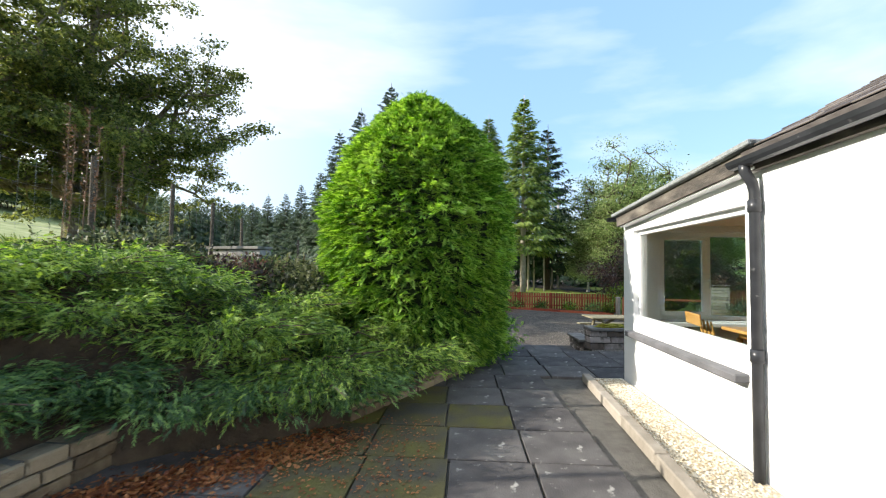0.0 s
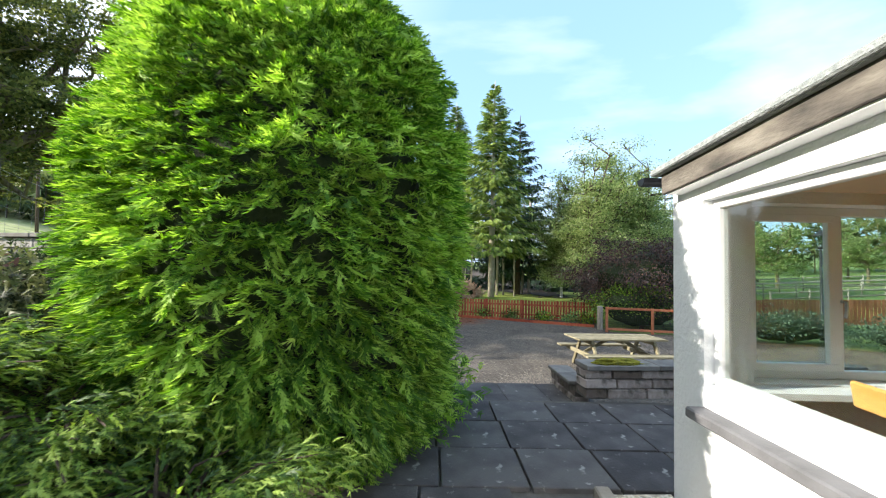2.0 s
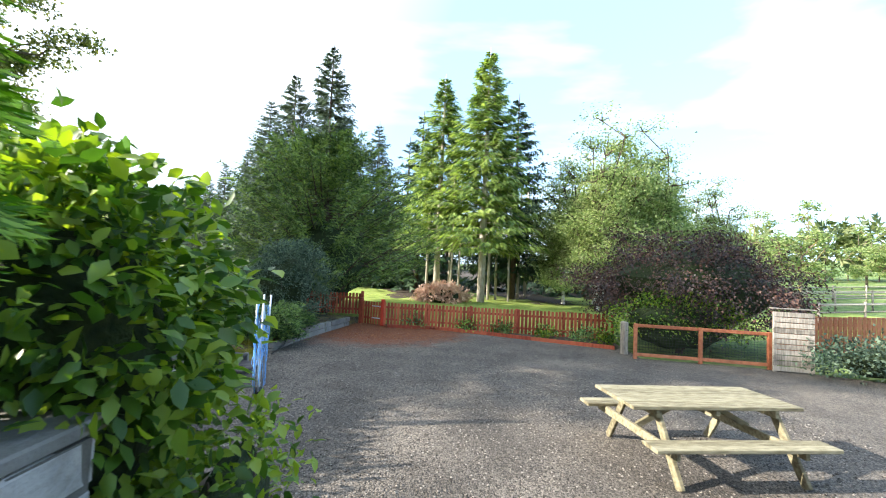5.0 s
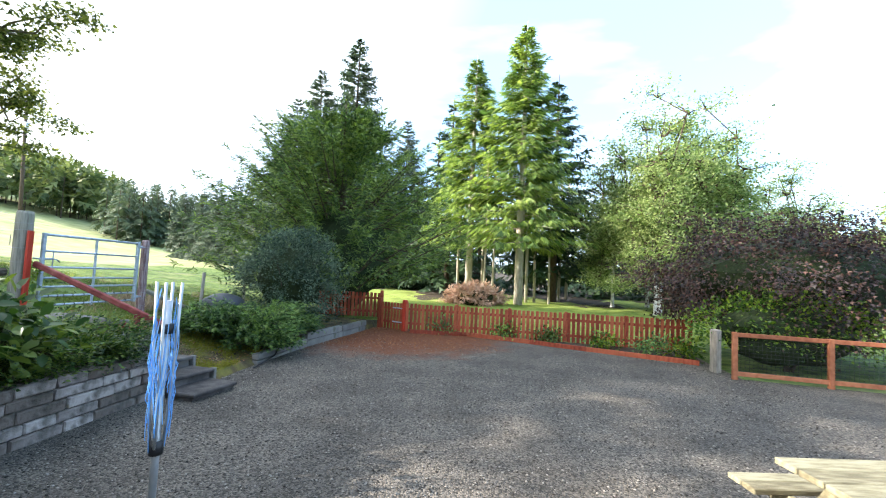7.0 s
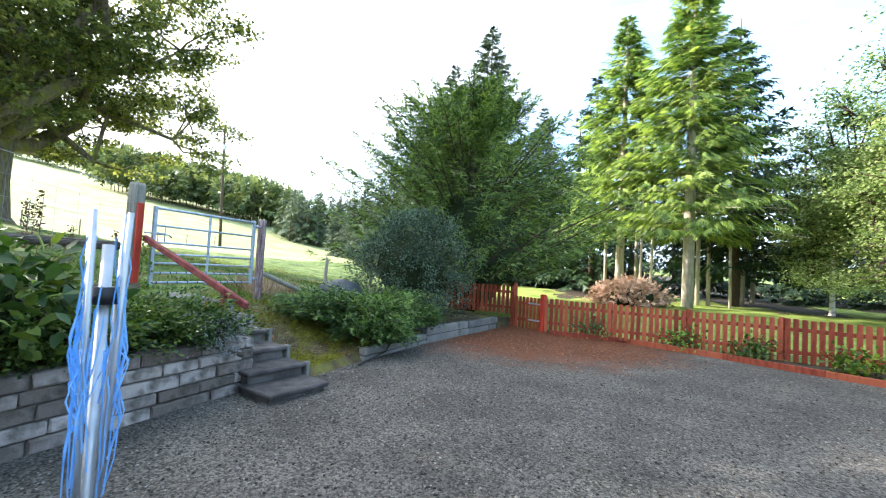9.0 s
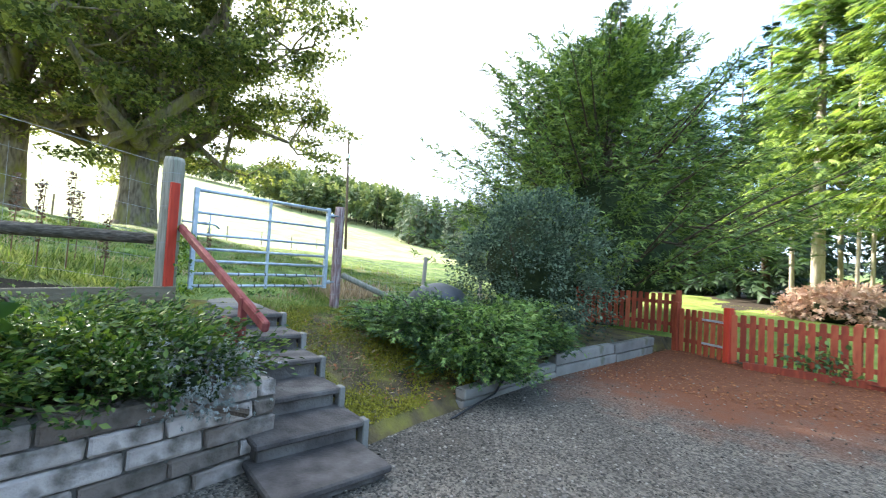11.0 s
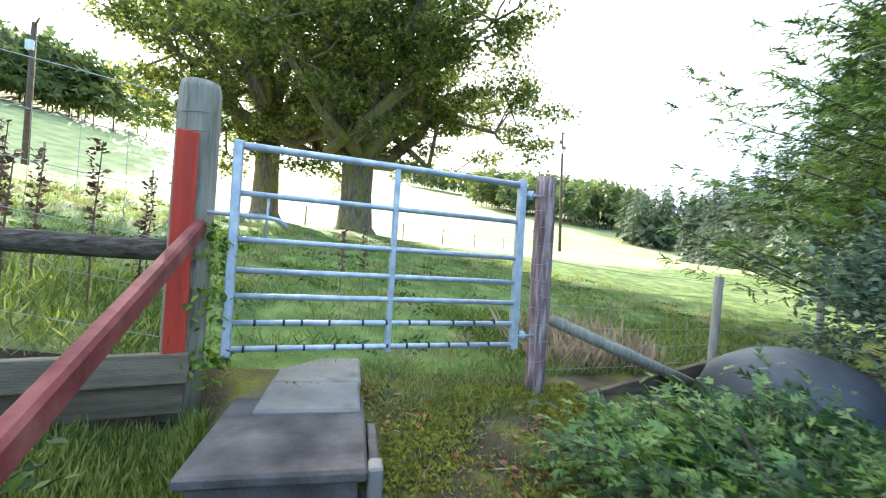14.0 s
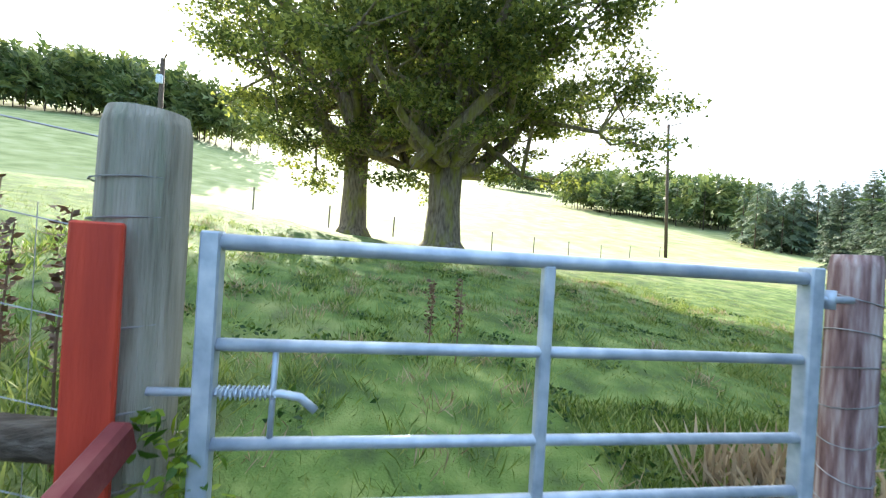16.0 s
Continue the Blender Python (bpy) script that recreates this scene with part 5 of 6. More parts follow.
def shrub(name, label, centre, size, mt, clumps, per, leaf, shape, seed, category="shrub", core=0.72, spread=0.16, droop=0.0, zmin=-0.35, lump=0.22, out=0.8, stems=True, core_part=True,
          floor=None):
    """A shrub of many clumps of leaves over an uneven dome."""
    rng = np.random.default_rng(seed)
    t = thing(name, pose(centre[0], centre[1], floor if floor is not None else centre[2] - size[2] * 0.5), label, category)
    inv = t.matrix_world.inverted().translation
    c = np.array(centre) + np.array(inv)
    d = sphere_dirs(clumps, rng, zmin)
    f = np.array([1 + lump * noise.noise(Vector(v) * 2.4 + Vector((seed * 1.7, 0, 0))) + 0.12 * noise.noise(Vector(v) * 6.0 + Vector((0, seed, 0))) for v in d])
    C = c + d * np.array(size) * (f * rng.uniform(0.86, 1.04, len(d)))[:, None]
    P = np.repeat(C, per, axis=0) + rng.normal(0, spread, (len(C) * per, 3)) * np.array([1, 1, 0.7])
    D = np.repeat(unit(d / np.array(size)), per, axis=0) * out + rng.normal(0, 0.55, P.shape) + np.array([0, 0, -droop])
    S = rng.uniform(0.7, 1.25, len(P)) * leaf
    leaves("foliage", [scatter(shape, P, D, S, rng)], mt, t)
    # dark blob added in place of the shaded inside
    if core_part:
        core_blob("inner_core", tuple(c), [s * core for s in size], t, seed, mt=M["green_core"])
    if stems:
        pieces = []
        base = np.array([c[0], c[1], 0.0])
        for k in range(7):
            e = c + sphere_dirs(1, rng, -0.1)[0] * np.array(size) * 0.8
            b = base + rng.normal(0, 0.08, 3) * (1, 1, 0)
            pieces.append(tube([b, (b + e) / 2 + rng.normal(0, 0.05, 3), e], [0.03, 0.02, 0.006], 5, False))
        V, F = join(pieces)
        tagged(obj("stem_tangle", V, F, M["dark_bark"], t), kind="stuff")
    return t


# tall egg-shaped conifer beside the terrace
def egg_conifer(x, y, z0, height, radius, seed):
    rng = np.random.default_rng(seed)
    t = thing("conifer", pose(x, y, z0), "tall egg-shaped bright green conifer overhanging the terrace", "conifer")
    n = 8800
    u = rng.uniform(0.0, 1.0, n)
    u = u ** 0.9
    w = rng.uniform(0, 2 * math.pi, n)

    def prof(u):
        return radius * np.clip(np.interp(u, [0, 0.06, 0.18, 0.35, 0.55, 0.75, 0.88, 0.96, 1.0], [0.60, 0.78, 0.90, 0.97, 0.96, 0.78, 0.50, 0.25, 0.06]), 0, 9)

    lum = np.array([1 + 0.10 * noise.noise(Vector((math.cos(a) * 1.6, math.sin(a) * 1.6, b * 6 + seed))) + 0.09 * noise.noise(Vector((math.cos(a) * 4, math.sin(a) * 4, b * 14))) for a, b in zip(w, u)])
    r = prof(u) * lum
    C = np.stack([np.cos(w) * r, np.sin(w) * r, u * height], -1)
    nrm = unit(np.stack([np.cos(w), np.sin(w), np.interp(u, [0, 0.3, 0.7, 1.0], [-0.25, 0.05, 0.55, 1.5])], -1))
    # flat sprays: fingers branch off a twig to both sides and nod at the tip
    axis = unit(nrm + rng.normal(0, 0.30, nrm.shape) + np.array([0, 0, -0.10]))
    side = unit(np.cross(axis, np.array([0, 0, 1.0]) + rng.normal(0, 0.45, axis.shape)))
    C = C + nrm * rng.uniform(-0.13, 0.05, (n, 1))
    size_ = rng.uniform(0.75, 1.3, n)
    per = 15
    along_ = np.tile(np.linspace(0.0, 1.0, per), n) + rng.uniform(-0.04, 0.04, n * per)
    turn = np.tile(np.where(np.arange(per) % 2 == 0, 1.0, -1.0), n) * rng.uniform(0.35, 1.0, n * per) * (1.15 - along_)
    A, B, Z = np.repeat(axis, per, axis=0), np.repeat(side, per, axis=0), np.repeat(size_, per)
    P = np.repeat(C, per, axis=0) + A * ((along_ * 0.20 - 0.13) * Z)[:, None] + rng.normal(0, 0.007, A.shape) - np.array([0, 0, 1.0]) * (0.05 * along_ ** 2 * Z)[:, None]
    D = A * np.cos(turn)[:, None] + B * np.sin(turn)[:, None] + rng.normal(0, 0.09, A.shape) - np.array([0, 0, 1.0]) * (0.42 + 0.75 * along_)[:, None]
    S = (0.066 + 0.056 * np.sin(np.clip(along_, 0, 1) * 2.6)) * Z
    leaves("foliage", [scatter(FROND, P, D, S, rng, up=np.cross(A, B), roll=0.25)], M["thuja"], t)
    # solid dark hull standing in for the shade between the sprays
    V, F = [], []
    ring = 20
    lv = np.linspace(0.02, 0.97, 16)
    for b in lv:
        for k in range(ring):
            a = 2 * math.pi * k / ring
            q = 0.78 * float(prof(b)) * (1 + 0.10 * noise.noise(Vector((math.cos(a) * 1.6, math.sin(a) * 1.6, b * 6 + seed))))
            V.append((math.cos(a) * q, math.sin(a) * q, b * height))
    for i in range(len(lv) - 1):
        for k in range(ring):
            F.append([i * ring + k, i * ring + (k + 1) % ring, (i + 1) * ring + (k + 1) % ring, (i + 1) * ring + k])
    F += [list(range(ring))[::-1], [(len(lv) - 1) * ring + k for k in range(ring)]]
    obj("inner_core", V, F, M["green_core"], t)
    tube_part("trunk", [(0, 0, -0.3), (0, 0, 1.0)], [0.14, 0.11], M["dark_bark"], t, 8)
    return t


egg_conifer(0.42, 10.22, 0.48, 4.80, 1.70, 4)

# spreading juniper beds: boughs that fan outward and up
def juniper(name, label, spots, mt, seed, size=0.2, per=22, boughs=60, category="juniper", lift=0.35, shape=SPRAY):
    rng = np.random.default_rng(seed)
    ox, oy = spots[0][0], spots[0][1]
    t = thing(name, pose(ox, oy, spots[0][2] - 0.2), label, category)
    o = np.array([ox, oy, spots[0][2] - 0.2])
    groups, stems = [], []
    for (cx_, cy_, cz_, rad, hgt) in spots:
        for k in range(boughs):
            a = rng.uniform(0, 2 * math.pi)
            L = rad * rng.uniform(0.55, 1.08)
            b0 = np.array([cx_, cy_, cz_]) + rng.normal(0, 0.12, 3) * (rad, rad, 0.3)
            elev = rng.uniform(0.05, 1.0)
            end = b0 + np.array([math.cos(a) * L, math.sin(a) * L, hgt * (1.15 - elev * 0.9) * rng.uniform(0.8, 1.1)])
            mid = (b0 + end) / 2 + np.array([0, 0, hgt * 0.35 * rng.uniform(0.6, 1.2)])
            tt = rng.uniform(0.30, 1.0, per)[:, None] ** 0.8
            Q = (1 - tt) ** 2 * b0 + 2 * tt * (1 - tt) * mid + tt * tt * end
            dirn = unit(2 * (1 - tt) * (mid - b0) + 2 * tt * (end - mid))
            groups.append(scatter(shape, Q - o + rng.normal(0, 0.05, Q.shape), dirn + rng.normal(0, 0.38, Q.shape) + np.array([0, 0, lift * 0.4]), size * rng.uniform(0.7, 1.3, per), rng, roll=0.5))
            if k % 4 == 0:
                stems.append(tube([b0 - o, mid - o, end - o], [0.014, 0.01, 0.004], 4, False))
    leaves("foliage", groups, mt, t)
    V, F = join(stems)
    tagged(obj("stem_tangle", V, F, M["dark_bark"], t), kind="stuff")
    return t


def on_bank(rows):
    return [(x, y, ground_z(x, y) - 0.02, r, h) for x, y, r, h in rows]


def bank_centre(x, y, up):
    return (x, y, ground_z(x, y) + up)


juniper("juniper", "spreading bright green juniper spilling over the terrace edge", on_bank([(-0.5, 7.5, 1.15, 0.34), (0.35, 8.4, 0.95, 0.34), (-1.4, 7.3, 1.1, 0.38), (-1.4, 8.3, 1.1, 0.38), (-0.5, 8.7, 1.1, 0.40)]),
        M["juniper"], 21, 0.085, 48, 110, shape=TUFT)
juniper("juniper", "mounded bright green juniper on the bed slope", on_bank([(-2.3, 7.4, 0.95, 0.28), (-2.9, 7.0, 0.95, 0.26), (-3.2, 7.8, 0.8, 0.12), (-2.4, 6.5, 0.9, 0.30), (-3.1, 6.1, 0.9, 0.28), (-3.2, 5.2, 0.9, 0.28)]),
        M["juniper"], 22, 0.085, 42, 100, shape=TUFT)
juniper("juniper", "low blue-green juniper edge hanging over the bed wall", on_bank([(-2.1, 6.2, 0.72, 0.16), (-1.5, 6.45, 0.75, 0.14), (-2.5, 5.4, 0.75, 0.2), (-0.9, 6.8, 0.75, 0.14), (-0.1, 7.35, 0.75, 0.14), (0.75, 8.55, 0.6, 0.14)]),
        M["juniper_blue"], 23, 0.08, 40, 95, shape=TUFT)
shrub("shrub", "tall mixed shrubs with pale flower heads below the field", bank_centre(-3.8, 8.6, 0.0), (0.8, 0.9, 0.36), M["bramble"], 220, 18, 0.075, LEAF, 31, lump=0.3)
shrub("shrub", "purple-grey leaved border shrub", bank_centre(-2.7, 9.3, -0.15), (0.8, 0.8, 0.3), M["maple"], 150, 18, 0.07, LEAF, 32)
shrub("shrub", "dark brambly border shrub below the old wall", bank_centre(-2.4, 10.6, 0.0), (0.9, 0.8, 0.30), M["bramble"], 190, 18, 0.09, SPRAY_SMALL, 33)
shrub("shrub", "dark tangled border shrub beside the conifer", bank_centre(-1.7, 9.5, 0.0), (0.8, 0.7, 0.36), M["bramble"], 170, 18, 0.09, SPRAY_SMALL, 34)
shrub("shrub", "rambling shrub over the old garden wall", bank_centre(-4.1, 10.2, -0.1), (0.6, 0.9, 0.26), M["bramble"], 150, 18, 0.07, LEAF, 35)
shrub("shrub", "yellow-green low shrub on the bed slope", bank_centre(-3.2, 11.9, -0.1), (0.9, 1.0, 0.3), M["cotoneaster"], 150, 18, 0.07, LEAF, 30)
# broad-leaved bush behind the pillar
shrub("broadleaf_bush", "large glossy light green broad-leaved bush beside the steps", (0.84, 12.75, 1.50), (0.80, 0.70, 1.15), M["laurel"], 420, 15, 0.115, LEAF, 36, spread=0.11, droop=0.35, zmin=-0.85, floor=0.2)
shrub("climber", "trailing broad-leaved climber over the planter edge", (1.80, 12.85, 0.55), (0.22, 0.6, 0.75), M["laurel"], 90, 14, 0.085, LEAF, 37, spread=0.10, droop=0.6, zmin=-0.9, floor=0.0)
shrub("conifer_seedling", "small bright conifer bush at the terrace edge", (1.72, 10.75, 0.75), (0.35, 0.45, 0.42), M["thuja"], 90, 16, 0.12, SPRAY, 38, floor=0.43)
shrub("conifer_seedling", "small fresh green conifer bush below the tall conifer", (1.55, 11.35, 0.70), (0.33, 0.35, 0.36), M["juniper"], 80, 16, 0.10, SPRAY, 39, floor=0.43)
# cover on the bank above the walling
juniper("cotoneaster", "small-leaved green ground cover above the retaining wall", on_bank([(-1.75, 18.1, 0.8, 0.36), (-2.3, 17.7, 0.9, 0.36), (-1.8, 17.1, 0.85, 0.36), (-2.6, 17.9, 0.55, 0.22)]),
        M["cotoneaster"], 41, 0.05, 100, 150, "cotoneaster", shape=LEAF_SMALL)
juniper("cotoneaster", "small-leaved green ground cover along the bank", on_bank([(-1.85, 16.0, 0.9, 0.36), (-1.9, 15.0, 0.9, 0.4), (-2.7, 16.4, 0.9, 0.36)]), M["cotoneaster"], 42, 0.055, 80, 140, "cotoneaster", shape=LEAF_SMALL)
shrub("tall_weeds", "leafy bramble and nettle thicket on the bank", bank_centre(-2.8, 15.1, 0.2), (0.8, 1.3, 0.55), M["evergreen"], 190, 14, 0.12, LEAF, 43, lump=0.35)
shrub("tall_weeds", "large-leaved bramble spilling over the stone retaining wall", (-1.62, 16.35, 0.95), (0.55, 0.85, 0.6), M["cotoneaster"], 150, 10, 0.15, LEAF, 46, droop=0.35, spread=0.14, floor=0.3)
shrub("tall_weeds", "broad-leaved weeds hanging over the retaining wall", (-1.55, 14.7, 0.95), (0.5, 0.9, 0.5), M["laurel"], 110, 12, 0.12, LEAF, 44, droop=0.3)
shrub("curry_plant", "silver-leaved plant spilling over the retaining wall", (-1.22, 18.35, 0.58), (0.22, 0.3, 0.28), M["silver"], 80, 26, 0.034, SPRAY_SMALL, 45, spread=0.06, droop=0.2, core=0.5)
# shrubs right of the steps
juniper("juniper", "low spreading dark green shrub on the mossy bank", [(-1.35, 21.6, 0.36, 1.0, 0.55), (-1.5, 22.3, 0.45, 1.0, 0.5), (-2.0, 21.3, 0.5, 0.85, 0.42), (-1.05, 22.7, 0.30, 0.75, 0.4), (-0.98, 21.35, 0.22, 0.7, 0.36)],
        M["low_shrub"], 51, 0.07, 56, 135, "juniper", shape=SPRAY_SMALL)
shrub("evergreen_bush", "dense dark blue-green evergreen bush", (-1.55, 24.0, 1.50), (1.22, 1.25, 1.3), M["evergreen"], 520, 34, 0.068, LEAF_SMALL, 52, lump=0.5, zmin=-0.85, spread=0.11, core=0.62, floor=0.3)
cov = core_blob("garden_cover", (0, 0, 0), (0.55, 0.5, 0.38), None, 3.0, 0.1, M["cover"])
cov.matrix_world = pose(-2.55, 22.6, 0.78)
cov.data.polygons.foreach_set("use_smooth", [True] * len(cov.data.polygons))
tagged(cov, "rounded dark plastic garden cover behind the shrubs", "cover")


# ---- trees ----
def limb(a, b, r0, r1, rng, n=6, wob=0.12, steps=5):
    a, b = np.array(a, float), np.array(b, float)
    L = np.linalg.norm(b - a)
    pts = []
    for t in np.linspace(0, 1, steps):
        pts.append(a + (b - a) * t + (rng.normal(0, wob * L * 0.25, 3) if 0 < t < 1 else 0) + np.array([0, 0, -0.10 * L * math.sin(math.pi * t)]) * (0.5 if r0 < 0.12 else 0))
    rr = [r0 + (r1 - r0) * t for t in np.linspace(0, 1, steps)]
    return tube(pts, rr, n, False), pts


def broadleaf_tree(name, label, x, y, fork, height, radius, seed, mt, trunk_r, leaf, shape, count, bark, low=0.22, limbs=9, z0=None, lean=(0, 0), squash=1.0, sub=12, puff=1.0, twig_mat=None):
    rng = np.random.default_rng(seed)
    z = ground_z(x, y) if z0 is None else z0
    t = thing(name, pose(x, y, z - 0.05), label, "tree")
    wood, ends, twigs = [], [], []
    top = np.array([lean[0], lean[1], fork])
    flare = [(0, 0, -0.25), (0, 0, 0.05), (0.0, 0.0, 0.35), tuple(top * 0.5), tuple(top)]
    wood.append(tube(flare, [trunk_r * 1.75, trunk_r * 1.45, trunk_r * 1.12, trunk_r * 0.95, trunk_r], 14))
    for k in range(limbs):
        a = 2 * math.pi * (k + rng.uniform(-0.3, 0.3)) / limbs
        e = rng.uniform(0.35, 1.0) if k % 2 else rng.uniform(low - 0.12, 0.5)
        q = radius * rng.uniform(0.72, 0.98) * math.sqrt(max(0.05, 1 - (e * 0.95) ** 2)) * (1 if e < 0.75 else 0.7)
        end = np.array([math.cos(a) * q, math.sin(a) * q * squash, fork + (height - fork) * e])
        start = top * rng.uniform(0.85, 1.0) if k > 2 else top
        v, pts = limb(start, end, trunk_r * rng.uniform(0.34, 0.6), 0.03, rng, 7, 0.35, 6)
        (twigs if twig_mat else wood).append(v)
        for s in range(sub):
            p0 = pts[rng.integers(2, 6)]
            dv = rng.normal(0, 1, 3) * np.array([1, 1, 0.55]) + (end - start) / np.linalg.norm(end - start) * 0.6
            e2 = p0 + unit(dv) * radius * rng.uniform(0.16, 0.40)
            v2, pts2 = limb(p0, e2, 0.05, 0.012, rng, 5, 0.3, 4)
            (twigs if twig_mat else wood).append(v2)
            ends.append(e2)
            ends.append(pts2[2])
            e3 = e2 + unit(rng.normal(0, 1, 3) * (1, 1, 0.4)) * radius * 0.09
            ends.append(e3)
    V, F = join(wood)
    obj("trunk", V, F, bark, t, smooth=True)
    if twigs:
        V, F = join(twigs)
        tagged(obj("branchwork", V, F, twig_mat, t, smooth=True), kind="stuff")
    ends = np.array(ends)
    ends = ends[np.hypot(ends[:, 0], ends[:, 1]) > 0.22 * radius]
    per = max(4, count // len(ends))
    P = np.repeat(ends, per, axis=0) + rng.normal(0, 1, (len(ends) * per, 3)) * np.array([0.40, 0.40, 0.15]) * puff * (radius / 6.0) ** 0.5
    D = rng.normal(0, 1, P.shape) * np.array([1, 1, 0.35]) + np.array([0, 0, -0.45])
    leaves("crown", [scatter(shape, P, D, rng.uniform(0.7, 1.2, len(P)) * leaf, rng, roll=0.7)], mt, t)
    return t


broadleaf_tree("sycamore", "large old sycamore with a forked mossy trunk and broad crown", -18.2, 23.1, 3.4, 17.5, 7.1, 61, M["sycamore"], 0.66, 0.18, TRILOBE, 84000, M["bark"], 0.22, 22, sub=16, puff=0.72, twig_mat=M["bark"])
broadleaf_tree("sycamore", "second large sycamore standing behind in the field", -20.4, 19.7, 4.1, 16.5, 6.4, 62, M["sycamore"], 0.51, 0.18, TRILOBE, 46000, M["bark"], 0.22, 18, sub=16, puff=0.72, twig_mat=M["bark"])


def spruce(name, label, x, y, height, radius, seed, mt, bark, bare=0.12, whorls=34, arms=7, twigs=11, twig=0.62, trunk_r=0.17, z0=None, droop=0.28):
    rng = np.random.default_rng(seed)
    z = ground_z(x, y) if z0 is None else z0
    t = thing(name, pose(x, y, z - 0.05), label, "conifer")
    V, F = tube([(0, 0, -0.2), (0, 0, height * 0.3), (0, 0, height * 0.7), (0, 0, height)], [trunk_r, trunk_r * 0.85, trunk_r * 0.45, 0.02], 9)
    obj("trunk", V, F, bark, t, smooth=True)
    groups, wood = [], []
    for i in range(whorls):
        h = bare + (0.985 - bare) * (i + rng.uniform(-0.3, 0.3)) / whorls
        h = min(max(h, bare), 0.985)
        for k in range(arms):
            a = rng.uniform(0, 2 * math.pi)
            L = radius * (1 - h) ** 0.9 * rng.uniform(0.55, 1.15) + 0.06
            b0 = np.array([0, 0, h * height])
            sag = droop * L * (1.2 - h)
            end = b0 + np.array([math.cos(a) * L, math.sin(a) * L, -sag + 0.35 * L * h])
            tt = np.linspace(0.22, 1.0, twigs)[:, None]
            Q = b0 + (end - b0) * tt + np.array([0, 0, 1]) * (0.10 * L * (tt ** 2))
            dirn = unit(end - b0)
            sd = np.where(np.arange(twigs) % 2 == 0, 1, -1)[:, None] * np.cross(dirn, [0, 0, 1]) * rng.uniform(0.2, 0.9, (twigs, 1))
            D = dirn + sd + np.array([0, 0, -0.35]) + rng.normal(0, 0.2, Q.shape)
            S = min(twig, 0.16 + 0.24 * L) * rng.uniform(0.7, 1.2, twigs)
            groups.append(scatter(FEATHER if twig < 0.7 else SPRAY_SMALL, Q, D, S, rng, roll=0.35))
            if k % 3 == 0 and L > 0.6:
                wood.append(tube([b0, end], [0.02, 0.006], 4, False))
    leaves("foliage", groups, mt, t)
    if wood:
        V, F = join(wood)
        tagged(obj("branchwork", V, F, bark, t), kind="stuff")
    return t


spruce("spruce", "tall sunlit green spruce with a pale trunk", 6.2, 35.2, 15.6, 4.4, 71, M["spruce"], M["pale_bark"], 0.22, 52, 11, 18, 0.52, 0.24)
spruce("spruce", "tall green spruce standing in the group", 3.6, 37.5, 14.8, 4.0, 72, M["spruce"], M["pale_bark"], 0.23, 48, 11, 16, 0.52, 0.22)
spruce("spruce", "dark green spruce at the back of the group", 9.0, 39.5, 14.8, 4.1, 73, M["spruce_dark"], M["dark_bark"], 0.14, 34, 8, 11, 0.8, 0.22)
spruce("spruce", "dark green spruce behind the group", 2.2, 42.0, 14.0, 3.2, 74, M["spruce_dark"], M["dark_bark"], 0.10, 30, 8, 10, 0.8, 0.2)
sit = spruce("spruce", "blue-grey sitka spruce rising behind the cypress", -6.9, 50.0, 23.0, 6.0, 75, M["sitka"], M["dark_bark"], 0.05, 46, 12, 11, 1.0, 0.25)
for x_, y_, s_ in ((-10.6, 51.0, 0.88), (-14.0, 54.0, 0.80), (-17.5, 57.5, 0.60), (-21.0, 60.0, 0.54), (-24.5, 63.0, 0.50), (-28.5, 66.0, 0.50), (-32.5, 69.0, 0.46), (-37.0, 72.0, 0.45), (-3.0, 57.0, 0.8)):
    c_ = copy_thing(sit, pose(x_, y_, ground_z(x_, y_) - 0.1, 0, 0, x_ * 37) @ Matrix.Scale(s_, 4))
# slim pole trunks between the spruces
for k, (x_, y_, r_) in enumerate(((4.4, 36.0, 0.06), (5.0, 37.4, 0.07), (6.9, 37.0, 0.1), (7.6, 38.2, 0.09), (8.3, 37.4, 0.07), (3.0, 39.2, 0.09), (4.6, 40.5, 0.10), (9.6, 40.5, 0.1), (10.6, 42.5, 0.12))):
    z_ = ground_z(x_, y_)
    V, F = tube([(0, 0, -0.2), (0.05, 0.0, 3.0), (0.0, 0.05, 8.5)], [r_, r_ * 0.9, r_ * 0.6], 8)
    ob = obj("bare_trunk", V, F, M["pale_bark"], smooth=True)
    ob.matrix_world = pose(x_, y_, z_, 0, 0, k * 40)
    tagged(ob, "slim pale bare tree trunk in the spruce group", "tree trunk", "trunks among the spruces")
dk = spruce("spruce", "dark forest spruce deep in the wood", 1.0, 47.0, 13.5, 3.8, 76, M["spruce_dark"], M["dark_bark"], 0.05, 20, 7, 8, 1.4, 0.2)
rs = random.Random(17)
for k in range(18):
    x_, y_ = -9 + (k % 9) * 4.6 + rs.uniform(-1, 1), 49 + (k // 9) * 7 + rs.uniform(-2, 2)
    copy_thing(dk, pose(x_, y_, ground_z(x_, y_) - 0.1, 0, 0, rs.uniform(0, 360)) @ Matrix.Scale(rs.uniform(0.75, 0.98), 4))


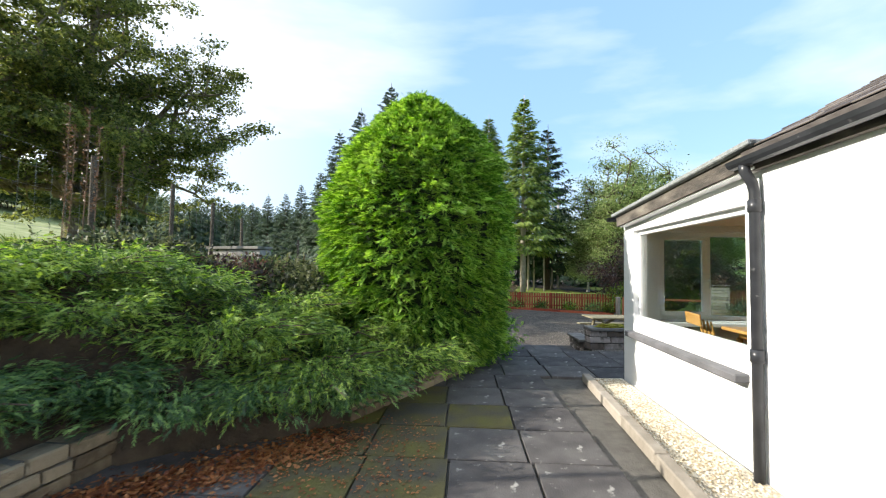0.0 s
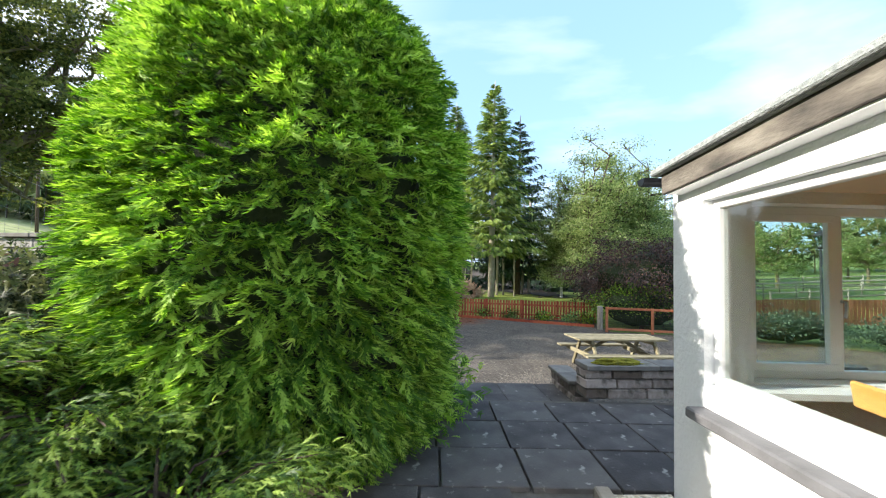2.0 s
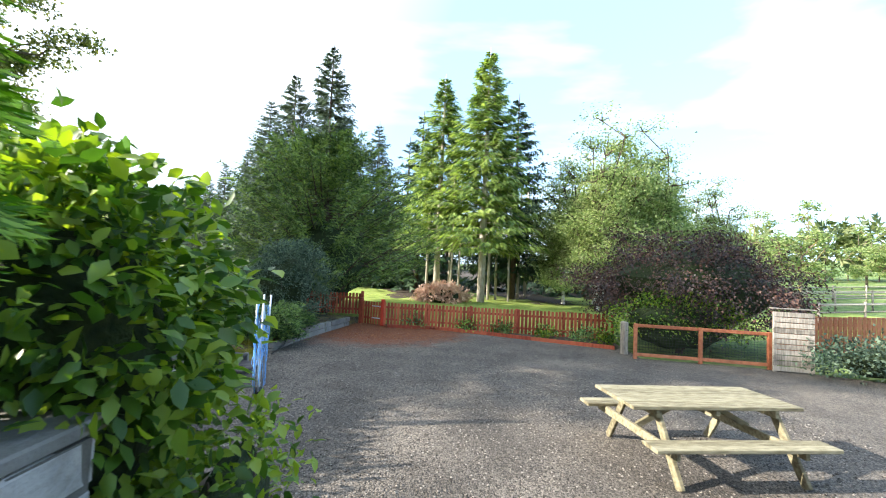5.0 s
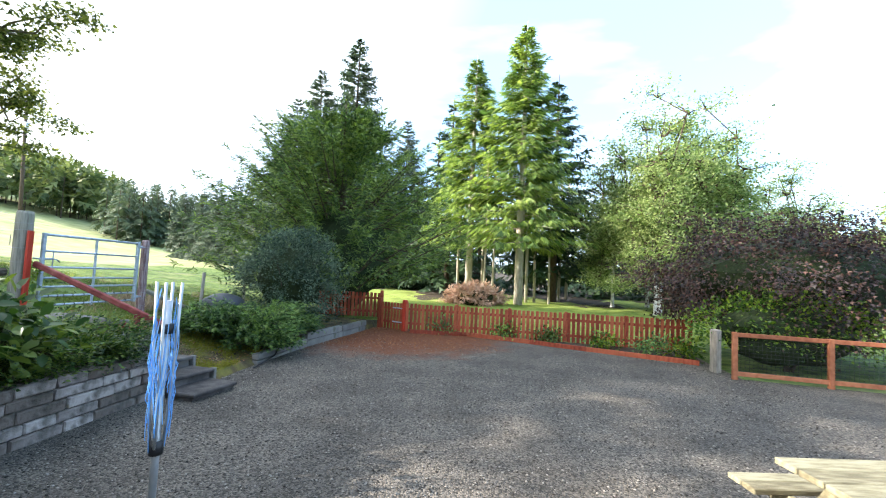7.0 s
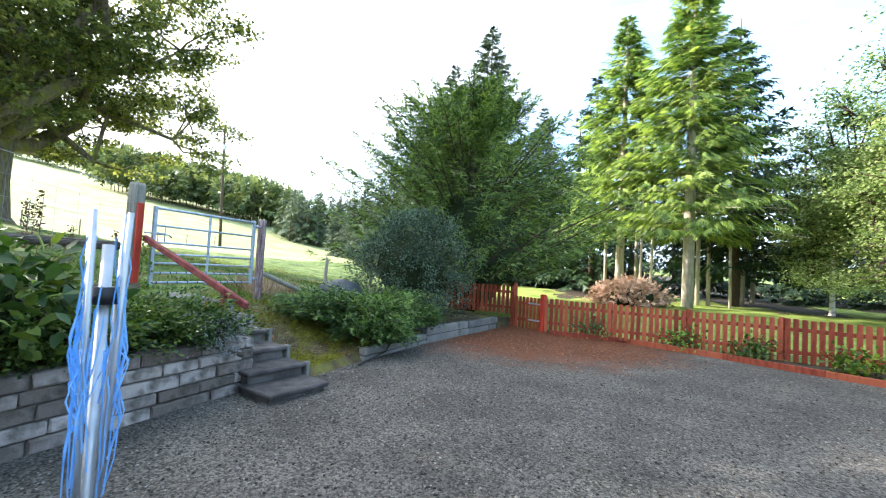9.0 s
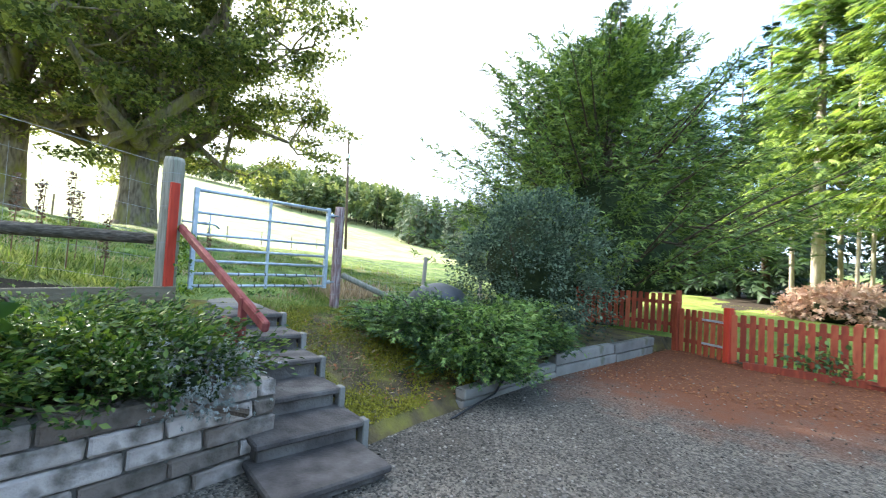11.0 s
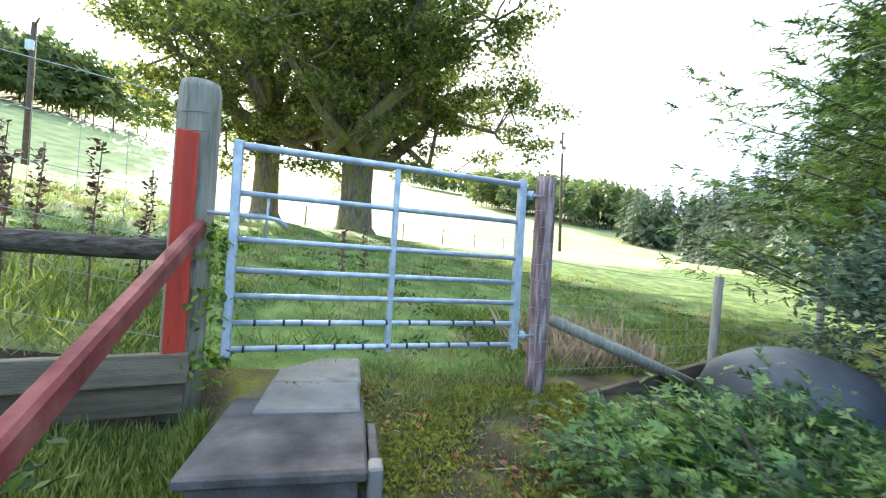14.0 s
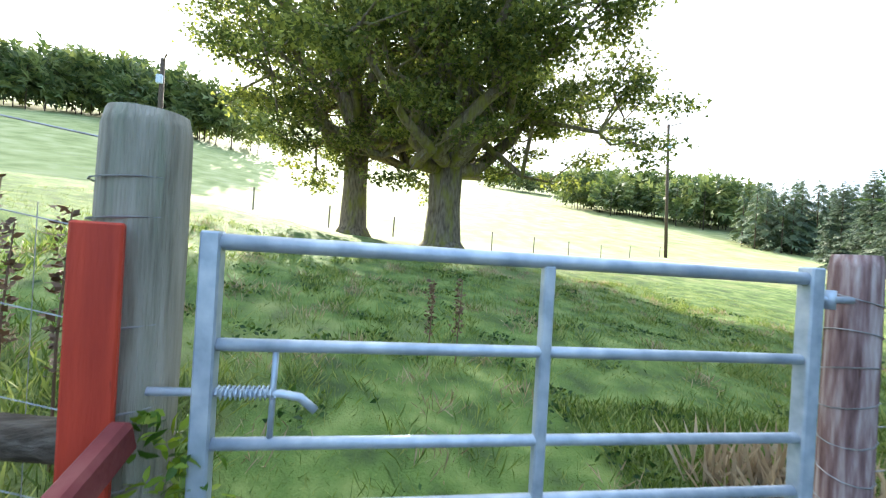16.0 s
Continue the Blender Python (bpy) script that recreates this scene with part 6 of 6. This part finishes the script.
# big spreading cypress behind the corner of the fence
def cypress(x, y, height, radius, seed):
    rng = np.random.default_rng(seed)
    z = ground_z(x, y)
    t = thing("cypress", pose(x, y, z - 0.05), "big spreading green cypress with feathery upswept boughs", "conifer")
    groups, wood = [], []
    tube_part("trunk", [(0, 0, -0.2), (0, 0, 1.0), (0.1, 0, 3.5), (0, 0, height * 0.92)], [0.32, 0.26, 0.18, 0.03], M["dark_bark"], t, 10)
    for i in range(600):
        h = rng.uniform(0.17, 0.95)
        a = rng.uniform(0, 2 * math.pi)
        L = radius * float(np.interp(h, [0, 0.15, 0.4, 0.7, 0.9, 1.0], [0.74, 0.98, 1.0, 0.68, 0.33, 0.08])) * rng.uniform(0.55, 1.14)
        b0 = np.array([0, 0, h * height * 0.80])
        end = b0 + np.array([math.cos(a) * L, math.sin(a) * L, (0.02 + 0.40 * h) * L + 0.9 * max(0.0, h - 0.4)])
        mid = (b0 + end) / 2 + np.array([0, 0, -0.16 * L])
        n = 100
        tt = rng.uniform(0.22, 1.0, (n, 1)) ** 0.7
        Q = (1 - tt) ** 2 * b0 + 2 * tt * (1 - tt) * mid + tt * tt * end + rng.normal(0, 1.0, (n, 3)) * (0.19, 0.19, 0.11) * (1.25 - tt)
        dirn = unit(2 * (1 - tt) * (mid - b0) + 2 * tt * (end - mid))
        D = dirn + rng.normal(0, 1.0, Q.shape) * (0.65, 0.65, 0.38) + np.array([0, 0, -0.08])
        groups.append(scatter(TUFT, Q, D, rng.uniform(0.12, 0.24, n), rng, roll=0.6))
        if i % 3 == 0:
            wood.append(tube([b0, mid, end], [0.04, 0.025, 0.006], 5, False))
    leaves("foliage", groups, M["cypress"], t)
    V, F = join(wood)
    tagged(obj("branchwork", V, F, M["dark_bark"], t), kind="stuff")
    # dark blob added for the shade deep among the boughs
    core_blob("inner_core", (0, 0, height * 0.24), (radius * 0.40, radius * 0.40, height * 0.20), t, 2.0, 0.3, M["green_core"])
    return t


cypress(-1.75, 28.9, 9.2, 5.0, 81)

bi = broadleaf_tree("birch", "slender pale-stemmed birch with light green leaves", 13.2, 34.5, 3.6, 11.2, 2.6, 91, M["birch"], 0.11, 0.165, DIAMOND, 27000, M["birch_bark"], -0.1, 22, sub=14, puff=1.9, twig_mat=M["dark_bark"])
for x_, y_, s_, r_ in ((15.6, 35.5, 0.98, 70), (11.6, 36.5, 0.78, 160), (17.6, 38.0, 0.86, 250), (14.4, 38.5, 0.9, 310), (20.5, 41.0, 0.72, 20), (22.6, 38.5, 0.78, 130), (24.5, 42.0, 0.66, 290), (12.3, 33.0, 0.66, 110), (16.8, 36.6, 0.9, 200)):
    copy_thing(bi, pose(x_, y_, ground_z(x_, y_) - 0.05, 0, 0, r_) @ Matrix.Scale(s_, 4))
al = broadleaf_tree("field_tree", "light green hedgerow tree at the edge of the far field", 37.0, 47.0, 2.5, 9.0, 2.8, 92, M["birch"], 0.16, 0.28, DIAMOND, 4800, M["bark"], 0.05, 10)
for x_, y_, s_, r_ in ((52, 52, 0.9, 40), (62, 50, 0.8, 90), (72, 46, 0.85, 140), (60, 62, 0.9, 200), (82, 40, 0.9, 15), (44, 60, 1.1, 300), (95, 30, 1.0, 66)):
    copy_thing(al, pose(x_, y_, ground_z(x_, y_) - 0.05, 0, 0, r_) @ Matrix.Scale(s_, 4))
shrub("maple", "broad purple-brown Japanese maple dome", (12.0, 24.6, 1.9), (3.5, 2.6, 1.75), M["maple"], 620, 46, 0.085, TRILOBE, 93, "maple", spread=0.24, droop=0.7, zmin=-0.55, lump=0.45, floor=0.0)
shrub("euonymus", "variegated green shrub behind the mesh fence", (10.6, 22.9, 0.8), (2.1, 0.75, 0.95), M["laurel"], 240, 16, 0.09, LEAF, 94, "shrub", floor=0.0)
shrub("hedge", "low dark clipped hedge along the drive", (14.3, 20.1, 0.42), (2.1, 0.7, 0.52), M["evergreen"], 220, 16, 0.09, LEAF, 95, "hedge", floor=0.0)
shrub("hedge", "low dark hedge continuing beside the drive", (17.4, 18.6, 0.42), (2.2, 0.8, 0.52), M["evergreen"], 200, 16, 0.09, LEAF, 96, "hedge", floor=0.0)
shrub("bracken", "clump of pinkish dry bracken on the lawn", (3.9, 34.0, 0.7), (1.3, 0.7, 0.6), material("pink_bracken", [(0.42, 0.27, 0.20), (0.60, 0.44, 0.34)], 1, 0.8, 0.0, island=0.7, translucent=0.3), 90, 14, 0.25,
      SPRAY_SMALL, 97, "bracken")

# ---- far woods ----
def far_tree(kind, h, rng):
    if kind == "fir":
        n = 130
        u = rng.random(n) ** 0.8
        a = rng.uniform(0, 6.283, n)
        r = h * 0.24 * (1 - u) ** 0.8 * rng.uniform(0.5, 1, n)
        P = np.stack([np.cos(a) * r * 0.5, np.sin(a) * r * 0.5, (0.08 + 0.9 * u) * h], -1)
        D = np.stack([np.cos(a), np.sin(a), np.full(n, -0.35)], -1)
        return scatter(SPRAY, P, D, h * 0.13 * (1.35 - u), rng, roll=0.3)
    n = 130
    d = sphere_dirs(n, rng, -0.4)
    P = d * np.array([h * 0.40, h * 0.40, h * 0.52]) * rng.uniform(0.55, 1.0, (len(d), 1)) + np.array([0, 0, h * 0.46])
    return scatter(SPRAY_SMALL, P, d + rng.normal(0, 0.5, d.shape), np.full(len(d), h * 0.2), rng, roll=0.8)


rng = np.random.default_rng(5)
fir, oak, stems = [], [], []


def plant(x, y, kind, h):
    z = ground_z(x, y)
    v, f = far_tree(kind, h, rng)
    (fir if kind == "fir" else oak).append((v + np.array([x, y, z - 0.3]), f))
    stems.append(tube([(x, y, z - 1), (x, y, z + h * 0.8)], [h * 0.010, h * 0.004], 5, False))


for k in range(34):
    t = k / 33
    a = radians(19 + 21 * t)
    for row in range(3):
        d = 98 + 8 * math.sin(t * 5) + 7 * row + rng.normal(0, 1.5)
        plant(-d * math.sin(a) + rng.normal(0, 1), 15 + d * math.cos(a), "fir", rng.uniform(14, 18) * (1 - 0.35 * t))
for k in range(60):
    a = radians(39 + 20 * k / 59)
    d = 134 + rng.normal(0, 8)
    plant(-d * math.sin(a), 15 + d * math.cos(a), "oak", rng.uniform(8, 13))
for k in range(70):
    x_, y_ = -104 + rng.normal(0, 5), -75 + 1.0 * k + rng.normal(0, 2)
    plant(x_, y_, "oak", rng.uniform(9, 14))
for k in range(34):
    plant(-120 - 3.4 * k + rng.normal(0, 3), 130 - 0.9 * k + rng.normal(0, 5), "oak", rng.uniform(10, 15))
for k in range(40):
    plant(30 + 4.0 * k + rng.normal(0, 3), 90 - 0.7 * k + rng.normal(0, 5), "oak", rng.uniform(7, 11))
tagged(leaves("far_conifers", fir, M["woods_dark"]), "distant dark plantation conifers", "wood", kind="stuff")
tagged(leaves("far_woodland", oak, M["woods"]), "distant mixed green woodland", "wood", kind="stuff")
V, F = join(stems)
tagged(obj("far_trunks", V, F, M["dark_bark"]), "trunks of the distant woodland", "wood", kind="stuff")


# ---- telegraph poles, far rails ----
def telegraph_pole(x, y, h, lean):
    z = ground_z(x, y)
    t = thing("telegraph_pole", pose(x, y, z), "weathered brown timber telegraph pole", "telegraph pole")
    tube_part("pole", [(0, 0, -0.5), (lean * h, lean * h * 0.4, h)], [0.19, 0.14], M["dark_bark"], t, 9)
    part("transformer", box_bm(0.32, 0.4, 0.6, (0.1 + lean * h * 0.85, -0.15, h * 0.84), 0.03), M["galv"], t, "grey transformer box")
    tube_part("cross_arm", [(-0.7, -0.3, h * 0.985), (0.8, 0.5, h * 0.995)], 0.05, M["dark_bark"], t, 6)
    return t


telegraph_pole(-43.0, 55.0, 15.5 - 0.0, -0.035)
telegraph_pole(-34.0, 6.8, 9.0, -0.02)


def rail_fence(pts, label):
    f = thing("rail_fence", pose(0, 0, 0), label, "fence")
    for a, b in zip(pts[:-1], pts[1:]):
        za, zb = ground_z(*a), ground_z(*b)
        A, B = Vector((*a, za)), Vector((*b, zb))
        for h_ in (0.45, 0.8, 1.15):
            tube_part("rail", [A + Vector((0, 0, h_)), B + Vector((0, 0, h_))], 0.045, M["grey_wood"], f, 5)
        n_ = max(1, int((B - A).length / 2.4))
        for k in range(n_):
            p = A + (B - A) * (k / n_)
            tube_part("post", [p - Vector((0, 0, 0.2)), p + Vector((0, 0, 1.3))], 0.06, M["grey_wood"], f, 6)
    return f


rail_fence([(24, 36), (34, 36), (48, 34), (66, 30)], "weathered post and rail paddock fence")
rail_fence([(22, 30), (32, 30.5), (46, 28), (60, 24)], "weathered post and rail fence across the far field")
rail_fence([(24, 42), (36, 43), (52, 42)], "post and rail fence at the far paddock edge")

# ---- grasses ----
rng = np.random.default_rng(77)


def grass(name, label, n, xr, yr, size, mt, seed, lean=0.35, mask=None, kind="stuff"):
    r = np.random.default_rng(seed)
    x, y = r.uniform(*xr, n), r.uniform(*yr, n)
    if mask is not None:
        k = mask(x, y, r)
        x, y = x[k], y[k]
    P = np.stack([x, y, land(x, y) - 0.01], -1)
    D = np.stack([r.normal(0, lean, len(x)), r.normal(0, lean, len(x)), np.ones(len(x))], -1)
    ob = leaves(name, [scatter(BLADE, P, D, r.uniform(0.5, 1.3, len(x)) * size, r, up=(1, 0, 0), roll=1.0)], mt)
    return tagged(ob, label, "grass", kind=kind)


def near(x, y, r):
    return r.random(len(x)) < np.clip(1.25 - (np.abs(x + 3.6) / 13), 0.1, 1)


grass("grass", "rough meadow grass beyond the gate", 120000, (-18, -3.75), (13, 30), 0.065, M["blades"], 1, 0.9, near)
grass("grass", "short sunny lawn grass beyond the picket fence", 30000, (-4, 16), (26.6, 38), 0.06, M["lawn"], 2, 0.8)
r_ = np.random.default_rng(14)
P = np.stack([r_.uniform(-3.5, -0.9, 60000), r_.uniform(19.5, 21.6, 60000), np.zeros(60000)], -1)
lush = np.sin(P[:, 0] * 3.1 + 1.0) * np.sin(P[:, 1] * 4.3) + 0.5 * np.sin(P[:, 0] * 9 + P[:, 1] * 7) + r_.normal(0, 0.45, len(P)) + 1.3 * np.abs(P[:, 1] - 20.25 - 0.15 * P[:, 0] - 0.35) - 0.5
P = P[lush > 0.12]
P[:, 2] = land(P[:, 0], P[:, 1]) + r_.uniform(0.004, 0.022, len(P))
tagged(leaves("moss_cushions", [scatter(LEAF_SMALL, P, r_.normal(0, 1, P.shape) + np.array([0, 0, 0.6]), r_.uniform(0.014, 0.034, len(P)), r_)], M["moss"]), "yellow-green moss cushions on the bank", "moss", kind="stuff")
grass("bank_grass", "grass tufts beside the top of the steps", 7000, (-3.42, -2.7), (18.2, 19.12), 0.12, M["blades"], 3, 0.4)
grass("bank_grass", "thin grass and moss on the bank", 2200, (-3.7, -1.6), (19.95, 21.2), 0.07, M["blades"], 4, 0.7)
grass("dry_grass", "pale dry grass stems on the bank", 400, (-3.4, -1.6), (19.9, 21.0), 0.08, M["straw"], 5, 2.5)
grass("dry_grass", "dead twigs and bleached stems matted on the bank", 900, (-3.3, -1.2), (19.95, 21.0), 0.11, M["straw"], 15, 6.0)
grass("dry_grass", "tall straw-coloured grass by the gate post", 700, (-4.6, -3.75), (21.6, 23.0), 0.34, M["straw"], 6, 0.45)
grass("field_weeds", "long rough grass along the field fence", 13000, (-5.4, -3.7), (8, 18.9), 0.19, M["blades"], 7, 0.7)
grass("field_weeds", "long rough grass below the hedge bank", 16000, (-5.5, -3.7), (21.2, 27), 0.13, M["blades"], 8, 0.7)
tuft_r = np.random.default_rng(33)
tx, ty = tuft_r.uniform(-13, -3.9, 620), tuft_r.uniform(15.5, 28, 620)
for name_, label_, mt_, lo_, hi_, sz_ in (("grass_tussock", "dark green grass tussocks in the meadow", "blades", 0, 380, 0.13), ("dry_grass", "bleached dry grass clumps in the meadow", "straw", 380, 500, 0.12),
                                          ("field_weeds", "broad-leaved weeds low in the meadow grass", "cotoneaster", 500, 620, 0.055)):
    k_ = 46
    qx = np.repeat(tx[lo_:hi_], k_) + tuft_r.normal(0, 0.11, (hi_ - lo_) * k_)
    qy = np.repeat(ty[lo_:hi_], k_) + tuft_r.normal(0, 0.11, (hi_ - lo_) * k_)
    P = np.stack([qx, qy, land(qx, qy) + (0.03 if name_ == "field_weeds" else -0.01)], -1)[qx < -3.75]
    D = np.stack([tuft_r.normal(0, 0.7, len(P)), tuft_r.normal(0, 0.7, len(P)), np.full(len(P), 0.35 if name_ == "field_weeds" else 1.0)], -1)
    tagged(leaves(name_, [scatter(LEAF_SMALL if name_ == "field_weeds" else BLADE, P, D, tuft_r.uniform(0.6, 1.4, len(P)) * sz_, tuft_r, up=(1, 0, 0), roll=1.0)], M[mt_]), label_, "grass", kind="stuff")


def dock(x, y, h, seed, label="brown seeding dock stem in the grass"):
    r = np.random.default_rng(seed)
    z = ground_z(x, y)
    t = thing("dock_plant", pose(x, y, z), label, "weed", "dock stems along the fence")
    tube_part("stem", [(0, 0, 0), (0.02, 0.01, h * 0.5), (0.0, 0.03, h)], [0.007, 0.006, 0.003], M["dead_weed"], t, 5)
    n = 150
    u = r.uniform(0.35, 1.0, n)
    P = np.stack([r.normal(0, 0.018, n), r.normal(0, 0.018, n), u * h], -1)
    D = np.stack([r.normal(0, 1, n), r.normal(0, 1, n), np.full(n, 0.5)], -1)
    tagged(leaves("seed_head", [scatter(DIAMOND, P, D, r.uniform(0.02, 0.06, n), r)], M["dead_weed"], t), kind="stuff")
    return t


for k, (x_, y_, h_) in enumerate(((-4.5, 18.3, 1.15), (-4.8, 17.9, 0.95), (-4.4, 17.6, 1.0), (-5.1, 18.5, 0.9), (-4.3, 17.2, 1.2), (-4.9, 17.0, 1.0), (-5.3, 17.5, 1.1), (-4.15, 18.0, 0.95), (-4.6, 16.6, 1.05), (-4.2, 16.2, 0.9), (-5.0, 15.9, 1.1), (-4.35, 18.6, 0.8), (-6.2, 20.3, 0.8), (-6.3, 20.6, 0.85),
                                  (-4.3, 8.6, 2.0), (-4.1, 8.2, 2.15), (-4.4, 8.3, 1.9), (-4.0, 8.7, 1.8), (-4.2, 8.0, 2.1))):
    dock(x_, y_, h_, 100 + k)
# fallen leaves
P = np.stack([rng.uniform(-1.9, 1.0, 3600), rng.uniform(4.2, 7.4, 3600), np.full(3600, 0.437)], -1)
P = P[(P[:, 1] < 5.2 + (P[:, 0] + 2.0) * 0.85 + rng.normal(0, 0.25, len(P))) & (P[:, 1] > 4.2 + (P[:, 0] + 2) * 0.55)]
tagged(leaves("fallen_leaves", [scatter(DIAMOND, P, rng.normal(0, 1, P.shape) * (1, 1, 0.12), rng.uniform(0.02, 0.045, len(P)), rng, roll=0.25)], M["litter"]), "rusty fallen leaves on the terrace", "leaves", kind="stuff")
u_ = rng.uniform(-0.25, 1.15, 3400)
P = np.stack([-1.3 + 1.2 * u_ + rng.normal(0, 0.16, 3400), 5.72 + 1.0 * u_ + rng.normal(0, 0.16, 3400) - 0.1, 0.437 + rng.uniform(0, 0.015, 3400)], -1)
tagged(leaves("fallen_leaves", [scatter(DIAMOND, P, rng.normal(0, 1, P.shape) * (1, 1, 0.2), rng.uniform(0.025, 0.06, len(P)), rng, roll=0.35)], M["litter"]), "drift of rusty dead leaves below the juniper", "leaves", kind="stuff")
P = np.stack([rng.uniform(-0.3, 4.0, 2600), rng.uniform(23.2, 26.6, 2600), np.full(2600, 0.012)], -1)
P = P[P[:, 0] > np.interp(P[:, 1], EDGE_Y, EDGE_X) + 0.1]
tagged(leaves("fallen_leaves", [scatter(DIAMOND, P, rng.normal(0, 1, P.shape) * (1, 1, 0.12), rng.uniform(0.03, 0.06, len(P)), rng, roll=0.25)], M["litter"]), "orange-brown fallen needles and leaves on the gravel", "leaves", kind="stuff")
P = np.stack([rng.uniform(-3.4, -0.4, 500), rng.uniform(19.9, 21.2, 500), np.zeros(500)], -1)
P[:, 2] = land(P[:, 0], P[:, 1]) + 0.012
tagged(leaves("fallen_leaves", [scatter(DIAMOND, P, rng.normal(0, 1, P.shape) * (1, 1, 0.12), rng.uniform(0.03, 0.07, len(P)), rng, roll=0.25)], M["litter"]), "brown fallen leaves on the mossy bank", "leaves", kind="stuff")
grass("grass", "trodden grass under the field gate", 1900, (-3.9, -3.1), (20.0, 21.2), 0.08, M["blades"], 9, 0.6)
shrub("ivy", "small ivy climbing the thick gate post", (-3.53, 19.09, 1.30), (0.07, 0.09, 0.42), M["laurel"], 60, 6, 0.05, LEAF, 47, "ivy", spread=0.03, core_part=False, stems=False, zmin=-0.95, floor=0.85)
for k, (x_, y_, s_, mt_) in enumerate(((8.0, 23.75, 0.26, "juniper_blue"), (6.9, 24.35, 0.2, "laurel"), (4.4, 25.5, 0.22, "juniper"), (2.6, 25.95, 0.2, "juniper_blue"), (8.6, 23.5, 0.18, "laurel"), (5.6, 25.0, 0.16, "cotoneaster"))):
    shrub("bed_plant", "low green plant in the strip along the picket fence", (x_, y_, 0.10 + s_ * 0.5), (s_, s_ * 0.7, s_ * 0.8), M[mt_], 40, 10, 0.09, LEAF, 200 + k, "plant", stems=False, core_part=False, floor=0.07)
